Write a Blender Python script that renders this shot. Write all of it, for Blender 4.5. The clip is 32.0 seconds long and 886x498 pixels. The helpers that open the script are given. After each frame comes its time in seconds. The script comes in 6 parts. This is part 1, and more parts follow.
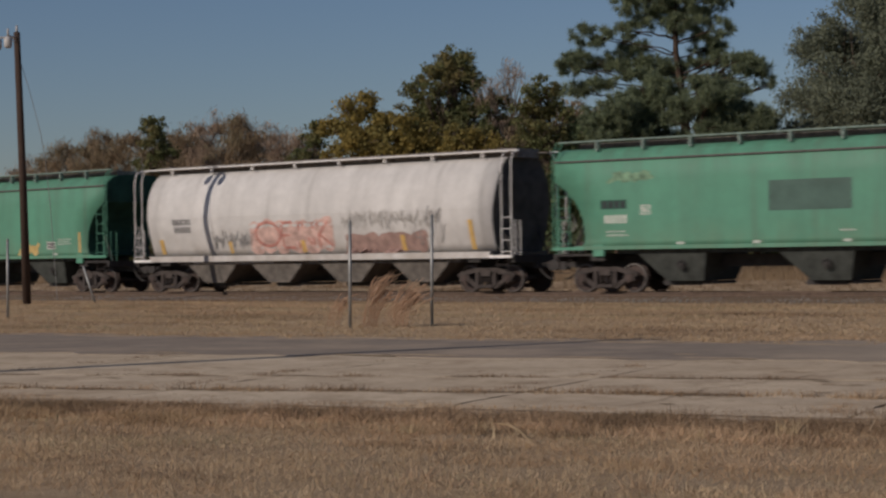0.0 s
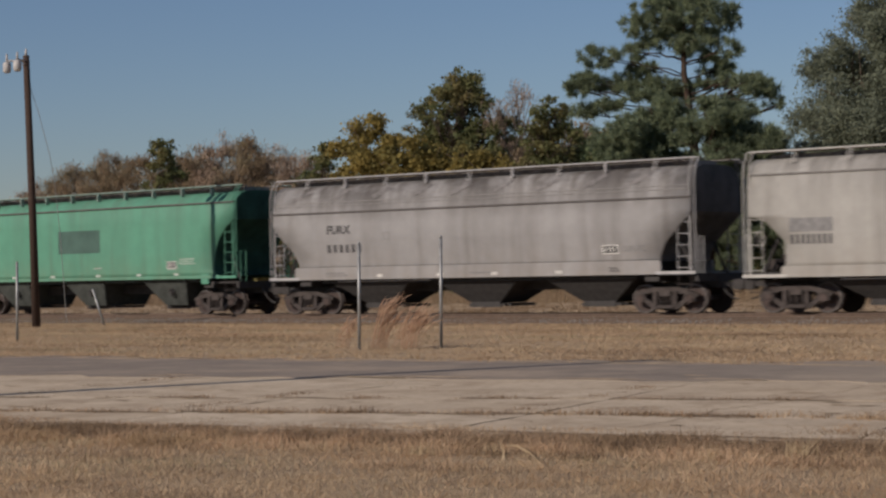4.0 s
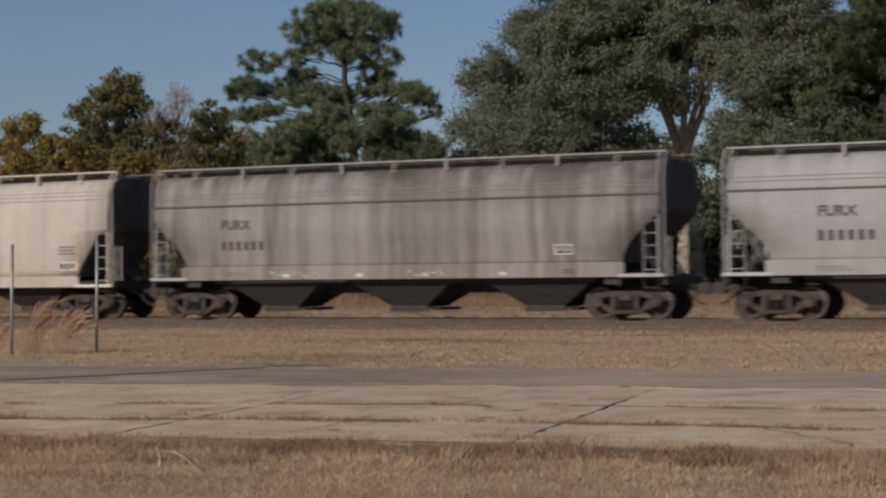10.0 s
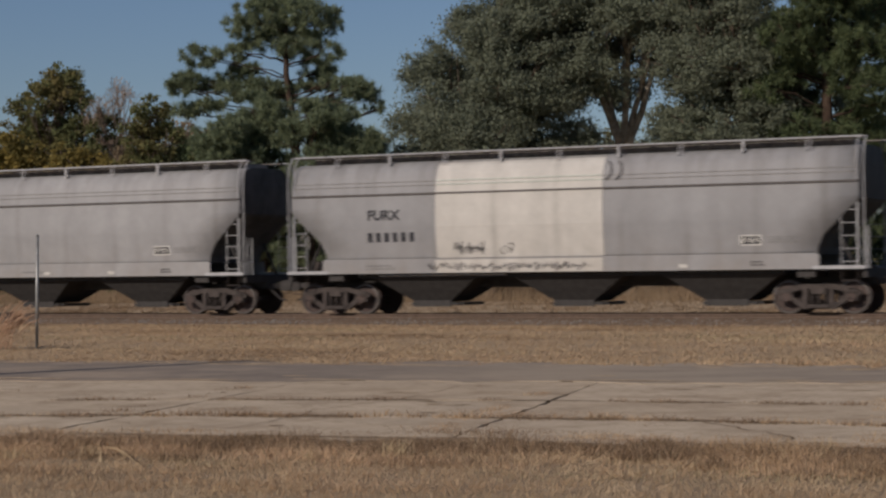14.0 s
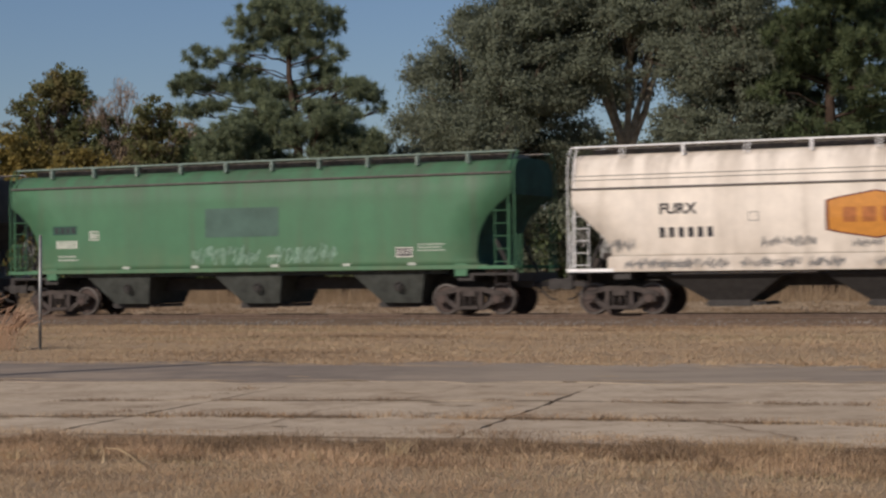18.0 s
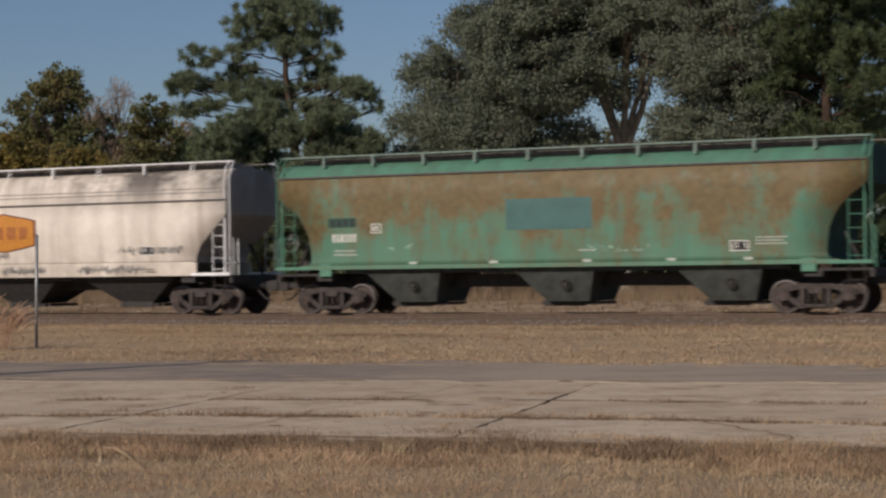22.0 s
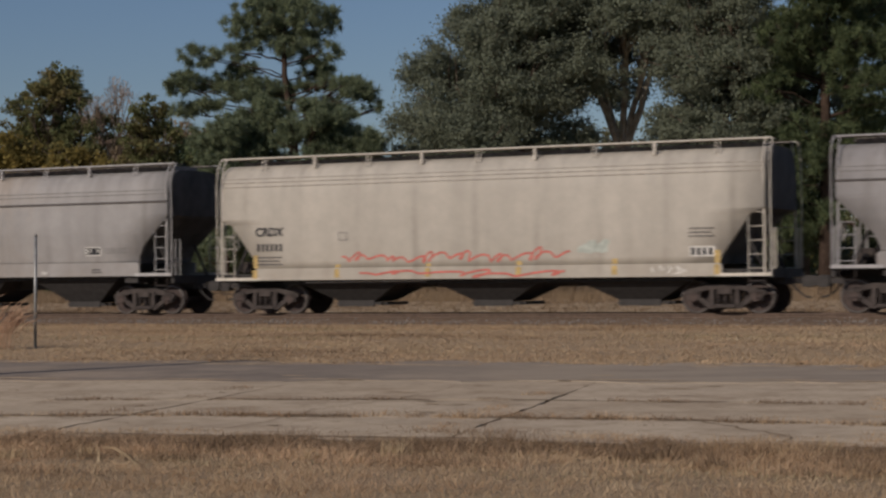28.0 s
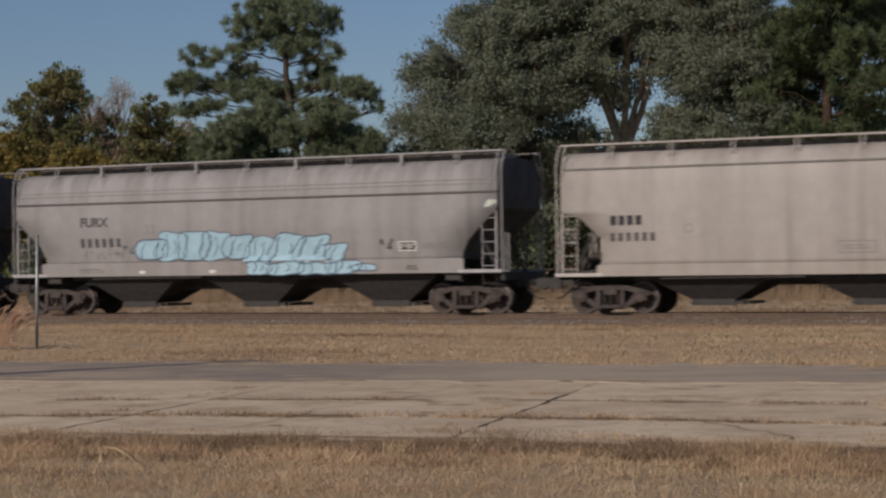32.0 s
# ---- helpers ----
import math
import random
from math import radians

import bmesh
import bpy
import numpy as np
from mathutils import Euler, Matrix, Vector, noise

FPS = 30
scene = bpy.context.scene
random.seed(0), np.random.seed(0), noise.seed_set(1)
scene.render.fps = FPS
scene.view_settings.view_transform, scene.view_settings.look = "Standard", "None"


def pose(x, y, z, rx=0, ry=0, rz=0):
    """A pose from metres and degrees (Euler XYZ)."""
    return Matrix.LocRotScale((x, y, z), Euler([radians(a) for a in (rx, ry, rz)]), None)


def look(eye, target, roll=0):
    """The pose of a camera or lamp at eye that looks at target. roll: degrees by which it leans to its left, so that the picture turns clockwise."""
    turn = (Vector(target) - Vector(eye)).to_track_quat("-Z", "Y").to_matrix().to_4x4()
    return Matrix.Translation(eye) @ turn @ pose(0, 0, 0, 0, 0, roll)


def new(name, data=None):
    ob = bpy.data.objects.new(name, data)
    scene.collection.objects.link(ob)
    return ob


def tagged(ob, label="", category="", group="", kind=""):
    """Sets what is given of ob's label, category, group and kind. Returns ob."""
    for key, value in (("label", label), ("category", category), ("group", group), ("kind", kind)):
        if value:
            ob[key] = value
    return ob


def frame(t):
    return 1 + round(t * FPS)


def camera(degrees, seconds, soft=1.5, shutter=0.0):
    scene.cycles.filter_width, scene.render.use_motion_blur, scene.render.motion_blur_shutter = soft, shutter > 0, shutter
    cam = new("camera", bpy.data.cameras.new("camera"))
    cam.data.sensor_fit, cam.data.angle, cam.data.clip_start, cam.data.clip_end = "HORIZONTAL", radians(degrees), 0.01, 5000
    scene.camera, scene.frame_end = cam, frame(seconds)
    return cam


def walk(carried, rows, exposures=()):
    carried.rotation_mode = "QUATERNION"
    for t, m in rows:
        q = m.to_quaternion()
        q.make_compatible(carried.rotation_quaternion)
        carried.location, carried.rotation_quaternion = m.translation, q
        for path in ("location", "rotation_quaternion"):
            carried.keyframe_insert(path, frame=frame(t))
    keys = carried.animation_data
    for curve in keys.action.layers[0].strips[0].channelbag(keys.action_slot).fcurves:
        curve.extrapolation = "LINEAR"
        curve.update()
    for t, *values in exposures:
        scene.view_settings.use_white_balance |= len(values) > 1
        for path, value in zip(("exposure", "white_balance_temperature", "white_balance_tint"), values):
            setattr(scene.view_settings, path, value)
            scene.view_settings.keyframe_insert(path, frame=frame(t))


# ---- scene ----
EYE = Vector((0, 0, 1.5))
# seconds, degrees to the left, degrees up, lean
AIM = [
    (0, 11.341, 0.173, -0.843), (0.5, 11.290, 0.196, -0.860), (0.62, 11.300, 0.216, -0.860), (0.78, 11.400, 0.990, -0.830),
    (1, 11.473, 1.015, -0.860), (1.5, 11.340, 1.041, -0.826), (2, 11.357, 1.044, -0.828), (2.5, 11.384, 0.965, -0.892),
    (3, 11.566, 0.822, -0.995), (3.5, 11.597, 0.810, -1.013), (5.5, 11.549, 0.781, -0.989), (6, 11.538, 0.789, -1.039),
    (6.5, 11.512, 0.801, -0.998), (7, 10.783, 0.822, -0.804), (7.5, 9.198, 0.825, -0.756), (8, 7.102, 0.840, -0.682),
    (8.5, 5.601, 0.851, -0.652), (9, 4.264, 0.838, -0.655), (9.5, 2.722, 0.817, -0.525), (10, 1.742, 0.812, -0.535),
    (10.5, 0.869, 0.794, -0.565), (11, 0.315, 0.771, -0.559), (11.5, -0.094, 0.766, -0.527), (12, -0.150, 0.755, -0.591),
    (12.5, -0.006, 0.707, -0.654), (13, 0.000, 0.675, -0.589), (13.5, 0.025, 0.662, -0.621), (14, 0.069, 0.656, -0.638),
    (14.5, 0.113, 0.653, -0.650), (15, 0.143, 0.660, -0.665), (15.5, 0.162, 0.666, -0.673), (17.5, 0.160, 0.682, -0.635),
    (18, 0.155, 0.675, -0.675), (18.5, 0.141, 0.671, -0.667), (19, 0.129, 0.671, -0.695), (19.5, 0.114, 0.678, -0.680),
    (20, 0.092, 0.684, -0.631), (20.5, 0.081, 0.676, -0.672), (21, 0.071, 0.665, -0.650), (21.5, 0.062, 0.647, -0.696),
    (22, 0.054, 0.649, -0.686), (22.5, 0.048, 0.652, -0.679), (23, 0.042, 0.652, -0.636), (23.5, 0.044, 0.654, -0.630),
    (24, 0.030, 0.651, -0.660), (24.5, 0.012, 0.649, -0.672), (25, 0.004, 0.649, -0.642), (25.5, -0.009, 0.658, -0.638),
    (27.5, 0.006, 0.639, -0.668), (28, 0.022, 0.645, -0.657), (28.5, 0.031, 0.651, -0.647), (29, 0.036, 0.648, -0.670),
    (29.5, 0.035, 0.649, -0.634), (30, 0.042, 0.652, -0.656), (30.5, 0.048, 0.647, -0.669), (31, 0.043, 0.653, -0.641),
    (31.5, 0.052, 0.650, -0.660), (32, 0.066, 0.649, -0.668)]


def aim(left, up, lean):
    a, b = radians(left), radians(up)
    return look(EYE, EYE + Vector((-math.sin(a) * math.cos(b), math.cos(a) * math.cos(b), math.sin(b))), lean)


# how the clip brightens and darkens: seconds, stops
EXPOSED = [(0, 0.01), (1, 0.19), (2, 0.3), (3, 0.42), (3.5, 0.42), (5.5, 0.35), (6, 0.3), (7, 0.22), (8, 0.0), (9, 0.05), (10, 0.32), (11, 0.4), (12, 0.27), (13, 0.28),
           (14, 0.18), (15.5, 0.15), (17.5, 0.4), (18, 0.4), (19, 0.0), (20, -0.24), (21, -0.06), (22, 0.3), (23, 0.5), (24, 0.53), (25, 0.38), (25.5, 0.32), (28, 0.07), (29, 0.04), (30, 0.18), (31, 0.25), (32, 0.3)]


cam = camera(25.24, 32.0, soft=2.45, shutter=0.5)
walk(cam, [(t, aim(a, b, c)) for t, a, b, c in AIM], EXPOSED)

# the track runs at this angle to the view; u along it, v away from the eye
TURN = 26.19
DU = Vector((math.cos(radians(TURN)), -math.sin(radians(TURN)), 0))
DV = Vector((math.sin(radians(TURN)), math.cos(radians(TURN)), 0))
SIDE = 51.68          # near side of the cars
TRACK = SIDE + 1.55   # centre line
RAIL = 0.25           # top of rail
BEND_FROM, BEND_R, BEND_MOST = -35.0, 300.0, 0.35   # where the track begins to curve away, its radius, and the curve's whole turn
# how far the train has rolled: seconds, metres
ROLLED = [
    (0.0, 0.00), (0.5, 4.07), (1.0, 8.13), (1.5, 12.19), (2.0, 16.27), (2.5, 20.36), (3.0, 24.44),
    (3.5, 28.51), (4.0, 32.57), (4.5, 36.60), (5.0, 40.60), (5.5, 44.58), (6.0, 48.55), (6.5, 52.51),
    (7.0, 56.45), (7.5, 60.35), (8.0, 64.18), (8.5, 68.00), (9.0, 71.84), (9.5, 75.70), (10.0, 79.56),
    (10.5, 83.47), (11.0, 87.41), (11.5, 91.35), (12.0, 95.27), (12.5, 99.17), (13.0, 103.03), (13.5, 106.87),
    (14.0, 110.69), (14.5, 114.49), (15.0, 118.27), (15.5, 122.04), (16.0, 125.80), (16.5, 129.54), (17.0, 133.25),
    (17.5, 136.93), (18.0, 140.60), (18.5, 144.26), (19.0, 147.90), (19.5, 151.52), (20.0, 155.13), (20.5, 158.70),
    (21.0, 162.25), (21.5, 165.81), (22.0, 169.35), (22.5, 172.85), (23.0, 176.31), (23.5, 179.78), (24.0, 183.24),
    (24.5, 186.69), (25.0, 190.13), (25.5, 193.55), (26.0, 196.95), (26.5, 200.31), (27.0, 203.65), (27.5, 207.01),
    (28.0, 210.38), (28.5, 213.76), (29.0, 217.18), (29.5, 220.61), (30.0, 224.03), (30.5, 227.43), (31.0, 230.83),
    (31.5, 234.22), (32.0, 237.60)]


def uv(u, v, z=0.0):
    return DU * u + DV * v + Vector((0, 0, z))


def on_track(a, out=0.0, z=0.0):
    """A place at a metres along the centre line of the track, out from it by some metres, and the track's turn there."""
    turn = min(BEND_MOST, max(0.0, (BEND_FROM - a) / BEND_R))
    rest = max(0.0, BEND_FROM - a - BEND_R * BEND_MOST)
    u = a if turn == 0 else BEND_FROM - BEND_R * math.sin(turn) - rest * math.cos(turn)
    w = BEND_R * (1 - math.cos(turn)) + rest * math.sin(turn)
    return uv(u + out * math.sin(turn), TRACK + w + out * math.cos(turn), z), turn

# ---- light ----
SUN_UV = (0.268, 0.963)   # the way the light goes, along u and v
SUN_UP = 29.0
sun_way = (DU * SUN_UV[0] + DV * SUN_UV[1]).normalized()
sun_to = -sun_way * math.cos(radians(SUN_UP)) + Vector((0, 0, math.sin(radians(SUN_UP))))
world = bpy.data.worlds.new("sky")
scene.world = world
world.use_nodes = True
wn = world.node_tree.nodes
sky = wn.new("ShaderNodeTexSky")
sky.sky_type = "NISHITA"
sky.sun_disc = False
sky.sun_elevation = radians(SUN_UP)
sky.sun_rotation = math.atan2(sun_to.x, sun_to.y)
sky.air_density, sky.dust_density, sky.ozone_density = 1.0, 0.4, 3.8
tint = wn.new("ShaderNodeMix")   # thin autumn haze takes a little green out of the sky
tint.data_type, tint.blend_type = "RGBA", "MULTIPLY"
tint.inputs[0].default_value = 1.0
tint.inputs[7].default_value = (0.885, 0.865, 0.945, 1)
world.node_tree.links.new(sky.outputs[0], tint.inputs[6])
world.node_tree.links.new(tint.outputs[2], wn["Background"].inputs[0])
wn["Background"].inputs[1].default_value = 0.05
sun = new("sun", bpy.data.lights.new("sun", "SUN"))
sun.data.energy, sun.data.angle, sun.data.color = 2.68, radians(0.55), (1.0, 0.878, 0.775)
sun.matrix_world = look(sun_to * 80, (0, 0, 0))

# ---- materials ----


class Mat:
    """A small helper to write node materials."""

    def __init__(self, name, rough=0.7, metal=0.0):
        self.m = bpy.data.materials.new(name)
        self.m.use_nodes = True
        self.t = self.m.node_tree
        self.b = self.t.nodes["Principled BSDF"]
        self.b.inputs["Roughness"].default_value = rough
        self.b.inputs["Metallic"].default_value = metal
        self.b.inputs["Specular IOR Level"].default_value = 0.3
        self.co = self.t.nodes.new("ShaderNodeTexCoord").outputs["Object"]

    def link(self, a, b):
        self.t.links.new(a, b)

    def scaled(self, sx, sy, sz):
        n = self.t.nodes.new("ShaderNodeMapping")
        n.inputs["Scale"].default_value = (sx, sy, sz)
        self.link(self.co, n.inputs[0])
        return n.outputs[0]

    def noise(self, scale, detail=4, rough=0.6, stretch=None):
        n = self.t.nodes.new("ShaderNodeTexNoise")
        n.inputs["Scale"].default_value, n.inputs["Detail"].default_value, n.inputs["Roughness"].default_value = scale, detail, rough
        self.link(self.scaled(*stretch) if stretch else self.co, n.inputs["Vector"])
        return n.outputs[0]

    def ramp(self, fac, lo, hi, a=0.0, b=1.0):
        n = self.t.nodes.new("ShaderNodeMapRange")
        n.inputs[1].default_value, n.inputs[2].default_value, n.inputs[3].default_value, n.inputs[4].default_value = lo, hi, a, b
        self.link(fac, n.inputs[0])
        return n.outputs[0]

    def math(self, op, a, b):
        n = self.t.nodes.new("ShaderNodeMath")
        n.operation = op
        for i, v in enumerate((a, b)):
            if isinstance(v, (int, float)):
                n.inputs[i].default_value = v
            else:
                self.link(v, n.inputs[i])
        return n.outputs[0]

    def height(self):
        n = self.t.nodes.new("ShaderNodeSeparateXYZ")
        self.link(self.co, n.inputs[0])
        return n.outputs

    def mix(self, fac, a, b):
        n = self.t.nodes.new("ShaderNodeMix")
        n.data_type = "RGBA"
        for sock, v in ((n.inputs[0], fac), (n.inputs[6], a), (n.inputs[7], b)):
            if isinstance(v, (tuple, list)):
                sock.default_value = (*v, 1)
            elif isinstance(v, (int, float)):
                sock.default_value = v
            else:
                self.link(v, sock)
        return n.outputs[2]

    def colour(self, c):
        if isinstance(c, (tuple, list)):
            self.b.inputs["Base Color"].default_value = (*c, 1)
        else:
            self.link(c, self.b.inputs["Base Color"])
        return self

    def bump(self, h, strength=0.3, dist=0.02):
        n = self.t.nodes.new("ShaderNodeBump")
        n.inputs["Strength"].default_value, n.inputs["Distance"].default_value = strength, dist
        self.link(h, n.inputs["Height"])
        self.link(n.outputs[0], self.b.inputs["Normal"])
        return self

    def each(self, island=True):
        if island:
            return self.t.nodes.new("ShaderNodeNewGeometry").outputs["Random Per Island"]
        return self.t.nodes.new("ShaderNodeObjectInfo").outputs["Random"]

    def done(self):
        return self.m


def plain(name, c, rough=0.7, metal=0.0, vary=0.25, scale=6.0):
    k = Mat(name, rough, metal)
    if rough > 0.9:
        k.b.inputs["Specular IOR Level"].default_value = 0.08
    n = k.noise(scale, 5)
    k.colour(k.mix(k.ramp(n, 0.3, 0.7), tuple(v * (1 - vary) for v in c), tuple(min(1, v * (1 + vary)) for v in c)))
    k.bump(k.noise(scale * 8, 3), 0.15, 0.01)
    return k.done()


def paint(name, base, dirt=(0.10, 0.085, 0.07), grime=0.4, rust=0.0, rust_low=3.0, rust_c=(0.16, 0.075, 0.03), rust_cap=9.0, rust_gain=0.42, rust_soft=0.5, rust_to=99.0, foot_dirt=0.35, soot=0.0, soot_from=-99.0, top=0.3, rough=0.5, seams=0.3):
    """Car paint with grain, streaks that run down the sheet, a dusty foot and rust patches."""
    k = Mat(name, rough)
    x, y, z = k.height()
    fine = k.ramp(k.noise(3.0, 6), 0.3, 0.7)
    c = k.mix(fine, tuple(v * 0.9 for v in base), tuple(min(1, v * 1.06) for v in base))
    bands = k.noise(1.0, 3, 0.55, (0.55, 0.3, 0.02))
    streak = k.noise(1.0, 4, 0.65, (3.2, 1, 0.18))
    f = k.math("MULTIPLY", k.ramp(bands, 0.42 - 0.1 * (grime > 0.8), 0.72 - 0.14 * (grime > 0.8)), k.ramp(streak, 0.3, 0.72))
    c = k.mix(k.math("MULTIPLY", f, grime), c, dirt)
    wash = k.ramp(k.noise(1.0, 3, 0.5, (0.9, 1, 0.05)), 0.3, 0.7)
    c = k.mix(k.ramp(wash, 0.0, 1.0, 0.3, 0.0), c, tuple(0.45 * v for v in base))
    # soot from the hatches runs down from the roof
    drip = k.math("MULTIPLY", k.ramp(z, 3.2, 4.5), k.ramp(k.noise(1.0, 4, 0.6, (2.2, 1, 0.25)), 0.42, 0.66))
    c = k.mix(k.math("MULTIPLY", drip, top), c, tuple(v * 0.8 for v in dirt))
    if soot > 0:
        m = k.math("MULTIPLY", k.ramp(z, 3.1, 4.1), k.ramp(k.noise(1.0, 5, 0.65, (0.32, 1, 0.35)), 0.42, 0.6))
        m = k.math("MULTIPLY", m, k.ramp(x, soot_from, soot_from + 2.0))
        c = k.mix(k.math("MULTIPLY", m, soot), c, (0.055, 0.048, 0.045))
    # welded sheet joints hold a little dirt
    fr = k.t.nodes.new("ShaderNodeMath")
    fr.operation = "PINGPONG"
    fr.inputs[1].default_value = 0.97
    k.link(x, fr.inputs[0])
    weld = k.math("MULTIPLY", k.ramp(fr.outputs[0], 0.16, 0.02), k.ramp(k.noise(1.0, 3, 0.6, (0.6, 1, 0.5)), 0.35, 0.75))
    c = k.mix(k.math("MULTIPLY", weld, seams), c, dirt)
    # dust on the foot
    foot = k.math("MULTIPLY", k.ramp(z, 2.4, 1.2), k.ramp(k.noise(1.3, 5), 0.25, 0.8))
    c = k.mix(k.math("MULTIPLY", foot, foot_dirt), c, (0.22, 0.16, 0.10))
    if rust > 0:
        big = k.noise(0.75, 5, 0.7)
        edge = k.math("ADD", k.ramp(big, 0.25, 0.75, -0.75, 0.75), k.ramp(k.noise(1.0, 5, 0.75, (2.0, 1, 0.5)), 0.25, 0.75, -0.6, 0.6))
        lift = k.ramp(z, rust_low - 1.3, rust_low + 1.0, -0.42, rust_gain)
        m = k.math("MULTIPLY", k.ramp(k.math("ADD", edge, lift), 0.15 - rust_soft * 0.55, 0.15 + rust_soft * 0.55), k.ramp(z, rust_cap, rust_cap - 0.05))
        m = k.math("MULTIPLY", m, k.ramp(k.math("ADD", x, k.ramp(big, 0.3, 0.7, -2.0, 2.0)), rust_to + 3.0, rust_to - 3.0))
        rc = k.mix(k.ramp(k.noise(5.0, 5), 0.3, 0.7), rust_c, tuple(v * 1.5 for v in rust_c))
        c = k.mix(k.math("MULTIPLY", m, rust), c, rc)
    k.colour(c)
    k.link(k.ramp(fine, 0, 1, rough, rough + 0.2), k.b.inputs["Roughness"])
    k.bump(k.noise(1.0, 3, 0.5, (1.1, 1, 0.15)), 0.12, 0.03)
    return k.done()


def leafy(name, dark, light, odd=None, shine=0.25):
    k = Mat(name, 0.8)
    k.b.inputs["Specular IOR Level"].default_value = 0.05
    r = k.each()
    c = k.mix(r, dark, light)
    c = k.mix(k.ramp(k.noise(0.7, 3, 0.6), 0.35, 0.62, 0.0, 0.4), c, tuple(v * 0.55 for v in dark))   # darker clumps picked by noise
    if odd:
        c = k.mix(k.ramp(k.noise(0.35, 5, 0.7), 0.46, 0.66), c, odd)
    k.colour(c)
    out = k.t.nodes["Material Output"]
    tr = k.t.nodes.new("ShaderNodeBsdfTranslucent")
    k.link(c, tr.inputs[0])
    ms = k.t.nodes.new("ShaderNodeMixShader")
    ms.inputs[0].default_value = shine
    k.link(k.b.outputs[0], ms.inputs[1])
    k.link(tr.outputs[0], ms.inputs[2])
    k.link(ms.outputs[0], out.inputs[0])
    return k.done()


def grass_ground():
    k = Mat("dry_grass_soil", 1.0)
    k.b.inputs["Specular IOR Level"].default_value = 0.05
    a, b, c = k.ramp(k.noise(0.35, 4), 0.35, 0.65), k.ramp(k.noise(2.5, 6, 0.7), 0.3, 0.7), k.ramp(k.noise(28, 4, 0.7), 0.3, 0.75)
    base = k.mix(a, (0.48, 0.35, 0.224), (0.60, 0.462, 0.31))
    base = k.mix(k.math("MULTIPLY", b, 0.7), base, (0.31, 0.22, 0.147))
    base = k.mix(k.math("MULTIPLY", c, 0.5), base, (0.58, 0.45, 0.295))
    base = k.mix(k.ramp(k.noise(0.8, 6, 0.75), 0.52, 0.68, 0, 0.6), base, (0.36, 0.27, 0.172))
    k.colour(base)
    k.bump(k.noise(22, 6, 0.75), 0.9, 0.06)
    return k.done()


def asphalt_mat():
    k = Mat("worn_asphalt", 1.0)
    k.b.inputs["Specular IOR Level"].default_value = 0.08
    b = k.ramp(k.noise(60, 3, 0.8), 0.3, 0.7)
    base = k.mix(k.ramp(k.noise(0.9, 6, 0.75), 0.4, 0.62), (0.225, 0.183, 0.148), (0.30, 0.245, 0.195))
    base = k.mix(k.math("MULTIPLY", b, 0.5), base, (0.30, 0.255, 0.21))
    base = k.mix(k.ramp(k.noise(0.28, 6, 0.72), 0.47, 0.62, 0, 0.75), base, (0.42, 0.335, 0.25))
    base = k.mix(k.ramp(k.noise(1.7, 6, 0.8), 0.52, 0.68, 0, 0.4), base, (0.15, 0.125, 0.105))
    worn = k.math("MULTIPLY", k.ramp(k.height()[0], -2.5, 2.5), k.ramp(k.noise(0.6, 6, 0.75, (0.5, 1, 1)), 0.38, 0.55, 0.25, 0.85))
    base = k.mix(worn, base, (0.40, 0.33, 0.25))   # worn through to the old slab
    k.colour(base)
    k.bump(k.noise(80, 3), 0.4, 0.01)
    return k.done()


def concrete_mat():
    k = Mat("weathered_concrete", 1.0)
    k.b.inputs["Specular IOR Level"].default_value = 0.08
    r = k.each(False)
    base = k.mix(r, (0.575, 0.46, 0.325), (0.66, 0.54, 0.392))
    base = k.mix(k.ramp(k.noise(0.8, 5, 0.7), 0.35, 0.7, 0, 0.7), base, (0.41, 0.325, 0.235))
    base = k.mix(k.ramp(k.noise(40, 4, 0.8), 0.45, 0.75, 0, 0.6), base, (0.56, 0.48, 0.38))
    base = k.mix(k.ramp(k.noise(0.9, 6, 0.75), 0.48, 0.66, 0, 0.7), base, (0.33, 0.245, 0.165))
    base = k.mix(k.ramp(k.noise(6, 6, 0.85), 0.5, 0.66, 0, 0.6), base, (0.30, 0.225, 0.15))
    base = k.mix(k.ramp(k.noise(1.0, 6, 0.8, (0.5, 2.2, 1)), 0.5, 0.62, 0, 0.3), base, (0.40, 0.30, 0.205))
    k.colour(base)
    k.bump(k.noise(50, 4), 0.4, 0.01)
    return k.done()


M_GROUND, M_ASPHALT, M_CONCRETE = grass_ground(), asphalt_mat(), concrete_mat()
M_STONE = plain("pale_loose_stone", (0.25, 0.222, 0.195), 0.95, vary=0.5, scale=9)
M_BED = plain("brown_track_bed", (0.18, 0.128, 0.09), 0.95, vary=0.6, scale=13)
M_SAND = plain("pale_brown_sand", (0.47, 0.355, 0.235), 0.95, vary=0.3, scale=4)
M_SOIL = plain("brown_joint_soil", (0.25, 0.18, 0.115), 0.95, vary=0.5, scale=9)
M_RAIL = plain("rusty_rail", (0.13, 0.092, 0.07), 0.9, 0.0)
M_TIE = plain("dark_tie_wood", (0.06, 0.045, 0.035), 0.9)
M_BLACK = plain("black_underframe", (0.045, 0.041, 0.039), 0.75)
M_TRUCK = plain("dusty_cast_steel", (0.062, 0.051, 0.046), 0.85, vary=0.4, scale=5)
M_WHEEL = plain("worn_wheel_steel", (0.075, 0.055, 0.048), 0.6, 0.3)
M_RIM = plain("rubbed_wheel_rim", (0.115, 0.103, 0.096), 0.5, 0.4)
M_POST = plain("galvanised_pipe", (0.30, 0.30, 0.29), 0.5, 0.5)
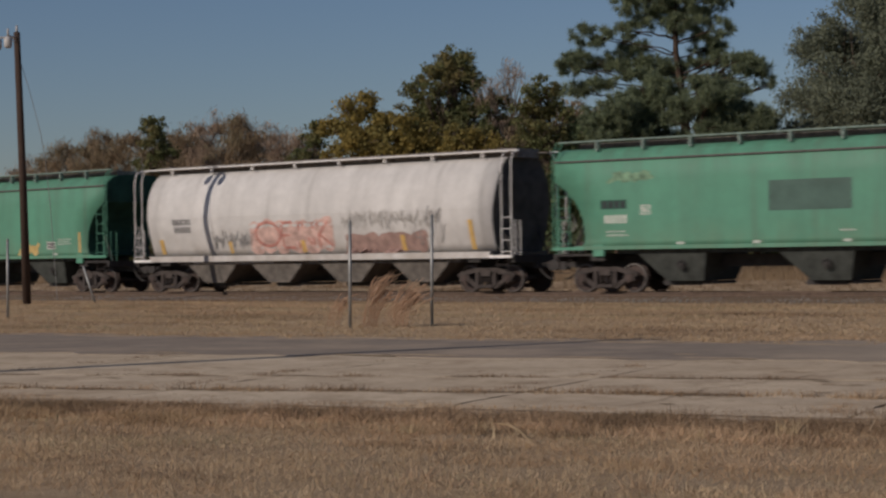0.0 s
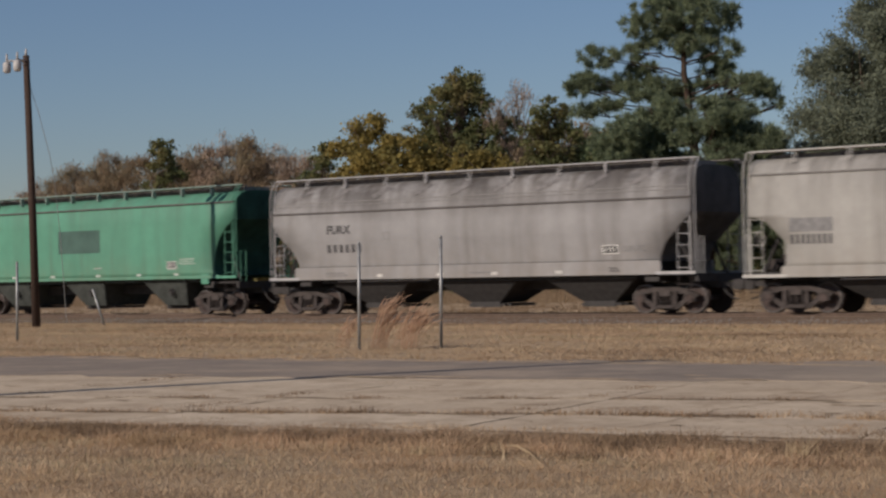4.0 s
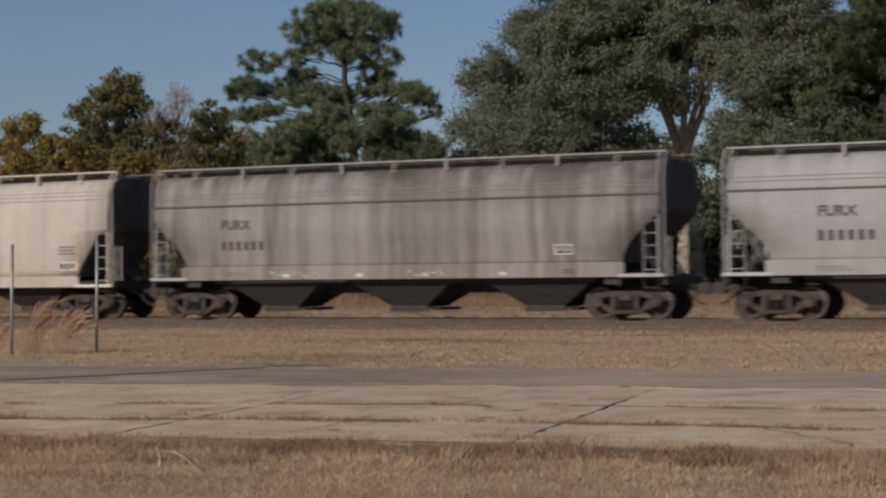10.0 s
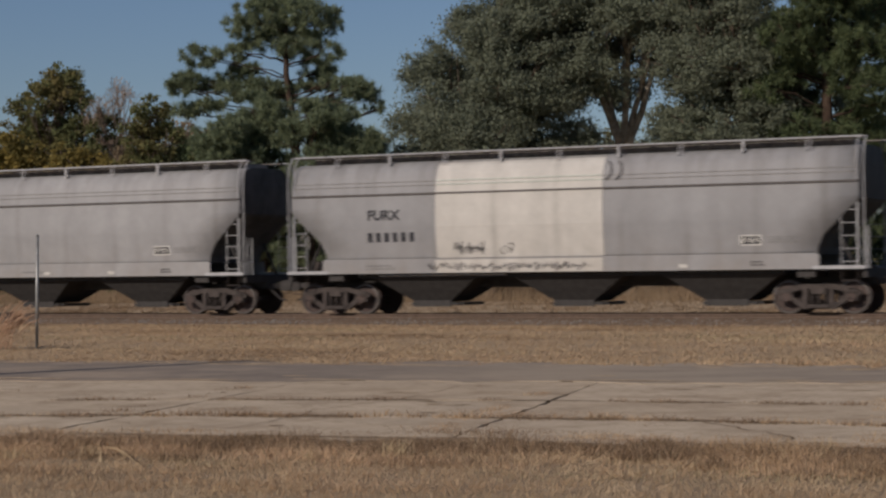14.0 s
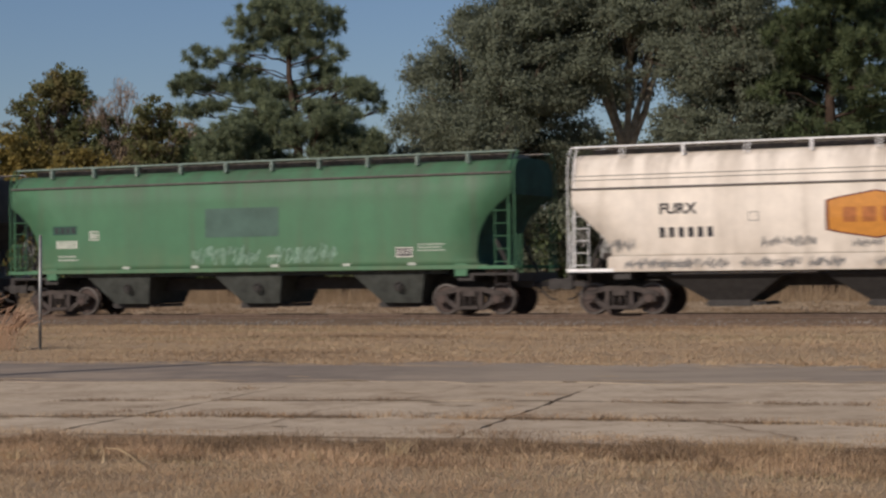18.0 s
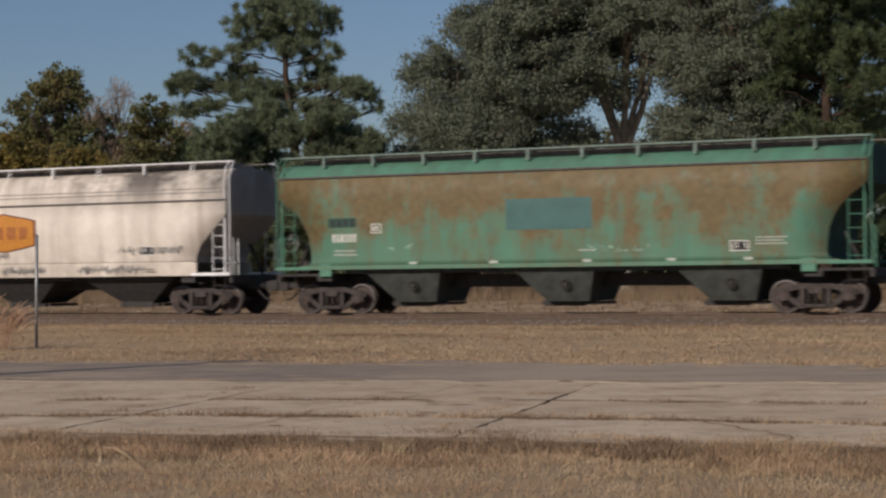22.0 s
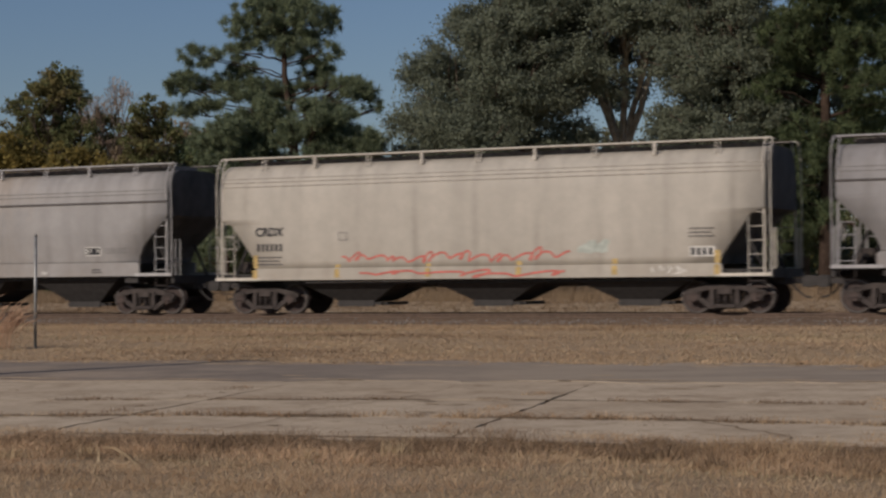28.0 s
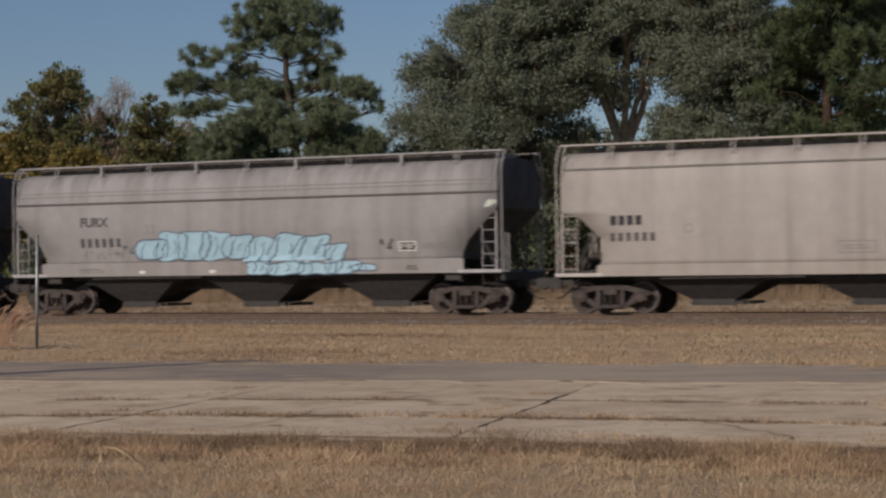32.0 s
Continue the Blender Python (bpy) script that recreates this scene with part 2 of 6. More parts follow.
M_POLE = plain("creosoted_pole_wood", (0.055, 0.035, 0.026), 0.9, scale=14)
M_CAN = plain("grey_enamel", (0.42, 0.40, 0.38), 0.5)
M_BARK = plain("grey_brown_bark", (0.14, 0.11, 0.085), 0.95, vary=0.4, scale=3)
M_BARK_PALE = plain("pale_oak_bark", (0.36, 0.325, 0.265), 0.95, vary=0.4, scale=3)
M_BARK_DARK = plain("dark_pine_bark", (0.06, 0.042, 0.032), 0.95, vary=0.4, scale=3)
M_PINE = leafy("pine_needles", (0.15, 0.188, 0.118), (0.37, 0.42, 0.25), shine=0.5)
M_OAK = leafy("live_oak_leaves", (0.205, 0.23, 0.165), (0.295, 0.323, 0.232), shine=0.5)
M_YELLOW = leafy("yellowing_leaves", (0.24, 0.187, 0.058), (0.435, 0.33, 0.105), (0.22, 0.20, 0.078), shine=0.45)
M_RUSSET = leafy("russet_leaves", (0.262, 0.197, 0.127), (0.40, 0.295, 0.192), (0.245, 0.215, 0.135), shine=0.4)
M_GREEN = leafy("broad_green_leaves", (0.09, 0.122, 0.063), (0.21, 0.252, 0.125), shine=0.42)
M_OLIVE = leafy("olive_leaves", (0.0906, 0.111, 0.0492), (0.238, 0.253, 0.117), (0.238, 0.193, 0.084), shine=0.42)
M_TWIG = leafy("bare_twigs", (0.27, 0.20, 0.145), (0.40, 0.30, 0.22), shine=0.1)
M_BLADE = leafy("dry_grass_blades", (0.477, 0.329, 0.198), (0.794, 0.618, 0.408), (0.454, 0.284, 0.159), shine=0.3)
M_VERGE = leafy("verge_straw", (0.53, 0.385, 0.24), (0.66, 0.50, 0.325), (0.49, 0.345, 0.215), shine=0.3)
M_BRUSH = leafy("brown_brush", (0.30, 0.218, 0.138), (0.42, 0.315, 0.205), shine=0.3)
M_DULL = leafy("dull_green_grass", (0.319, 0.281, 0.16), (0.506, 0.44, 0.275), shine=0.3)
M_STRAW = leafy("pale_straw", (0.56, 0.42, 0.25), (0.80, 0.64, 0.42), shine=0.3)
M_WEED = leafy("dark_dry_weeds", (0.193, 0.134, 0.0858), (0.451, 0.319, 0.204), shine=0.25)
M_RUSTY = leafy("reddish_grass_blades", (0.493, 0.327, 0.204), (0.788, 0.567, 0.37), (0.444, 0.32, 0.185), shine=0.3)
M_PLUME = leafy("tall_russet_grass", (0.56, 0.36, 0.235), (0.78, 0.56, 0.39), shine=0.3)

# ---- mesh helpers ----


def mesh_np(name, verts, faces, mat):
    """A mesh from arrays; all faces have the same number of corners."""
    me = bpy.data.meshes.new(name)
    verts, faces = np.asarray(verts, float), np.asarray(faces, int)
    n, k = faces.shape
    me.vertices.add(len(verts))
    me.vertices.foreach_set("co", verts.ravel())
    me.loops.add(n * k)
    me.loops.foreach_set("vertex_index", faces.ravel())
    me.polygons.add(n)
    me.polygons.foreach_set("loop_start", np.arange(0, n * k, k))
    me.update(calc_edges=True)
    me.validate()
    me.materials.append(mat)
    return me


def from_bm(name, bm, mat, smooth=False):
    me = bpy.data.meshes.new(name)
    bmesh.ops.recalc_face_normals(bm, faces=bm.faces)
    for f in bm.faces:
        f.smooth = smooth
    bm.to_mesh(me)
    bm.free()
    me.materials.append(mat)
    return me


def part(name, me, parent, label="", m=None):
    """Links a mesh (or a bmesh's mesh) as one object under a thing or a part."""
    ob = new(name, me)
    ob.parent = parent
    if m is not None:
        ob.matrix_basis = m
    if label:
        tagged(ob, label)
    return ob


def thing(name, label, category, group="", m=None):
    ob = tagged(new(name), label, category, group)
    if m is not None:
        ob.matrix_basis = m
    return ob


def box(bm, x0, x1, y0, y1, z0, z1):
    v = [bm.verts.new((x, y, z)) for z in (z0, z1) for y in (y0, y1) for x in (x0, x1)]
    for a, b, c, d in ((0, 1, 3, 2), (4, 6, 7, 5), (0, 4, 5, 1), (2, 3, 7, 6), (0, 2, 6, 4), (1, 5, 7, 3)):
        bm.faces.new((v[a], v[b], v[c], v[d]))


def tube(bm, pts, radii, seg=6, cap=True):
    """A pipe through points, tapered by its radii."""
    pts = [Vector(p) for p in pts]
    if not isinstance(radii, (list, tuple)):
        radii = [radii] * len(pts)
    rings = []
    for i, p in enumerate(pts):
        d = (pts[min(i + 1, len(pts) - 1)] - pts[max(i - 1, 0)]).normalized()
        side = d.cross(Vector((0.3, 1, 0.2)) if abs(d.y) < 0.9 else Vector((1, 0, 0.2))).normalized()
        other = d.cross(side)
        rings.append([bm.verts.new(p + (side * math.cos(a) + other * math.sin(a)) * radii[i]) for a in (2 * math.pi * k / seg for k in range(seg))])
    for a, b in zip(rings, rings[1:]):
        for k in range(seg):
            bm.faces.new((a[k], a[(k + 1) % seg], b[(k + 1) % seg], b[k]))
    if cap:
        bm.faces.new(rings[0][::-1])
        bm.faces.new(rings[-1])


def prism(bm, outline, y0, y1):
    """An outline in x and z, drawn out from y0 to y1."""
    a = [bm.verts.new((x, y0, z)) for x, z in outline]
    b = [bm.verts.new((x, y1, z)) for x, z in outline]
    n = len(a)
    bm.faces.new(a)
    bm.faces.new(b[::-1])
    for i in range(n):
        bm.faces.new((a[i], b[i], b[(i + 1) % n], a[(i + 1) % n]))

# ---- ground ----


def flat(name, corners, z0, z1, mat):
    """A slab over an outline given in u and v."""
    bm = bmesh.new()
    lo = [bm.verts.new(uv(u, v, z0)) for u, v in corners]
    hi = [bm.verts.new(uv(u, v, z1)) for u, v in corners]
    bm.faces.new(hi)
    n = len(lo)
    for i in range(n):
        bm.faces.new((lo[i], lo[(i + 1) % n], hi[(i + 1) % n], hi[i]))
    return from_bm(name, bm, mat)


def slope_u(u):
    return min(4.0, max(-26.0, u))


def kerb_line(u):
    """The near edge of the concrete; the road runs askew to the track."""
    return min(15.9 + 0.2 * (slope_u(u) + 4.5), 15.3 + 0.05 * (slope_u(u) + 8))


def joint_line(u, v):
    """A joint along the road that lies at v near the eye and bends nearer farther off."""
    q = max(0.0, -5.0 - slope_u(u))
    return v - (0.022 * q * q if q < 8 else 1.41 + 0.35 * (q - 8))


def lane_near(u):
    return 24.8 + 0.205 * (slope_u(u) + 6.5)


def lane_far(u):
    return 29.5 + 0.1 * (min(4.0, max(-40.0, u)) + 8)


def build_ground():
    bm = bmesh.new()
    us = [-2500, -400, -120, -80, -60, -45, -30, -20, -10, 0, 10, 25, 60, 150, 400, 2500]
    vs = [-2500, -300, -60, -10, 0, 4, 8, 12, 15, 30, 36, 42, 47, 60, 64, 70, 90, 140, 300, 2500]
    grid = [[bm.verts.new(uv(u, v, -0.012)) for u in us] for v in vs]
    for r0, r1 in zip(grid, grid[1:]):
        for i in range(len(us) - 1):
            bm.faces.new((r0[i], r0[i + 1], r1[i + 1], r1[i]))
    tagged(new("ground", from_bm("ground", bm, M_GROUND)), "flat field of short dry brown grass and soil", "ground", kind="structure")

    us = [-120, -60] + [-40 + 2 * i for i in range(24)] + [90]
    road = tagged(new("road", flat("road", [(u, kerb_line(u)) for u in us] + [(u, lane_far(u) - 0.7) for u in us[::-1]], -0.01, 0.0, M_SOIL)), "old concrete road with weedy joints and an asphalt lane", "road", kind="structure")
    bm = bmesh.new()
    rnd = random.Random(4)
    us = [-120 + 0.6 * i for i in range(351)]
    near = [(u, lane_near(u) + 0.2 * math.sin(u * 0.9) + 0.15 * math.sin(u * 2.3) + rnd.uniform(-0.2, 0.2)) for u in us]
    far = [(u, lane_far(u) + 0.25 * math.sin(u * 0.31) + 0.2 * math.sin(u * 1.3 + 1) + rnd.uniform(-0.4, 0.3)) for u in us]
    a = [bm.verts.new(uv(*p, 0.034)) for p in near]
    b = [bm.verts.new(uv(*p, 0.022)) for p in far]
    c = [bm.verts.new(uv(p[0], p[1], 0.0)) for p in near]
    for i in range(len(us) - 1):
        bm.faces.new((a[i], a[i + 1], b[i + 1], b[i]))
        bm.faces.new((c[i], c[i + 1], a[i + 1], a[i]))
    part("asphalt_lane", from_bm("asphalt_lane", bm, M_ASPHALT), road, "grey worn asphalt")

    # track bed: ballast shoulder, ties, rails
    bm = bmesh.new()
    rnd = random.Random(9)
    prof = [(-3.7, 0.0), (-3.1, 0.06), (-2.4, 0.10), (-1.8, 0.13), (0, 0.14), (1.8, 0.13), (2.6, 0.05), (3.4, 0.0)]
    us = [-160 + 0.8 * i for i in range(330)]
    rows = []
    for u in us:
        rows.append([bm.verts.new(on_track(u, v + (rnd.uniform(-0.25, 0.25) if abs(v) > 2 else 0), z + (rnd.uniform(-0.03, 0.03) if 0.01 < z else -0.01))[0]) for v, z in prof])
    for r0, r1 in zip(rows, rows[1:]):
        for i in range(len(prof) - 1):
            bm.faces.new((r0[i], r1[i], r1[i + 1], r0[i + 1]))
    tagged(new("track_bed", from_bm("track_bed", bm, M_BED)), "low bank of brown dirty ballast under the rails", "track bed", kind="structure")
    track = tagged(new("railway_track"), "rusty steel rails on dark wooden ties", "railway track", kind="structure")
    for v in (-0.755, 0.755):
        bm = bmesh.new()
        half = [(0.036, 0.0), (0.036, -0.045), (0.01, -0.06), (0.01, -0.13), (0.075, -0.145), (0.075, -0.16)]
        prof = half + [(-w, z) for w, z in half[::-1]]
        p = [[bm.verts.new(on_track(a, v + w, RAIL + z)[0]) for w, z in prof] for a in list(range(-160, -34, 3)) + [100]]
        for q, r in zip(p, p[1:]):
            for i in range(12):
                bm.faces.new((q[i], q[(i + 1) % 12], r[(i + 1) % 12], r[i]))
        for e in (p[0], p[-1]):
            bm.faces.new(e)
        part("rail", from_bm("rail", bm, M_RAIL), track)
    bm = bmesh.new()
    box(bm, -0.11, 0.11, -1.3, 1.3, 0.0, 0.12)
    tie = from_bm("tie", bm, M_TIE)
    for i in range(150):
        u = -85 + 0.55 * i
        p, bend = on_track(u, 0, 0.015 + RAIL - 0.16 - 0.12)
        part("tie", tie, track, m=Matrix.Translation(p) @ pose(0, 0, 0, 0, 0, -TURN - math.degrees(bend)))


build_ground()


def build_slabs():
    road = bpy.data.objects["road"]
    rnd = random.Random(11)
    step = 4.15
    lines = (lambda u: kerb_line(u), lambda u: joint_line(u, 18.36), lambda u: joint_line(u, 21.03), lambda u: lane_near(u) + 0.5)
    for row in range(3):
        lo, hi = lines[row], lines[row + 1]
        for i in range(-9, 6):
            u0 = -8.25 + i * step      # where the cross joint meets the line at 18 m
            g = 0.006 + 0.012 * rnd.random()
            z = 0.020 + 0.004 * rnd.random()

            def corner(u, line, s):
                for _ in range(3):
                    v = line(u)
                    u = u0 + (step if s else 0) - 0.23 * (v - 18) + (-g if s else g)
                return u + rnd.uniform(-0.02, 0.02), line(u)

            def edge(p, q, line=None, n=9, rough=0.02):
                out = []
                for t in range(n):
                    u = p[0] + (q[0] - p[0]) * t / n + (rnd.gauss(0, 0.018) if t else 0)
                    v = line(u) if line else p[1] + (q[1] - p[1]) * t / n
                    out.append((u, v + (rnd.gauss(0, rough) if t else 0)))
                return out
            low, top = (lambda u: lo(u) + g), (lambda u: hi(u) - g)
            a, b, c, d = corner(u0, low, 0), corner(u0 + step, low, 1), corner(u0 + step, top, 1), corner(u0, top, 0)
            part("concrete_slab", flat("concrete_slab", (edge(a, b, low) if row else edge(a, b, low, 26, 0.09)) + edge(b, c) + edge(c, d, top) + edge(d, a), 0.0, z, M_CONCRETE), road)


def build_cracks():
    """Tarry cracks that wander over the slabs, and dirt that lies in the joints."""
    road = bpy.data.objects["road"]
    rnd = random.Random(17)
    runs = [((u, 15.5 + rnd.uniform(0, 1)), (u + rnd.uniform(-2.2, -0.6), rnd.choice((18.3, 21.1, 23.4)))) for u in (-16.8, -10.2, -4.6)]
    runs += [((-22 + 2.7 * i, v + rnd.uniform(-0.9, 0.9)), (-19.6 + 2.7 * i, v + rnd.uniform(-0.9, 0.9))) for i in range(9) for v in (16.9, 19.9) if rnd.random() < 0.45]
    for a, b in runs:
        bm = bmesh.new()
        prev, n = None, 14
        w0 = rnd.uniform(0.004, 0.011)
        off = 0.0
        for i in range(n + 1):
            t = i / n
            off = off * 0.8 + rnd.gauss(0, 0.05)
            u, v = a[0] + (b[0] - a[0]) * t + off, a[1] + (b[1] - a[1]) * t + off * 0.6
            w = w0 * rnd.uniform(0.4, 1.4)
            d = Vector((b[1] - a[1], a[0] - b[0])).normalized() * w
            cur = [bm.verts.new(uv(u + d.x * g, v + d.y * g, 0.0268)) for g in (1, -1)]
            if prev:
                bm.faces.new((prev[0], prev[1], cur[1], cur[0]))
            prev = cur
        part("crack", from_bm("crack", bm, M_SOIL), road)
    lay = 0
    for line, reach in ((lambda u: joint_line(u, 18.36), 0.13), (lambda u: joint_line(u, 21.03), 0.09), (lambda u: kerb_line(u) + 0.1, 0.26), (lambda u: kerb_line(u) + 0.5, 0.13), (lambda u: joint_line(u, 18.45), 0.16)):
        for i in range(32):
            u = -23 + 0.8 * i + rnd.uniform(-0.4, 0.4)
            v = line(u)
            if rnd.random() < 0.4:
                continue
            lay += 1
            L, m = rnd.uniform(0.25, 0.9) * (1.3 if reach > 0.2 else 1), 22
            r = reach * rnd.uniform(0.4, 1.2)
            bm = bmesh.new()
            vs = [bm.verts.new(uv(u + L * math.cos(2 * math.pi * k / m) * rnd.uniform(0.6, 1.1), v + 0.12 * L * math.cos(2 * math.pi * k / m) + r * math.sin(2 * math.pi * k / m) * rnd.uniform(0.5, 1.1), 0.0253 + 0.0003 * (lay % 5) + 0.00005 * (lay // 23))) for k in range(m)]
            bm.faces.new(vs)
            part("dirt_patch", from_bm("dirt_patch", bm, M_SOIL), road)

    # sand and small dirt blown over the slabs and the edges of the asphalt
    for n, lo, hi, big, mat in ((40, lambda u: kerb_line(u) + 0.6, lambda u: lane_near(u) - 0.3, 0.2, M_SAND), (60, lambda u: kerb_line(u) + 0.4, lambda u: lane_near(u) - 0.3, 0.11, M_SOIL),
                                (16, lambda u: lane_near(u) + 0.15, lambda u: lane_near(u) + 0.5, 0.4, M_SAND), (50, lambda u: lane_far(u) - 1.1, lambda u: lane_far(u) - 0.3, 0.5, M_SAND), (5, lambda u: lane_near(u) + 1, lambda u: lane_far(u) - 1, 0.35, M_SAND)):
        for _ in range(n):
            lay += 1
            u, m = rnd.uniform(-34 if n == 50 else -24, 2), 16
            v = rnd.uniform(lo(u), hi(u))
            L, r = big * rnd.uniform(0.6, 2.4), big * rnd.uniform(0.15, 0.45)
            vn = lane_near(u)
            z = 0.0253 if v < vn - 0.2 else 0.0355 - 0.012 * (v - vn) / (lane_far(u) - vn)
            bm = bmesh.new()
            vs = [bm.verts.new(uv(u + L * math.cos(2 * math.pi * k / m) * rnd.uniform(0.5, 1.15), v + r * math.sin(2 * math.pi * k / m) * rnd.uniform(0.4, 1.2), z + 0.0003 * (lay % 7) + 0.00003 * (lay % 31))) for k in range(m)]
            bm.faces.new(vs)
            part("dirt_patch", from_bm("dirt_patch", bm, mat), road)

# ---- the train ----
ORIGIN = {}


def lerp(table, z):
    if z <= table[0][0]:
        return table[0][1]
    for (z0, a), (z1, b) in zip(table, table[1:]):
        if z <= z1:
            return a + (b - a) * (z - z0) / (z1 - z0)
    return table[-1][1]


# half width of the body, by height over the rail
WIDTH = {
    "sill": [(1.6, 1.41), (2.6, 1.53), (2.9, 1.535), (3.54, 1.515), (3.9, 1.46), (4.15, 1.38), (4.35, 1.26), (4.47, 1.1), (4.53, 0.85), (4.55, 0.3)],
    "arc": [(1.42, 1.50), (2.2, 1.53), (3.2, 1.535), (4.14, 1.50), (4.18, 1.45), (4.3, 1.34), (4.45, 1.15), (4.53, 0.8), (4.55, 0.3)],
    "round": [(1.3, 1.20), (1.61, 1.32), (2.0, 1.43), (2.38, 1.52), (2.76, 1.55), (3.2, 1.49), (3.53, 1.41), (3.82, 1.29), (4.0, 1.19), (4.15, 1.08), (4.3, 0.94), (4.42, 0.76), (4.47, 0.3)],
    "hex": [(1.36, 1.50), (2.2, 1.53), (2.9, 1.535), (3.6, 1.515), (4.05, 1.45), (4.2, 1.38), (4.38, 1.26), (4.5, 1.1), (4.57, 0.85), (4.6, 0.3)],
}
WIDTH["cream"] = WIDTH["hex"]
# how far the body's side stops short of the end, by height
CUT = {
    "sill": [(1.6, 1.34), (1.8, 1.32), (2.15, 1.14), (3.0, 0.24), (3.1, 0.17), (4.7, 0.17)],
    "hex": [(1.36, 1.36), (1.5, 1.42), (2.08, 1.45), (2.65, 0.83), (2.8, 0.6), (2.84, 0.20), (4.7, 0.17)],
    "cream": [(1.36, 1.5), (1.6, 1.42), (2.72, 0.6), (2.87, 0.20), (4.7, 0.17)],
    "arc": [(1.42, 1.10), (1.6, 1.24), (1.8, 1.25), (2.3, 1.18), (2.6, 1.05), (2.87, 0.88), (3.2, 0.55), (3.48, 0.14), (4.7, 0.08)],
    "round": [(1.3, 0.85), (2.2, 0.84), (3.0, 0.76), (3.6, 0.7), (4.5, 0.7)],
}
FOOT = {"sill": 1.62, "hex": 1.37, "cream": 1.37, "arc": 1.44, "round": 1.32}
LOW = {"sill": 1.21, "hex": 1.06, "cream": 1.03, "arc": 1.34, "round": 1.13}
TRUCK_IN = {"sill": 1.42, "hex": 1.5, "cream": 1.5, "arc": 1.7, "round": 1.45}


def side_y(kind, z):
    if z < FOOT[kind] + 0.02:
        return -1.563
    return -lerp(WIDTH[kind], z)


def body_mesh(kind, length, mat, end_mat):
    """The shell: a bowed section whose ends slope in over the trucks."""
    zs = sorted({z for z, _ in WIDTH[kind]} | {z for z, _ in CUT[kind] if z < 4.5} | {1.7, 2.0, 2.5, 2.75, 3.2})
    zs = [FOOT[kind]] + [z for z in zs if z > FOOT[kind] + 0.02]
    cols, h = 12, length / 2
    bm = bmesh.new()
    rings = []
    for z in zs:
        c, w = lerp(CUT[kind], z), lerp(WIDTH[kind], z)
        xs = [-h + c + (length - 2 * c) * i / cols for i in range(cols + 1)]
        rings.append(([bm.verts.new((x, -w, z)) for x in xs], [bm.verts.new((x, w, z)) for x in xs]))
    for (a, b), (c, d) in zip(rings, rings[1:]):
        for i in range(cols):
            bm.faces.new((a[i], a[i + 1], c[i + 1], c[i])).smooth = True
            bm.faces.new((b[i + 1], b[i], d[i], d[i + 1])).smooth = True
        # ends take the darker sheet, its shade already in the colour
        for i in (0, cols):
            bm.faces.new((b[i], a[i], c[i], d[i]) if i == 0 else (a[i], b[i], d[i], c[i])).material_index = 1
    a, b = rings[-1]
    c, d = rings[0]
    for i in range(cols):
        bm.faces.new((a[i], a[i + 1], b[i + 1], b[i]))
        bm.faces.new((c[i + 1], c[i], d[i], d[i + 1]))
    me = bpy.data.meshes.new("body")
    bm.to_mesh(me)
    bm.free()
    me.materials.append(mat)
    me.materials.append(end_mat)
    return me


def band_mesh(name, kind, x0, x1, z0, z1, out, mat, nz=6):
    """A thin sheet on the near side that follows its bow, out by some millimetres."""
    bm = bmesh.new()
    rows = []
    for i in range(nz + 1):
        z = z0 + (z1 - z0) * i / nz
        y = side_y(kind, z)
        rows.append([bm.verts.new(p) for p in ((x0, y + 0.01, z), (x0, y - out, z), (x1, y - out, z), (x1, y + 0.01, z))])
    for r, s in zip(rows, rows[1:]):
        for k in range(3):
            bm.faces.new((r[k], r[k + 1], s[k + 1], s[k]))
    bm.faces.new(rows[0])
    bm.faces.new(rows[-1])
    return from_bm(name, bm, mat)


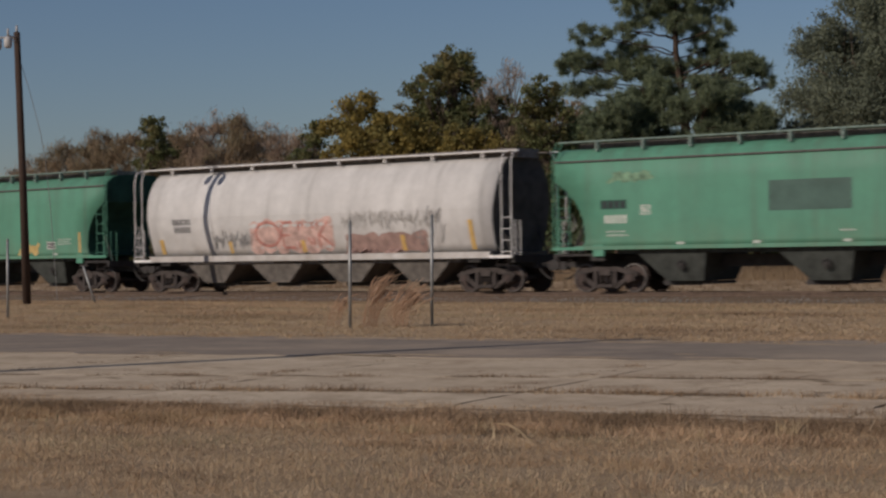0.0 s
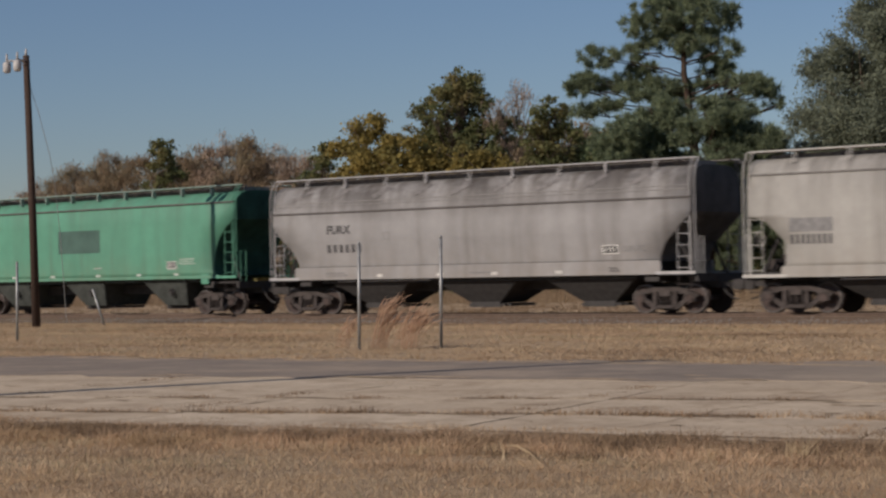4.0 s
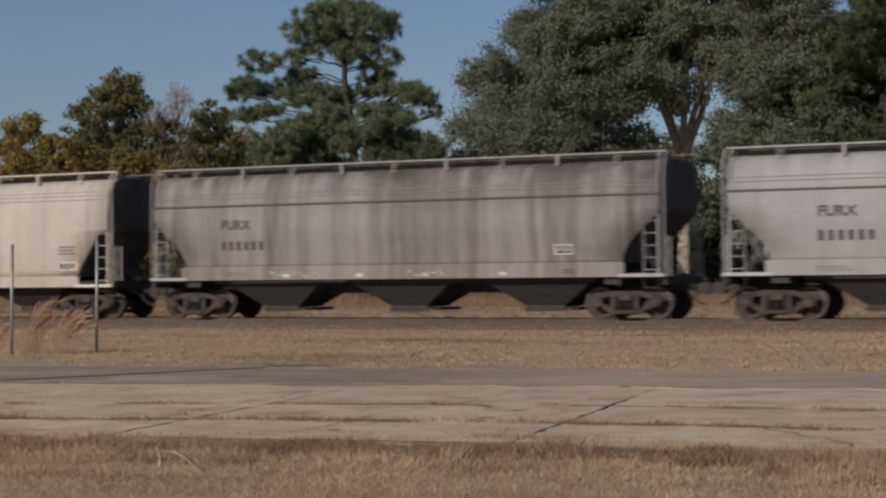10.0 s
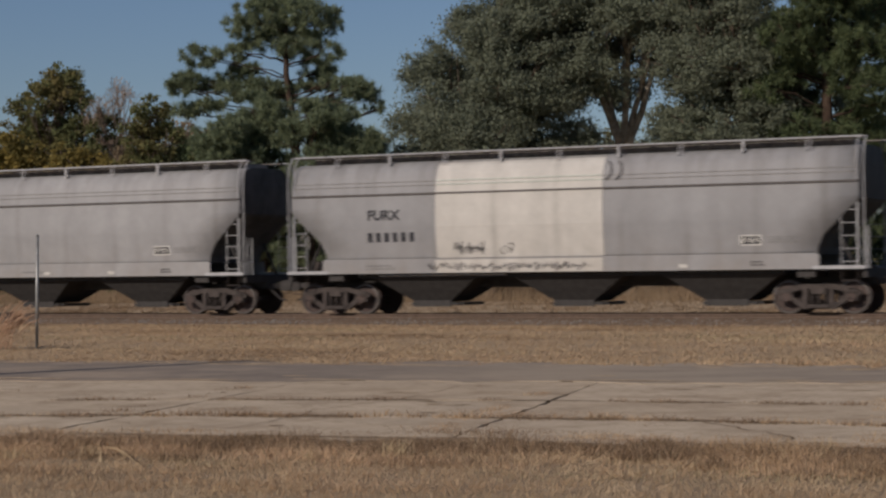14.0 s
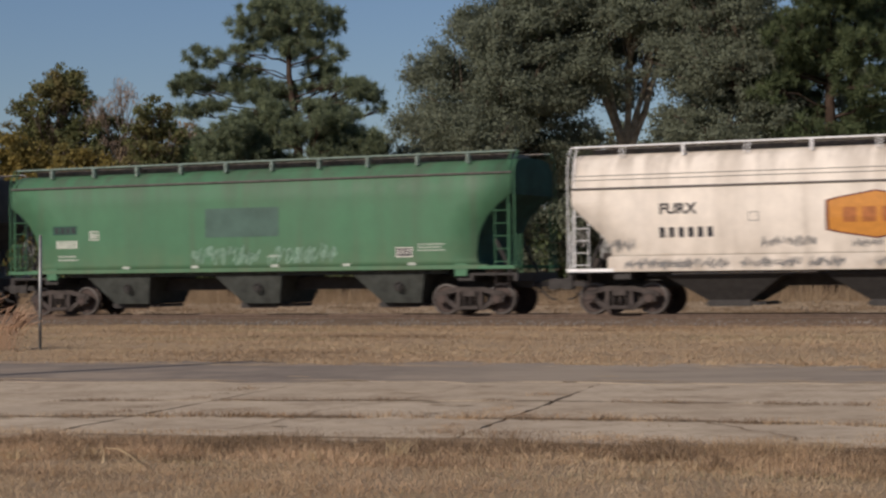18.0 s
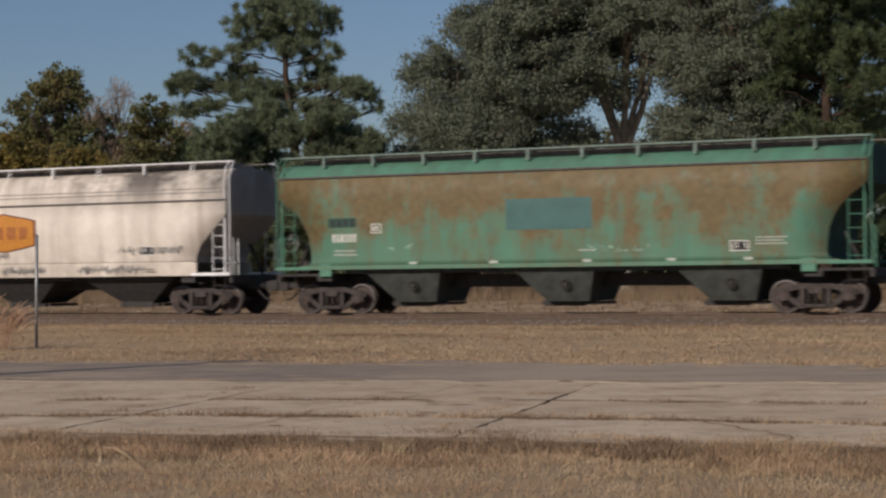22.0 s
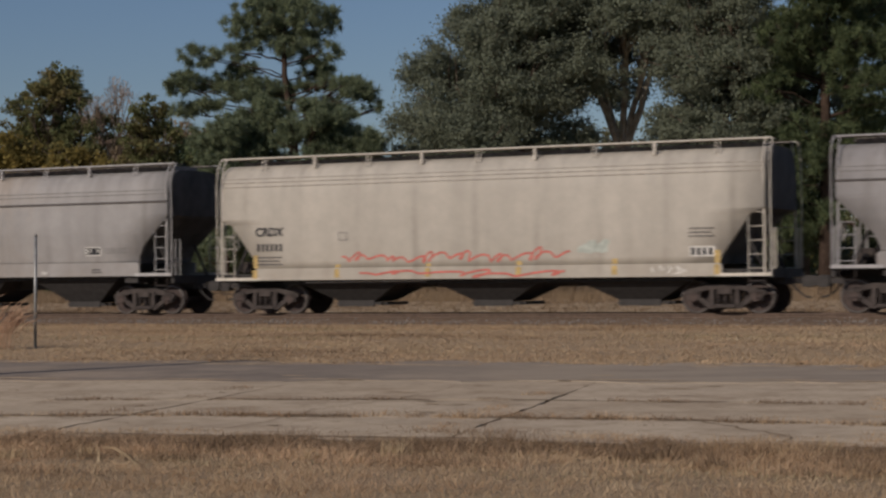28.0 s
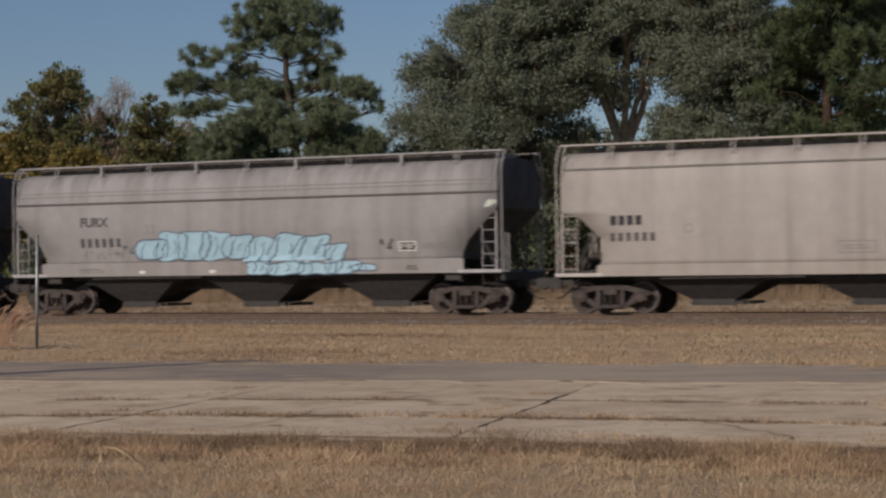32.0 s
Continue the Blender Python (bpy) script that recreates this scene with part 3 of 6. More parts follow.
def truck_meshes():
    r = 0.457
    bm = bmesh.new()
    for y in (-0.755, 0.755):
        prof = [(-0.07, r + 0.03), (-0.045, r + 0.028), (-0.035, r), (0.06, r - 0.006), (0.065, r - 0.06)] if y > 0 else [(0.07, r + 0.03), (0.045, r + 0.028), (0.035, r), (-0.06, r - 0.006), (-0.065, r - 0.06)]
        prof += [(0.02 if y > 0 else -0.02, r - 0.09), (0.025 if y > 0 else -0.025, 0.16), (0.085 if y > 0 else -0.085, 0.12)]
        seg, rings = 28, []
        for dy, rr in prof:
            rings.append([bm.verts.new((rr * math.cos(2 * math.pi * k / seg), y + dy, rr * math.sin(2 * math.pi * k / seg))) for k in range(seg)])
        for i, (p, q) in enumerate(zip(rings, rings[1:])):
            for k in range(seg):
                bm.faces.new((p[k], p[(k + 1) % seg], q[(k + 1) % seg], q[k])).material_index = 1 if i == 3 else 0
        bm.faces.new(rings[0])
        bm.faces.new(rings[-1])
    tube(bm, [(0, -1.06, 0), (0, 1.06, 0)], 0.09, 10)
    for y in (-1.09, 1.09):
        tube(bm, [(0, y - 0.04, 0), (0, y + 0.04, 0)], 0.125, 10)
        for k in range(3):
            a = 2.1 * k
            tube(bm, [(0.07 * math.cos(a), y * 1.03, 0.07 * math.sin(a)), (0.07 * math.cos(a), y * 1.055, 0.07 * math.sin(a))], 0.025, 6)
    ORIGIN["wheelset"] = from_bm("wheelset", bm, M_WHEEL)
    ORIGIN["wheelset"].materials.append(M_RIM)
    bm = bmesh.new()
    prism(bm, [(-1.16, 0.50), (-1.18, 0.60), (-1.0, 0.68), (-0.42, 0.81), (0.42, 0.81), (1.0, 0.68), (1.18, 0.60), (1.16, 0.50), (0.92, 0.55), (0.40, 0.68), (-0.40, 0.68), (-0.92, 0.55)], -0.08, 0.08)
    prism(bm, [(-0.98, 0.50), (-0.44, 0.13), (0.44, 0.13), (0.98, 0.50), (0.80, 0.53), (0.36, 0.25), (-0.36, 0.25), (-0.80, 0.53)], -0.06, 0.06)
    for x in (-0.36, 0.36):
        box(bm, x - 0.06, x + 0.06, -0.10, 0.10, 0.22, 0.72)
    box(bm, -0.31, 0.31, -0.13, 0.13, 0.16, 0.22)
    for e in (-1, 1):
        for x0, x1 in ((0.70, 0.79), (1.0, 1.09)):
            a, b = sorted((e * x0, e * x1))
            box(bm, a, b, -0.09, 0.09, 0.36, 0.60)
        a, b = sorted((e * 0.72, e * 1.06))
        box(bm, a, b, -0.11, 0.11, 0.555, 0.63)
    bmesh.ops.bevel(bm, geom=bm.edges[:], offset=0.008, segments=1, affect="EDGES")
    ORIGIN["side_frame"] = from_bm("side_frame", bm, M_TRUCK)
    bm = bmesh.new()
    pts = [(0.065 * math.cos(t), 0.065 * math.sin(t), 0.24 + 0.30 * t / 25.0) for t in [k * 25 / 24 for k in range(25)]]
    tube(bm, pts, 0.017, 5)
    tube(bm, [(0, 0, 0.24), (0, 0, 0.54)], 0.035, 6)
    ORIGIN["spring"] = from_bm("spring", bm, M_TRUCK)
    bm = bmesh.new()
    prism(bm, [(-0.22, 0.54), (0.22, 0.54), (0.22, 0.74), (0.1, 0.80), (-0.1, 0.80), (-0.22, 0.74)], -1.12, 1.12)
    tube(bm, [(0, 0, 0.78), (0, 0, 1.0)], 0.3, 14)
    for x in (-0.52, 0.52):
        box(bm, x - 0.05, x + 0.05, -0.85, 0.85, 0.34, 0.44)
        for y in (-0.755, 0.755):
            box(bm, x - 0.04 + (0.0 if x < 0 else -0.02), x + 0.06, y - 0.06, y + 0.06, 0.28, 0.58)
    ORIGIN["bolster"] = from_bm("bolster", bm, M_TRUCK)
    bm = bmesh.new()
    # coupler head and shank, drawn towards +x
    box(bm, -0.6, 0.45, -0.07, 0.07, 0.80, 0.95)
    prism(bm, [(0.4, 0.72), (0.62, 0.70), (0.80, 0.76), (0.80, 1.0), (0.62, 1.04), (0.4, 1.0)], -0.14, 0.14)
    ORIGIN["coupler"] = from_bm("coupler", bm, M_BLACK)
    bm = bmesh.new()
    tube(bm, [(0.15, -0.35, 0.85), (0.35, -0.36, 0.62), (0.55, -0.33, 0.45), (0.72, -0.28, 0.42)], 0.03, 6)
    ORIGIN["air_hose"] = from_bm("air_hose", bm, M_BLACK)
    bm = bmesh.new()
    seg = 20
    for k in range(seg):
        a, b = 2 * math.pi * k / seg, 2 * math.pi * (k + 1) / seg
        tube(bm, [(0, 0.27 * math.cos(a), 0.27 * math.sin(a)), (0, 0.27 * math.cos(b), 0.27 * math.sin(b))], 0.016, 5, False)
    for k in range(4):
        a = math.pi * k / 2 + 0.4
        tube(bm, [(0, 0, 0), (0, 0.27 * math.cos(a), 0.27 * math.sin(a))], 0.012, 5)
    ORIGIN["brake_wheel"] = from_bm("brake_wheel", bm, M_CAN)


truck_meshes()
WHEELS = []     # wheelset, the car's place in the train, its own x
CARS = []       # car, its place in the train


def add_truck(car, x, at):
    t = part("truck", ORIGIN["bolster"], car, "dusty cast steel bogie", pose(x, 0, 0))
    for y in (-1.02, 1.02):
        part("side_frame", ORIGIN["side_frame"], t, m=pose(0, y, 0))
        for dx in (-0.2, 0, 0.2):
            part("spring", ORIGIN["spring"], t, m=pose(dx, y, 0))
    for dx in (-0.89, 0.89):
        w = part("wheelset", ORIGIN["wheelset"], t, m=pose(dx, 0, 0.457))
        WHEELS.append((w, at + x + dx, dx))


def ladder_mesh(width, z0, z1, rungs, mat):
    bm = bmesh.new()
    for x in (0, width):
        tube(bm, [(x, 0, z0), (x, 0, z1)], 0.015, 6)
    for i in range(rungs):
        z = z0 + (z1 - z0) * (i + 0.5) / rungs
        tube(bm, [(0, 0, z), (width, 0, z)], 0.011, 5)
    return from_bm("ladder", bm, mat)


def hopper_mesh(kind, mat, wide, deep, foot, zt=1.3):
    """A pocket that narrows down to its gate."""
    bm = bmesh.new()
    z0 = foot
    a0, a1, b0, b1 = -wide / 2, wide / 2, -deep / 2, deep / 2
    if kind == "arc":      # one end of the pocket stands upright
        a0, a1, b0, b1 = -1.45, 1.2, -0.4, 0.88
    top = [(a0, -1.38), (a1, -1.38), (a1, 1.38), (a0, 1.38)]
    yl = {"arc": 1.0, "round": 1.22}.get(kind, 0.7)
    low = [(b0, -yl), (b1, -yl), (b1, yl), (b0, yl)]
    a = [bm.verts.new((x, y, zt)) for x, y in top]
    b = [bm.verts.new((x, y, z0)) for x, y in low]
    bm.faces.new(a)
    bm.faces.new(b)
    for i in range(4):
        bm.faces.new((a[i], a[(i + 1) % 4], b[(i + 1) % 4], b[i]))
    return from_bm("hopper", bm, mat)


def gate_mesh(deep):
    bm = bmesh.new()
    box(bm, -deep / 2 - 0.12, deep / 2 + 0.45, -0.7, 0.7, 0.26, 0.34)
    box(bm, -deep / 2 - 0.05, deep / 2 + 0.05, -0.74, -0.66, 0.22, 0.40)
    tube(bm, [(deep / 2 + 0.3, -0.85, 0.3), (deep / 2 + 0.3, 0.85, 0.3)], 0.05, 8)
    return from_bm("gate", bm, M_BLACK)


def bars(car, kind, x, z, n, wide, high, mat, gap=0.3, name="mark_bar"):
    """A line of writing that cannot be read, as one upright bar for each letter."""
    step = wide / n
    if name == "number_bar":
        for i in range(n):
            sheet(car, kind, x + i * step, x + i * step + step * 0.56, z, z + high, mat, name, out=0.007)
        return
    bm = bmesh.new()
    for i in range(n):
        w = step * (1 - gap)
        x0 = x + i * step
        y0, y1 = side_y(kind, z), side_y(kind, z + high)
        v = [bm.verts.new(p) for p in ((x0, y0 - 0.008, z), (x0 + w, y0 - 0.008, z), (x0 + w, y1 - 0.008, z + high), (x0, y1 - 0.008, z + high))]
        b = [bm.verts.new(c.co + Vector((0, 0.012, 0))) for c in v]
        bm.faces.new(v)
        for k in range(4):
            bm.faces.new((v[k], b[k], b[(k + 1) % 4], v[(k + 1) % 4]))
    return tagged(part(name, from_bm(name, bm, mat), car), kind="stuff")


def letters(car, kind, text, x, z, high, mat, wide=None):
    cu = bpy.data.curves.new("lettering", "FONT")
    cu.body, cu.size, cu.extrude, cu.offset = text, high / 0.7, 0.003, 0.012
    tmp = bpy.data.objects.new("tmp", cu)
    scene.collection.objects.link(tmp)
    me = bpy.data.meshes.new_from_object(tmp.evaluated_get(bpy.context.evaluated_depsgraph_get()))
    bpy.data.objects.remove(tmp)
    me.materials.clear()
    me.materials.append(mat)
    tilt = math.degrees(math.atan2(side_y(kind, z + high) - side_y(kind, z), high))
    ob = part("lettering", me, car, "", pose(x, side_y(kind, z) - 0.012, z, 90 - tilt))
    if wide:
        span = max(v.co.x for v in me.vertices)
        for v in me.vertices:
            v.co.x *= wide / span
    return ob


def strokes(car, kind, x0, x1, z0, z1, n, mat, seed, wide=0.035, name="spray_paint", label="", knots=7, slant=0.2, zig=False, lift=0.0):
    """Loose sprayed strokes: thin ribbons that lie on the sheet."""
    rnd = random.Random(seed)
    bm = bmesh.new()
    for i in range(n):
        cx = x0 + (x1 - x0) * (i + 0.5) / n
        sx = (x1 - x0) / n * 1.1
        pts = [(cx + rnd.uniform(-0.5, 0.5) * sx, z0 + (z1 - z0) * rnd.random()) for _ in range(knots)]
        if zig:      # quick upright letters
            pts = [(cx + sx * (k / (knots - 1) - 0.5) + rnd.uniform(-0.1, 0.1) * sx, (z0 if k % 2 else z1) + (1 if k % 2 else -1) * rnd.uniform(0, 0.55) * (z1 - z0)) for k in range(knots)]
        fine = []
        for k in range(len(pts) - 1):
            p0, p1, p2, p3 = pts[max(k - 1, 0)], pts[k], pts[k + 1], pts[min(k + 2, len(pts) - 1)]
            for j in range(5):
                t = j / 5
                f = lambda a, b, c, d: 0.5 * (2 * b + (c - a) * t + (2 * a - 5 * b + 4 * c - d) * t * t + (3 * b - a - 3 * c + d) * t ** 3)
                z = min(max(f(p0[1], p1[1], p2[1], p3[1]), z0 - 0.03), z1 + 0.03)
                fine.append((f(p0[0], p1[0], p2[0], p3[0]) + slant * (z - z0), z))
        prev = None
        w = wide * rnd.uniform(0.7, 1.3)
        off = 0.006 + lift + 0.0015 * (i % 3)
        for k in range(len(fine)):
            a, b = Vector(fine[max(k - 1, 0)]), Vector(fine[min(k + 1, len(fine) - 1)])
            d = b - a
            nrm = Vector((-d.y, d.x)).normalized() * w * 0.5 if d.length > 1e-6 else Vector((0, w / 2))
            q = Vector(fine[k])
            cur = []
            for sgn in (1, -1):
                e = q + nrm * sgn
                cur.append(bm.verts.new((e.x, side_y(kind, e.y) - off, e.y)))
            if prev:
                bm.faces.new((prev[0], prev[1], cur[1], cur[0]))
            prev = cur
    return tagged(part(name, from_bm(name, bm, mat), car, label), kind="stuff")


def scrawl(car, kind, x0, x1, z, high, loops, mat, seed, wide):
    """One long looping line of spray."""
    rnd = random.Random(seed)
    bm = bmesh.new()
    n = loops * 14
    size = [rnd.choice((0.35, 0.5, 0.7, 1.0, 1.5)) * rnd.uniform(0.8, 1.2) for _ in range(loops + 2)]
    pts = []
    for i in range(n + 1):
        t = i / n * loops
        k = int(t)
        a = size[k] + (size[k + 1] - size[k]) * (t - k)
        step = (x1 - x0) / loops
        pts.append((x0 + step * (t + 0.36 * a * math.sin(2 * math.pi * t + 0.9) + 0.35 * math.sin(t * 2.3)), z + high * a * math.cos(2 * math.pi * t) + 0.05 * math.sin(t * 0.9)))
    prev = None
    for i, (x, zz) in enumerate(pts):
        a, b = Vector(pts[max(i - 1, 0)]), Vector(pts[min(i + 1, n)])
        d = b - a
        q = Vector((-d.y, d.x)).normalized() * wide / 2
        cur = [bm.verts.new((x + q.x * g, side_y(kind, zz + q.y * g) - 0.007 - 0.002 * (i % 2), zz + q.y * g)) for g in (1, -1)]
        if prev:
            bm.faces.new((prev[0], prev[1], cur[1], cur[0]))
        prev = cur
    return part("scrawl", from_bm("scrawl", bm, mat), car, "long red looping scrawl")


def blobs(car, kind, x0, x1, z0, z1, n, mat, seed, name="spray_paint", label="", ragged=0.18):
    """Filled bubble letters that cannot be read, side by side."""
    rnd = random.Random(seed)
    bm = bmesh.new()
    for i in range(n):
        cx, cz = x0 + (x1 - x0) * (i + 0.5) / n, (z0 + z1) / 2 + rnd.uniform(-0.06, 0.06) * (z1 - z0)
        rx, rz = (x1 - x0) / n * 0.62, (z1 - z0) / 2
        off = 0.005 + 0.0008 * (i % 2)
        ph = rnd.uniform(0, 6)
        ring = []
        for k in range(26):
            a = 2 * math.pi * k / 26
            ca, sa = math.cos(a), math.sin(a)
            q = (abs(ca) ** 4 + abs(sa) ** 4) ** -0.25 * (1 + ragged * math.sin(3 * a + ph) * 0.6 + ragged * rnd.uniform(-0.4, 0.4))
            x, z = cx + rx * ca * q + 0.12 * sa, min(max(cz + rz * sa * q, z0 - 0.05), z1 + 0.08)
            ring.append((x, z))
        mid = bm.verts.new((cx, side_y(kind, cz) - off, cz))
        vs = [bm.verts.new((x, side_y(kind, z) - off, z)) for x, z in ring]
        half = [bm.verts.new(((x + cx) / 2, side_y(kind, (z + cz) / 2) - off, (z + cz) / 2)) for x, z in ring]
        for k in range(26):
            bm.faces.new((vs[k], vs[(k + 1) % 26], half[(k + 1) % 26], half[k]))
            bm.faces.new((half[k], half[(k + 1) % 26], mid))
    return tagged(part(name, from_bm(name, bm, mat), car, label), kind="stuff")


def ribbon(bm, kind, pts, wide, off):
    """A flat line of even width laid on the sheet."""
    prev = None
    for i, (x, z) in enumerate(pts):
        a, b = Vector(pts[max(i - 1, 0)]), Vector(pts[min(i + 1, len(pts) - 1)])
        d = b - a
        q = Vector((-d.y, d.x)).normalized() * wide / 2
        cur = [bm.verts.new((x + q.x * g, side_y(kind, z + q.y * g) - off, z + q.y * g)) for g in (1, -1)]
        if prev:
            bm.faces.new((prev[0], prev[1], cur[1], cur[0]))
        prev = cur


def bubble_letter(car, kind, x0, x1, z0, z1, lean, seed, off):
    """One filled rounded letter that cannot be read, with a dark outline and an inner stroke."""
    rnd = random.Random(seed)
    cx, cz, rx, rz = (x0 + x1) / 2, (z0 + z1) / 2, (x1 - x0) / 2, (z1 - z0) / 2
    n, ph = 28, rnd.uniform(0, 6)
    ring = []
    for k in range(n):
        a = 2 * math.pi * k / n
        ca, sa = math.cos(a), math.sin(a)
        q = (abs(ca) ** 5 + abs(sa) ** 5) ** -0.2 * (1 + 0.07 * math.sin(3 * a + ph) + 0.04 * math.sin(5 * a + 2 * ph))
        z = cz + rz * sa * q
        ring.append((cx + rx * ca * q + lean * (z - cz), z))
    bm = bmesh.new()
    mid = bm.verts.new((cx, side_y(kind, cz) - off, cz))
    vs = [bm.verts.new((x, side_y(kind, z) - off, z)) for x, z in ring]
    half = [bm.verts.new(((x + cx) / 2, side_y(kind, (z + cz) / 2) - off, (z + cz) / 2)) for x, z in ring]
    for k in range(n):
        bm.faces.new((vs[k], vs[(k + 1) % n], half[(k + 1) % n], half[k]))
        bm.faces.new((half[k], half[(k + 1) % n], mid))
    fill = part("spray_letter", from_bm("spray_letter", bm, M_SPRAY_BLUE), car, "pale blue outlined bubble letter")
    bm = bmesh.new()
    ribbon(bm, kind, [(x + rnd.uniform(-0.015, 0.015), z) for x, z in ring] + ring[:1], 0.034 * rnd.uniform(0.6, 1.2), off + 0.004)
    part("letter_outline", from_bm("letter_outline", bm, M_SPRAY_LINE), fill)
    for u, reach in ((rnd.uniform(-0.6, -0.2), 0.85), (rnd.uniform(0.0, 0.5), rnd.uniform(0.3, 0.8))):
        bm = bmesh.new()
        ribbon(bm, kind, [(cx + u * rx + lean * t * rz * reach + 0.05 * math.sin(3 * t + ph), cz + t * rz * reach) for t in (-1, -0.6, -0.2, 0.2, 0.6, 1)], 0.03, off + 0.006)
        part("letter_stroke", from_bm("letter_stroke", bm, M_SPRAY_LINE), fill)


# End sheets: darker copies of the car paint, shade put into their colour.
M_END = plain("shaded_end_sheet", (0.085, 0.08, 0.075), 0.8, vary=0.4, scale=1.5)
# the white car's end is darkened for shade and sooty too
M_END_WHITE = paint("sooty_shaded_white_end_sheet", (0.40, 0.37, 0.34), grime=0.7, top=0.9, soot=0.5)
M_END_GREEN = plain("shaded_green_end_sheet", (0.022, 0.07, 0.05), 0.8, vary=0.4, scale=1.5)
# Main seams: dark colour gives the shadow line under the sheet's ledge.
M_SEAM = plain("seam_ledge_shadow", (0.09, 0.08, 0.075), 0.8)
M_SEAM_MID = plain("brown_seam_shadow", (0.15, 0.138, 0.125), 0.8)
# thin seams: plain grey and tan lines, darker than the sheets
M_SEAM_SOFT = plain("grey_seam_line", (0.21, 0.20, 0.19), 0.8)
M_SEAM_PALE = plain("tan_seam_line", (0.33, 0.30, 0.26), 0.8)
# Hatch and boards darkened to give the shaded strip below the walkways.
M_ROOF = plain("dark_roof_sheet", (0.21, 0.185, 0.165), 0.8, vary=0.4)
M_ROOF_RAIL = plain("worn_green_galvanised_rail", (0.21, 0.27, 0.235), 0.6)
M_INK = plain("black_stencil", (0.03, 0.03, 0.035), 0.7)
M_INK_GREY = plain("faded_stencil", (0.075, 0.072, 0.072), 0.7)
M_WHITE = plain("white_stencil", (0.62, 0.60, 0.55), 0.7)
M_PALE = plain("pale_chalk", (0.42, 0.45, 0.40), 0.8)
M_AMBER = plain("yellow_reflector", (0.56, 0.36, 0.12), 0.5)
M_AMBER_DULL = plain("faded_yellow_reflector", (0.46, 0.33, 0.13), 0.6)
M_STRIPE = plain("white_reflector", (0.54, 0.52, 0.48), 0.4)


def build_car(letter, kind, left, right, mats, label):
    """One covered hopper car; left and right are its end posts' places in the train."""
    at, length = (left + right) / 2, right - left
    h = length / 2
    skin, trim, under = mats
    rail = M_ROOF_RAIL if kind == "arc" else trim
    car = thing("hopper_car", label, "rail car", "cars of the freight train")
    CARS.append((car, at))
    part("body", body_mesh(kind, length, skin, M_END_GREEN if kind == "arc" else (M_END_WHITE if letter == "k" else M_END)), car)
    foot = FOOT[kind]
    cut = lerp(CUT[kind], foot)
    low = LOW[kind]
    # side sills
    for s in (-1, 1):
        bm = bmesh.new()
        y = 1.53 * s
        if kind in ("sill", "hex", "cream"):
            prism(bm, [(-h + cut - 0.08, low), (h - cut + 0.08, low), (h - cut + 0.08, foot - 0.03), (h - cut, foot + 0.02), (-h + cut, foot + 0.02), (-h + cut - 0.08, foot - 0.03)], y - 0.03, y + 0.03)
        else:
            box(bm, -h + 0.9, h - 0.9, y - 0.03, y + 0.03, low, foot + 0.02)
        part("side_sill", from_bm("side_sill", bm, skin), car)
        for e in (-1, 1):
            bm = bmesh.new()
            a, b = sorted((e * (h - 0.02), e * (h - cut - 0.1)))
            box(bm, a, b, y - 0.034, y + 0.025, low - 0.003, low + 0.09)
            part("end_sill", from_bm("end_sill", bm, trim), car)
    # seams that stand proud of the sheets; the main ones carry painted ledge shadow
    lines = {"sill": [(3.52, 0.04, 0.05), (3.78, 0.014, 0.02), (3.90, 0.014, 0.02)], "hex": [(4.06, 0.04, 0.05)], "cream": [(3.88, 0.016, 0.03), (4.01, 0.014, 0.03), (4.13, 0.014, 0.03)],
             "arc": [(4.085, 0.05, 0.05)], "round": []}[kind]
    for z, out, tall in lines:
        c = lerp(CUT[kind], z) + 0.01
        part("seam", band_mesh("seam", kind, -h + c, h - c, z, z + tall, out, (M_SEAM_MID if kind == "hex" else M_SEAM) if out > 0.03 else (M_SEAM_PALE if kind == "cream" else M_SEAM_SOFT), 1), car)
    # roof: hatch trough and running boards on brackets
    bm = bmesh.new()
    box(bm, -h + 0.5, h - 0.5, -0.62, 0.62, 4.4, 4.70)
    for i in range(10):
        x = -h + 1.1 + (length - 2.2) * i / 9
        box(bm, x - 0.04, x + 0.04, -0.66, 0.66, 4.69, 4.73)
    part("hatch", from_bm("hatch", bm, M_ROOF), car, "grimy roof hatch")
    zb, yb = (4.60, 1.05) if kind == "round" else (4.78 if kind in ("hex", "cream") else 4.74, 1.2)
    for s in (-1, 1):
        bm = bmesh.new()
        a, b = sorted((s * yb, s * (yb - 0.5)))
        box(bm, -h + 0.1, h - 0.1, a, b, zb - 0.03, zb - 0.005)
        board = part("running_board", from_bm("running_board", bm, M_ROOF), car, "dark steel grating walkway")
        bm = bmesh.new()
        tube(bm, [(-h + 0.1, s * (yb + 0.01), zb), (h - 0.1, s * (yb + 0.01), zb)], 0.026, 5)
        part("edge_rail", from_bm("edge_rail", bm, rail), board)
        n = {"arc": 10, "round": 8}.get(kind, 9)
        for i in range(n):
            x = -h + 1.6 + (length - 3.2) * i / (n - 1)
            bm = bmesh.new()
            w = 0.032
            zt = zb - 0.03
            if kind == "hex" or (i % 2 == 0 and kind in ("sill", "cream")):
                for dx in (-0.06, 0.06):
                    tube(bm, [(x + dx, s * (yb - 0.02), zt), (x + dx, s * (lerp(WIDTH[kind], 4.3) - 0.01), 4.40)], 0.017, 4)
            else:
                prism_y = sorted((s * (yb - 0.02), s * (lerp(WIDTH[kind], 4.3) + 0.0)))
                box(bm, x - w, x + w, prism_y[0], prism_y[1], 4.42, zt)
            part("bracket", from_bm("bracket", bm, rail), car)
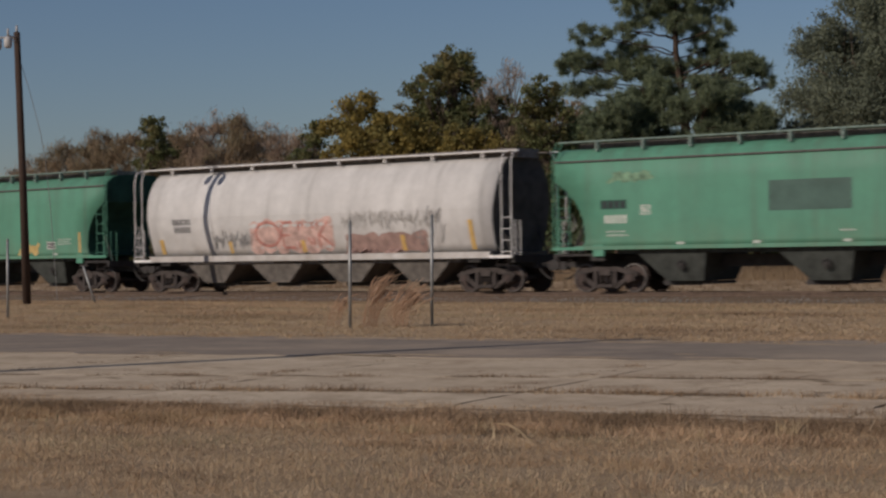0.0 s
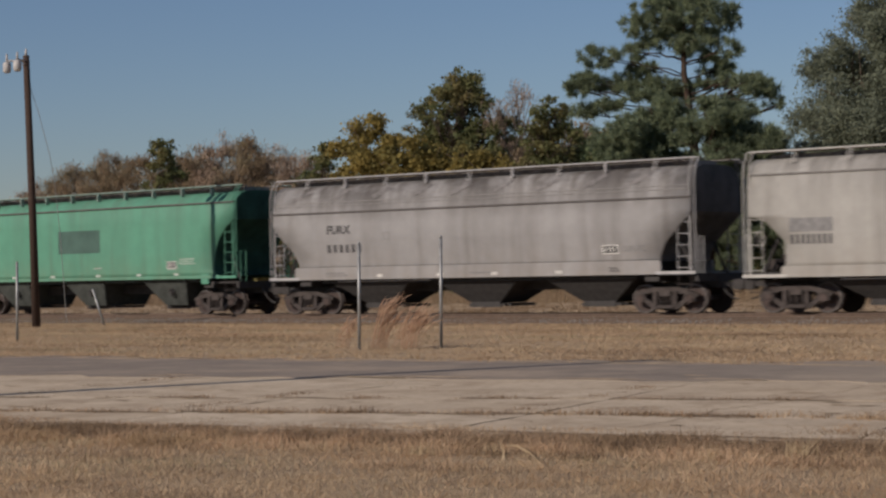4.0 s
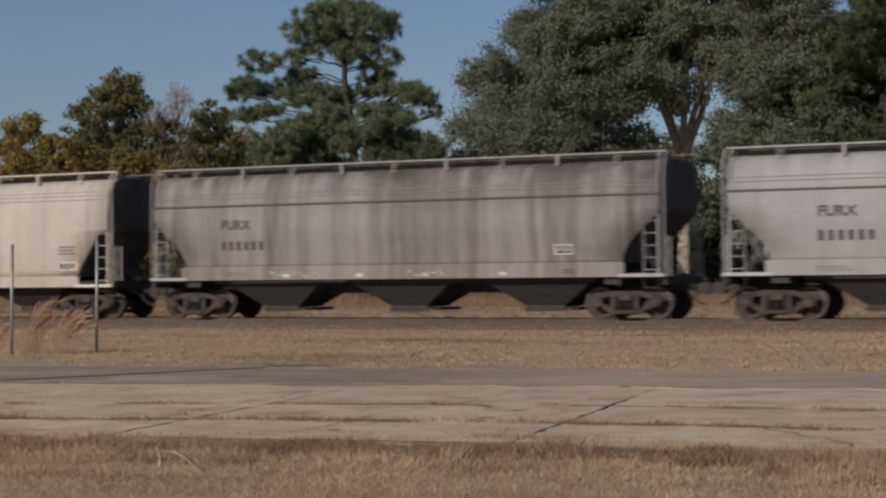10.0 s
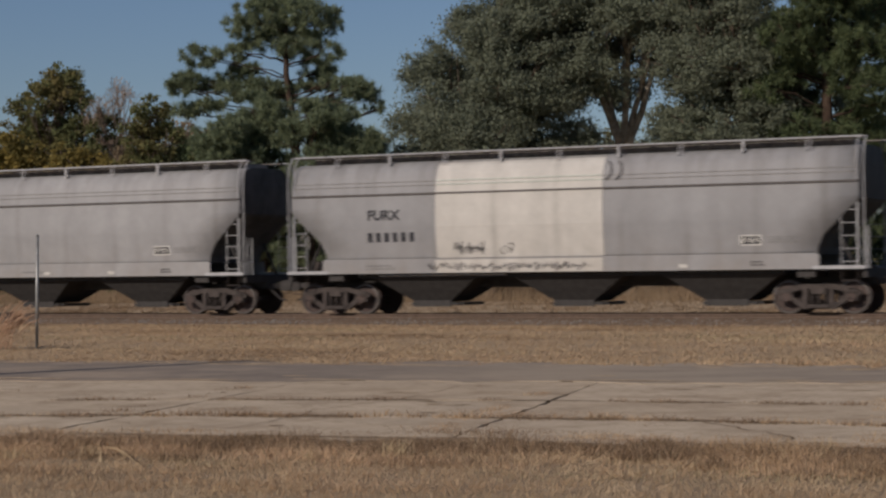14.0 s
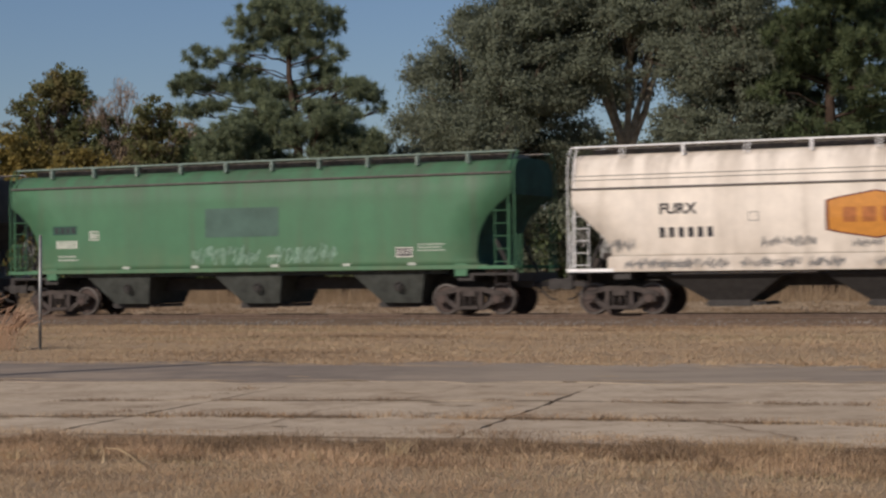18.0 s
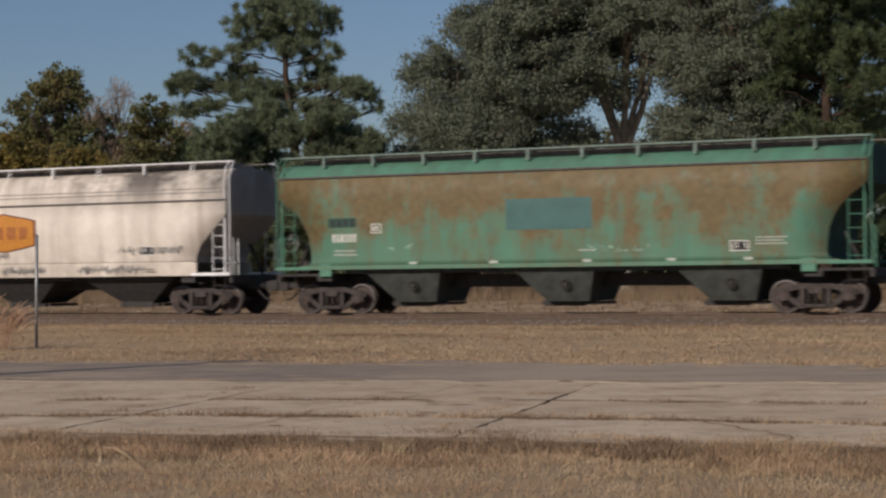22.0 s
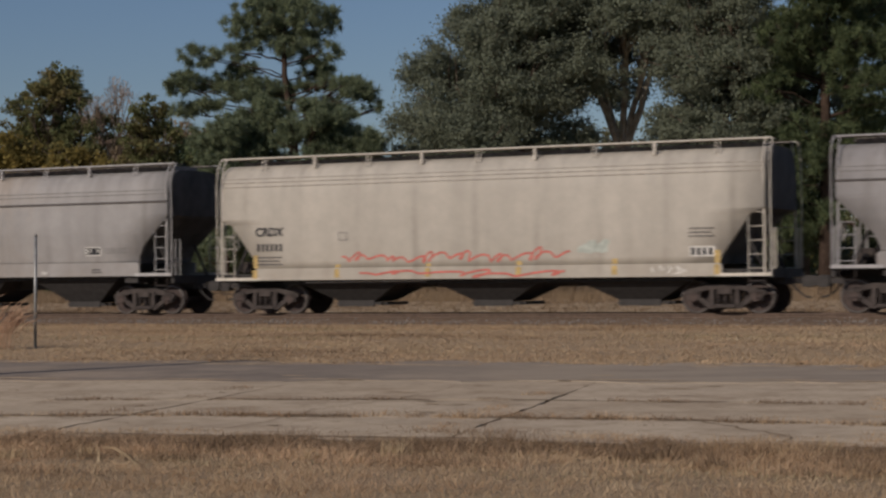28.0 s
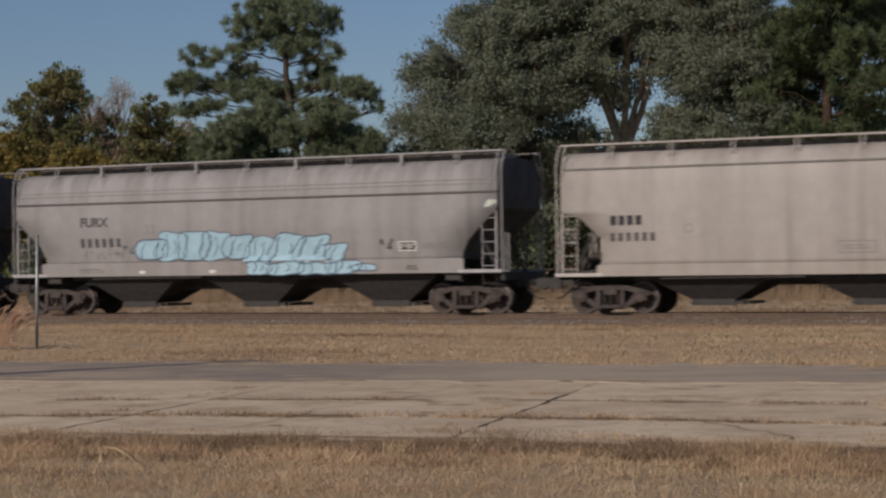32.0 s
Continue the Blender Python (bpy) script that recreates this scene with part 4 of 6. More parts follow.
    # end posts and ladders
    for e in (-1, 1):
        for s in (-1, 1):
            bm = bmesh.new()
            y = s * 1.5
            x = e * (h - 0.05)
            for dx in (0, 0.40 if kind == "round" else 0.19):
                tube(bm, [(x - e * dx, y, low), (x - e * dx, y, 4.15), (x - e * dx, y * 0.93, 4.5), (x - e * dx, s * yb, zb)], 0.02, 6)
            part("end_post", from_bm("end_post", bm, trim), car)
            if kind == "round":
                part("ladder", ladder_mesh(0.40, low + 0.02, 2.62, 4, trim), car, m=pose(x - 0.40 if e > 0 else x, y, 0))
            else:
                part("ladder", ladder_mesh(0.46, low + 0.02, 3.2 if kind == "arc" else 2.95, 5, trim), car, m=pose(x - e * 0.62 if e > 0 else x + 0.16, y, 0))
            bm = bmesh.new()
            for zz in (0.62, 0.9):
                tube(bm, [(x - e * 0.62, y * 0.99, zz), (x - e * 0.18, y * 0.99, zz)], 0.012, 5)
            for dx in (0.18, 0.62):
                tube(bm, [(x - e * dx, y * 0.99, 0.6), (x - e * dx, y * 0.99, low)], 0.012, 5)
            part("step", from_bm("step", bm, M_TRUCK), car)
        for s in (-1, 1):
            bm = bmesh.new()
            tube(bm, [(e * (h - 0.04), 1.3 * s, 1.2), (e * (h - 0.04), 1.3 * s, 2.35), (e * (h - 0.04), 1.05 * s, 2.35), (e * (h - 0.04), 1.05 * s, 1.2)], 0.018, 5)
            part("handrail", from_bm("handrail", bm, trim), car)
        part("coupler", ORIGIN["coupler"], car, m=pose(e * (h + 0.0), 0, 0, 0, 0, 0 if e > 0 else 180))
        part("air_hose", ORIGIN["air_hose"], car, m=pose(e * (h + 0.0), 0, 0, 0, 0, 0 if e > 0 else 180))
    # frame: centre sill, end platforms, bolsters
    bm = bmesh.new()
    box(bm, -h - 0.02, h + 0.02, -0.3, 0.3, 0.78, 1.15)
    part("centre_sill", from_bm("centre_sill", bm, M_BLACK), car, "black steel centre sill")
    for e in (-1, 1):
        bm = bmesh.new()
        prism(bm, [(e * h, 0.98), (e * h, 1.22), (e * (h - 1.9), 1.22), (e * (h - 1.9), 1.0), (e * (h - 1.4), 1.0), (e * (h - 1.4), 1.15), (e * (h - 0.12), 1.15), (e * (h - 0.12), 0.98)][::e], -1.44, 1.44)
        part("end_platform", from_bm("end_platform", bm, M_BLACK), car)
        for y in (-0.95, 0.95):
            bm = bmesh.new()
            tube(bm, [(e * (h - 0.4), y, 1.2), (e * (h - 0.9), y, 2.2)], 0.05, 6)
            part("brace", from_bm("brace", bm, M_BLACK), car)
    part("brake_wheel", ORIGIN["brake_wheel"], car, m=pose(-h + 0.1, -0.6, 2.2))
    bm = bmesh.new()
    tube(bm, [(-h + 0.55, -0.7, 1.42), (-h + 0.55, 0.2, 1.42)], 0.19, 10)
    box(bm, -h + 0.35, -h + 0.8, 0.3, 0.9, 1.3, 1.75)
    part("brake_cylinder", from_bm("brake_cylinder", bm, M_TRUCK), car)
    # hoppers
    if kind == "arc":
        xs, wide, deep = (-4.85, 0.0, 4.9), 2.7, 1.2
    elif kind == "round":
        xs, wide, deep = (-5.0, -1.7, 1.7, 5.0), 2.9, 1.0
    else:
        xs, wide, deep = (-4.35, 0.2, 4.75), 3.9, 1.15
    for x in xs:
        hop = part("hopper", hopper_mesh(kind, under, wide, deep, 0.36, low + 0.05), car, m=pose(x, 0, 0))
        part("gate", gate_mesh(deep), hop)
        if kind == "arc":
            bm = bmesh.new()
            ring = [(0.25 + 0.13 * math.cos(q), -1.26, 0.85 + 0.13 * math.sin(q)) for q in (k * math.pi / 6 for k in range(13))]
            tube(bm, ring, 0.025, 5, False)
            tube(bm, [(0.25, -1.30, 0.85), (0.25, -1.05, 0.85)], 0.07, 8)
            part("handwheel", from_bm("handwheel", bm, M_BLACK), hop, "dark steel handwheel")
    # dark box that fills the shadow gap below the side sills
    bm = bmesh.new()
    box(bm, -h + 2.3, h - 2.3, -1.30, 1.30, low - 0.13, low + 0.06)
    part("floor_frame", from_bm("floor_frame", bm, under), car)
    if kind != "arc":
        bm = bmesh.new()
        tube(bm, [(-h + 3.1, -1.36, low - 0.07), (-h + 7.2, -1.36, low - 0.05)], 0.022, 6)
        part("brake_pipe", from_bm("brake_pipe", bm, M_CAN), car, "pale steel pipe under the sill")
    if kind == "arc":
        for e in (-1, 1):
            bm = bmesh.new()
            box(bm, e * (h - 1.75) - 0.2, e * (h - 1.75) + 0.2, -1.55, -1.48, 1.14, 1.5)
            part("jacking_pad", from_bm("jacking_pad", bm, trim), car)
    for e in (-1, 1):
        add_truck(car, e * (h - TRUCK_IN[kind]), at)
    return car, h


def palette(tag, base, lift=1.18, **k):
    skin = paint(tag + "_paint", base, **k)
    trim = plain(tag + "_trim", tuple(min(0.8, v * lift) for v in base), 0.55, vary=0.15)
    return skin, trim


GREY = (0.40, 0.385, 0.385)
# hopper pockets and floor frames: near-black, far darker than the bodies
M_DARKHOP = plain("dark_hopper_sheet", (0.043, 0.040, 0.038), 0.8)
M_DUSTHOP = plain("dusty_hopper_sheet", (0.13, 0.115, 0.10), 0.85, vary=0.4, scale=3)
GREEN = (0.105, 0.29, 0.195)


def build_train():
    def green(letter, left, right, label, rust=0.0, base=GREEN, **k):
        skin, trim = palette("green_" + letter, base, 0.9, rust=rust, grime=0.25, **k)
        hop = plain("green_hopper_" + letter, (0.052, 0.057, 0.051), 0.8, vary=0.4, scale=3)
        return build_car(letter, "arc", left, right, (skin, trim, hop), label)

    def grey(letter, left, right, label, kind="sill", base=GREY, **k):
        skin, trim = palette("grey_" + letter, base, **k)
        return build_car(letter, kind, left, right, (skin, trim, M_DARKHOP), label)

    cars = {}
    cars["A"] = green("a", -74.68, -56.40, "green covered hopper car with faded paint and ladders")
    skin, trim = palette("white_b", (0.63, 0.61, 0.585), grime=0.25, foot_dirt=0.6, top=0.1)
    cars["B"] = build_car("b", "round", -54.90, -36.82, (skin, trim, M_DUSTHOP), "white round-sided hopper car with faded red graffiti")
    cars["C"] = green("c", -35.37, -17.08, "clean green covered hopper car with a painted-over emblem")
    cars["D"] = grey("d", -15.50, 2.17, "grey covered hopper car with soot streaks under the roof", base=(0.31, 0.302, 0.295), top=1.0, grime=0.5, soot=0.75)
    cars["E"] = grey("e", 3.70, 21.1, "pale grey hopper car with a painted-over emblem", kind="hex", base=(0.375, 0.362, 0.332), top=0.5, grime=0.55, soot=0.3)
    cars["F"] = grey("f", 22.5, 40.08, "cream hopper car with yellow reflector stripes", kind="cream", base=(0.51, 0.475, 0.415), grime=0.12, top=0.15)
    cars["G"] = grey("g", 41.5, 59.18, "dirty grey hopper car with dark broad stains", base=(0.305, 0.29, 0.288), grime=1.0, top=0.9, soot=0.7, soot_from=-4.0)
    cars["H"] = grey("h", 60.82, 78.45, "light grey hopper car with a clean side", base=(0.338, 0.336, 0.337), grime=0.1, top=0.25)
    cars["I"] = grey("i", 79.91, 97.62, "grey hopper car with a repainted white section", base=(0.297, 0.296, 0.30), grime=0.2, top=0.3)
    cars["J"] = green("j", 99.12, 117.33, "dull green hopper car with white chalk graffiti", base=(0.074, 0.188, 0.102), top=0.5, soot=0.15)
    cars["K"] = grey("k", 118.89, 136.63, "white hopper car with an orange six-sided emblem and black scribbles", base=(0.84, 0.765, 0.67), dirt=(0.22, 0.165, 0.115), grime=0.42, foot_dirt=0.75, top=0.5, soot=0.85, soot_from=0.5)
    cars["L"] = green("l", 138.18, 156.49, "green hopper car with large brown rust patches", rust=0.95, rust_low=2.55, rust_gain=0.75, rust_soft=0.75, rust_cap=4.10, rust_c=(0.118, 0.08, 0.035), base=(0.10, 0.245, 0.165))
    cars["M"] = grey("m", 157.95, 175.57, "grey hopper car with orange rust on its upper side", base=(0.345, 0.333, 0.322), rust=0.7, rust_low=4.25, rust_gain=1.0, rust_soft=1.7, rust_to=1.2, rust_c=(0.34, 0.235, 0.125), grime=0.2)
    cars["N"] = grey("n", 177.10, 194.81, "cream hopper car with a red scrawl along its foot", kind="cream", base=(0.485, 0.448, 0.385), grime=0.12, top=0.2)
    cars["O"] = grey("o", 196.38, 214.03, "grey hopper car with pale blue bubble graffiti", base=(0.292, 0.282, 0.28), grime=0.35, top=0.5)
    cars["P"] = grey("p", 215.63, 233.18, "pale beige grey hopper car with faded marks", kind="hex", base=(0.365, 0.335, 0.309), grime=0.3, top=0.3)
    return cars


def sheet(car, kind, x0, x1, z0, z1, mat, name, label="", out=0.006):
    return part(name, band_mesh(name, kind, x0, x1, z0, z1, out, mat), car, label)


def placard(car, kind, x0, x1, z0, z1, rnd):
    sheet(car, kind, x0, x1, z0, z1, M_WHITE, "placard", "white framed data stencil", 0.005)
    sheet(car, kind, x0 + 0.03, x1 - 0.03, z0 + 0.03, z1 - 0.03, M_INK, "placard_field", "", 0.009)
    w = (x1 - x0 - 0.1) / 4
    for i in range(4):
        if rnd.random() < 0.9:
            a = x0 + 0.05 + i * w + 0.03
            sheet(car, kind, a, a + w * 0.38, z0 + (0.09 if i % 2 else 0.06), z1 - 0.06, M_WHITE, "placard_bar", "", 0.012)


def outline_box(car, kind, x0, x1, z0, z1, mat, w=0.03):
    for a, b, c, d in ((x0, x1, z0, z0 + w), (x0, x1, z1 - w, z1), (x0, x0 + w, z0 + w, z1 - w), (x1 - w, x1, z0 + w, z1 - w)):
        sheet(car, kind, a, b, c, d, mat, "stencil_frame")


def small_print(car, kind, x0, x1, z0, z1, n, mat):
    hgt = (z1 - z0) / n
    for i in range(n):
        bars(car, kind, x0, z0 + i * hgt + hgt * 0.25, 9, (x1 - x0) * (1 - 0.12 * (i % 2)), hgt * 0.5, mat, 0.35)


def dress_grey(car, kind, rnd, ink=None, dots=True):
    """The marks that the grey cars share."""
    ink = ink or M_INK_GREY
    letters(car, kind, "FURX", -6.08, 2.80, 0.28, ink, 1.1)
    bars(car, kind, -6.08, 2.14, 6, 1.66, 0.28, ink, 0.38, "number_bar")
    outline_box(car, kind, -3.52, -3.24, 2.55, 2.80, M_INK_FADE, 0.02)
    placard(car, kind, 5.38, 5.98, 1.87, 2.15, rnd)
    small_print(car, kind, 6.15, 7.0, 1.92, 2.12, 3, M_INK_FADE)
    small_print(car, kind, -6.1, -5.1, 1.30, 1.48, 2, M_INK_FADE)
    small_print(car, kind, 0.2, 1.1, 1.33, 1.42, 1, M_INK_FADE)
    small_print(car, kind, 5.7, 6.1, 1.30, 1.46, 2, M_INK_GREY)
    if dots:
        for x in (-3.78, -1.16, 1.1, 3.66):
            sheet(car, kind, x, x + 0.24, 1.28, 1.38, M_STRIPE, "reflector", "white reflector")


def dress_green(car, rnd, patch):
    kind = "arc"
    sheet(car, kind, -7.3, -6.35, 2.59, 2.87, M_GREEN_INK, "name_patch", "dark painted-over name")
    for i in range(4):
        a = -7.2 + 0.22 * i
        sheet(car, kind, a, a + 0.12, 2.63, 2.83, M_INK, "name_bar", "", 0.009)
    bars(car, kind, -7.15, 2.15, 6, 0.85, 0.25, M_WHITE, 0.3, "number_bar")
    outline_box(car, kind, -5.85, -5.50, 2.40, 2.69, M_WHITE, 0.03)
    bars(car, kind, -5.78, 2.46, 2, 0.22, 0.16, M_WHITE, 0.4)
    small_print(car, kind, -7.1, -6.3, 1.72, 1.95, 2, M_PALE)
    sheet(car, kind, -1.45, 1.2, 2.41, 3.3, patch, "emblem_patch", "painted-over dark emblem")
    placard(car, kind, 5.22, 5.76, 1.71, 2.0, rnd)
    small_print(car, kind, 5.95, 6.85, 1.86, 2.12, 3, M_PALE)
    for x in (-4.6, -2.0, 0.9, 3.4, 5.6):
        sheet(car, kind, x, x + 0.26, 1.47, 1.55, M_PALE, "reflector", "dull white reflector")
    small_print(car, kind, 0.8, 1.3, 1.75, 1.86, 1, M_PALE)


def emblem(car, kind):
    """A six-sided orange shape with a brown border and plain bars in it."""
    for k, (grow, off, mat, name) in enumerate(((1.0, 0.008, M_BROWN, "emblem"), (0.93, 0.014, M_ORANGE, "emblem_field"))):
        bm = bmesh.new()
        rows = []
        for i in range(17):      # rows from foot to top that follow the bowed side
            z = (-0.64 + 0.08 * i) * grow
            half = 1.36 * grow * min(1.0, (0.645 * grow - abs(z)) / (0.22 * grow))
            y = side_y(kind, 2.66 + z) - off
            rows.append([bm.verts.new((-0.04 + g * half, y + d, 2.66 + z)) for g, d in ((-1, 0.012), (-1, 0), (1, 0), (1, 0.012))])
        for r, q in zip(rows, rows[1:]):
            for n in range(3):
                bm.faces.new((r[n], r[n + 1], q[n + 1], q[n]))
        part(name, from_bm(name, bm, mat), car, "orange emblem with a brown border" if k else "")
    for i, (a, b) in enumerate(((-0.92, -0.55), (-0.40, -0.02), (0.12, 0.5), (0.64, 0.95))):
        sheet(car, kind, a, b, 2.46, 2.86, M_BROWN_SOFT, "emblem_bar", "", 0.02)


M_INK_FADE = plain("worn_stencil", (0.20, 0.195, 0.19), 0.7)
M_GREEN_INK = plain("dark_green_patch", (0.025, 0.075, 0.055), 0.6)
M_GREEN_PATCH = plain("grey_green_patch", (0.06, 0.11, 0.09), 0.5, vary=0.22, scale=1.5)
M_TEAL_PATCH = plain("blue_green_patch", (0.06, 0.135, 0.125), 0.45, vary=0.12, scale=1.5)
M_GREY_PATCH = plain("blue_grey_patch", (0.335, 0.332, 0.345), 0.6, vary=0.12, scale=1.2)
M_GREY_EDGE = plain("blue_grey_worn_edge", (0.29, 0.30, 0.33), 0.6, vary=0.15, scale=2)
M_ORANGE = plain("orange_enamel", (0.52, 0.22, 0.04), 0.5, vary=0.12)
M_BROWN = plain("brown_border", (0.16, 0.055, 0.035), 0.6)
M_BROWN_SOFT = plain("faded_brown", (0.36, 0.13, 0.04), 0.6)
M_SPRAY_RED = plain("faded_red_spray", (0.55, 0.37, 0.32), 0.7, vary=0.4, scale=3)
M_SPRAY_RED_DARK = plain("dull_red_outline", (0.45, 0.20, 0.165), 0.7, vary=0.4, scale=5)
M_SPRAY_MAROON = plain("faded_maroon_spray", (0.31, 0.205, 0.175), 0.7, vary=0.35, scale=3)
M_SPRAY_BLUE = plain("pale_blue_spray", (0.31, 0.46, 0.54), 0.6, vary=0.12, scale=3)
M_SPRAY_LINE = plain("blue_black_line", (0.06, 0.085, 0.115), 0.7)
M_SCRAWL = plain("red_scrawl", (0.52, 0.15, 0.12), 0.7)
M_WHITE_NEW = paint("fresh_white_paint", (0.58, 0.555, 0.51), grime=0.12, top=0.1, rough=0.55)
M_RUST_FAINT = plain("faint_rust", (0.155, 0.26, 0.165), 0.7, vary=0.5, scale=5)
M_SOOT = plain("thin_soot", (0.16, 0.15, 0.145), 0.8, vary=0.4, scale=4)
M_CHALK = plain("thin_chalk_on_green", (0.22, 0.34, 0.265), 0.8, vary=0.35, scale=4)
M_CHARCOAL = plain("thin_black_spray", (0.27, 0.25, 0.225), 0.8)


def dress_train():
    rnd = random.Random(21)
    car = {k: v[0] for k, v in TRAIN.items()}
    for k in "DGHIMO":
        dress_grey(car[k], "sill", rnd, M_INK if k in "I" else None)
    dress_grey(car["K"], "sill", rnd, M_INK, False)
    for k, p in (("A", M_GREEN_PATCH), ("C", M_GREEN_PATCH), ("J", M_GREEN_PATCH), ("L", M_TEAL_PATCH)):
        dress_green(car[k], rnd, p)

    b = car["B"]
    bars(b, "round", -6.87, 2.48, 6, 0.98, 0.22, M_INK, 0.35, "number_bar")
    bars(b, "round", -6.80, 2.20, 6, 0.9, 0.22, M_INK, 0.35, "number_bar")
    for x, w, z0, z1 in ((-7.72, 0.28, 1.42, 1.96), (-4.06, 0.2, 1.42, 1.85), (-0.45, 0.26, 1.42, 1.84), (4.2, 0.24, 1.42, 1.95), (7.2, 0.24, 1.42, 2.40)):
        sheet(b, "round", x, x + w * 0.75, z0, z1, M_AMBER, "reflector_stripe", "dull yellow reflector stripe", 0.016)
    strokes(b, "round", -4.95, -2.9, 1.55, 2.3, 9, M_INK_FADE, 3, 0.026, label="thin grey scribble", zig=True)
    blobs(b, "round", -2.85, 1.1, 1.42, 2.58, 6, M_SPRAY_RED, 4, label="faded red bubble graffiti")
    # four round letters in broad strokes
    for n_, pts in enumerate((
            [(-2.0 + 0.6 * math.cos(q), 2.08 + 0.42 * math.sin(q)) for q in (0.3 * w for w in range(22))],
            [(-0.75, 2.5), (-1.25, 2.45), (-1.32, 2.05), (-0.85, 2.03), (-1.32, 2.0), (-1.28, 1.6), (-0.72, 1.58)],
            [(-0.55, 1.55), (-0.45, 2.42), (-0.3, 2.46), (0.05, 1.72), (0.18, 1.68), (0.22, 2.46)],
            [(0.42, 2.45), (0.48, 1.6), (0.46, 2.0), (0.95, 2.48), (0.52, 2.02), (1.1, 1.6)])):
        bm = bmesh.new()
        ribbon(bm, "round", pts, 0.10, 0.016)
        part("spray_paint", from_bm("spray_paint", bm, M_SPRAY_RED_DARK), b, "dull red graffiti letter")
    strokes(b, "round", 1.6, 6.0, 2.1, 2.85, 24, M_CHARCOAL, 6, 0.022, label="thin black scribble", knots=6, slant=0.1, zig=True)
    blobs(b, "round", 1.75, 5.3, 1.36, 2.06, 5, M_SPRAY_MAROON, 7, label="faded maroon paint")
    strokes(b, "round", 4.8, 6.1, 1.6, 2.9, 6, M_INK_FADE, 8, 0.03, label="thin grey scribble", knots=5)

    for i in range(9):
        x = -7.2 + 1.78 * i + rnd.uniform(-0.15, 0.15)
        bm = bmesh.new()
        ribbon(bm, "sill", [(x + 0.2, 4.37), (x, 4.24), (x - 0.22, 4.12), (x - 0.45 - rnd.uniform(0, 0.2), 4.03)], 0.13 * rnd.uniform(0.7, 1.4), 0.02)
        part("soot_mark", from_bm("soot_mark", bm, M_SOOT), car["D"], "slanting soot mark under the roof")
    blobs(car["C"], "arc", -6.9, -5.5, 3.42, 3.72, 3, M_RUST_FAINT, 9, "rust_spot", "faint orange rust bleeding through", 0.5)
    a = car["A"]
    sheet(a, "arc", 7.3, 7.45, 1.55, 2.35, M_AMBER_DULL, "reflector_stripe", "yellow reflector stripe")
    blobs(a, "arc", 3.4, 4.6, 1.5, 1.95, 3, M_AMBER_DULL, 10, "spray_paint", "thin tan paint smear", 0.5)
    e = car["E"]
    sheet(e, "hex", -7.15, -5.75, 2.38, 2.78, M_INK_FADE, "name_patch", "faded grey name")
    bars(e, "hex", -7.1, 2.02, 8, 1.4, 0.28, M_INK_GREY, 0.35, "number_bar")
    outline_box(e, "hex", -0.55, 0.6, 1.62, 1.94, M_INK_FADE, 0.025)
    small_print(e, "hex", -0.45, 0.5, 1.70, 1.86, 2, M_INK_FADE)
    sheet(e, "hex", 3.95, 6.88, 2.43, 3.74, M_GREY_PATCH, "emblem_patch", "pale blue-grey painted-over emblem")
    sheet(e, "hex", 3.86, 4.22, 2.52, 3.66, M_INK_FADE, "emblem_shade", "dark worn edge of a painted-over emblem", 0.009)
    sheet(e, "hex", 4.3, 6.5, 2.44, 2.6, M_GREY_EDGE, "emblem_shade", "", 0.009)
    placard(e, "hex", 6.17, 6.73, 1.59, 1.85, rnd)
    p = car["P"]
    bars(p, "hex", -7.08, 2.48, 4, 1.0, 0.27, M_INK, 0.3)
    bars(p, "hex", -7.08, 2.03, 6, 1.42, 0.24, M_INK_GREY, 0.35, "number_bar")
    outline_box(p, "hex", -4.9, -4.66, 2.25, 2.48, M_INK_FADE, 0.02)
    outline_box(p, "hex", -0.62, 0.4, 1.62, 1.95, M_INK_FADE, 0.025)
    small_print(p, "hex", -0.5, 0.3, 1.70, 1.86, 2, M_INK_FADE)
    placard(p, "hex", 6.17, 6.73, 1.59, 1.85, rnd)

    for k in "FN":
        f = car[k]
        letters(f, "cream", "CRDX", -7.40, 2.38, 0.25, M_INK, 1.0)
        bars(f, "cream", -7.35, 1.91, 6, 0.95, 0.23, M_INK, 0.25, "number_bar")
        small_print(f, "cream", -7.35, -6.45, 1.46, 1.78, 3, M_INK_GREY)
        sheet(f, "cream", 6.5, 7.24, 1.58, 1.86, M_WHITE, "placard", "white framed data stencil", 0.005)
        for i in range(4):
            sheet(f, "cream", 6.55 + 0.17 * i, 6.66 + 0.17 * i, 1.62, 1.82, M_INK, "placard_bar", "", 0.009)
        small_print(f, "cream", 6.5, 7.25, 2.08, 2.4, 3, M_INK_GREY)
        outline_box(f, "cream", -4.5, -4.2, 2.2, 2.45, M_INK_FADE, 0.025)
    f, n = car["F"], car["N"]
    for x in (-4.62, -1.60, 1.40, 4.29):
        for dx in (0, 0.2):
            sheet(f, "cream", x + dx, x + dx + 0.08, 1.40, 1.85, M_AMBER, "reflector_stripe", "yellow reflector stripe")
    sheet(f, "cream", 7.26, 7.34, 1.55, 2.3, M_AMBER_DULL, "reflector_stripe", "yellow reflector stripe")
    sheet(f, "cream", -7.6, -7.5, 1.6, 2.3, M_AMBER_DULL, "reflector_stripe", "yellow reflector stripe")
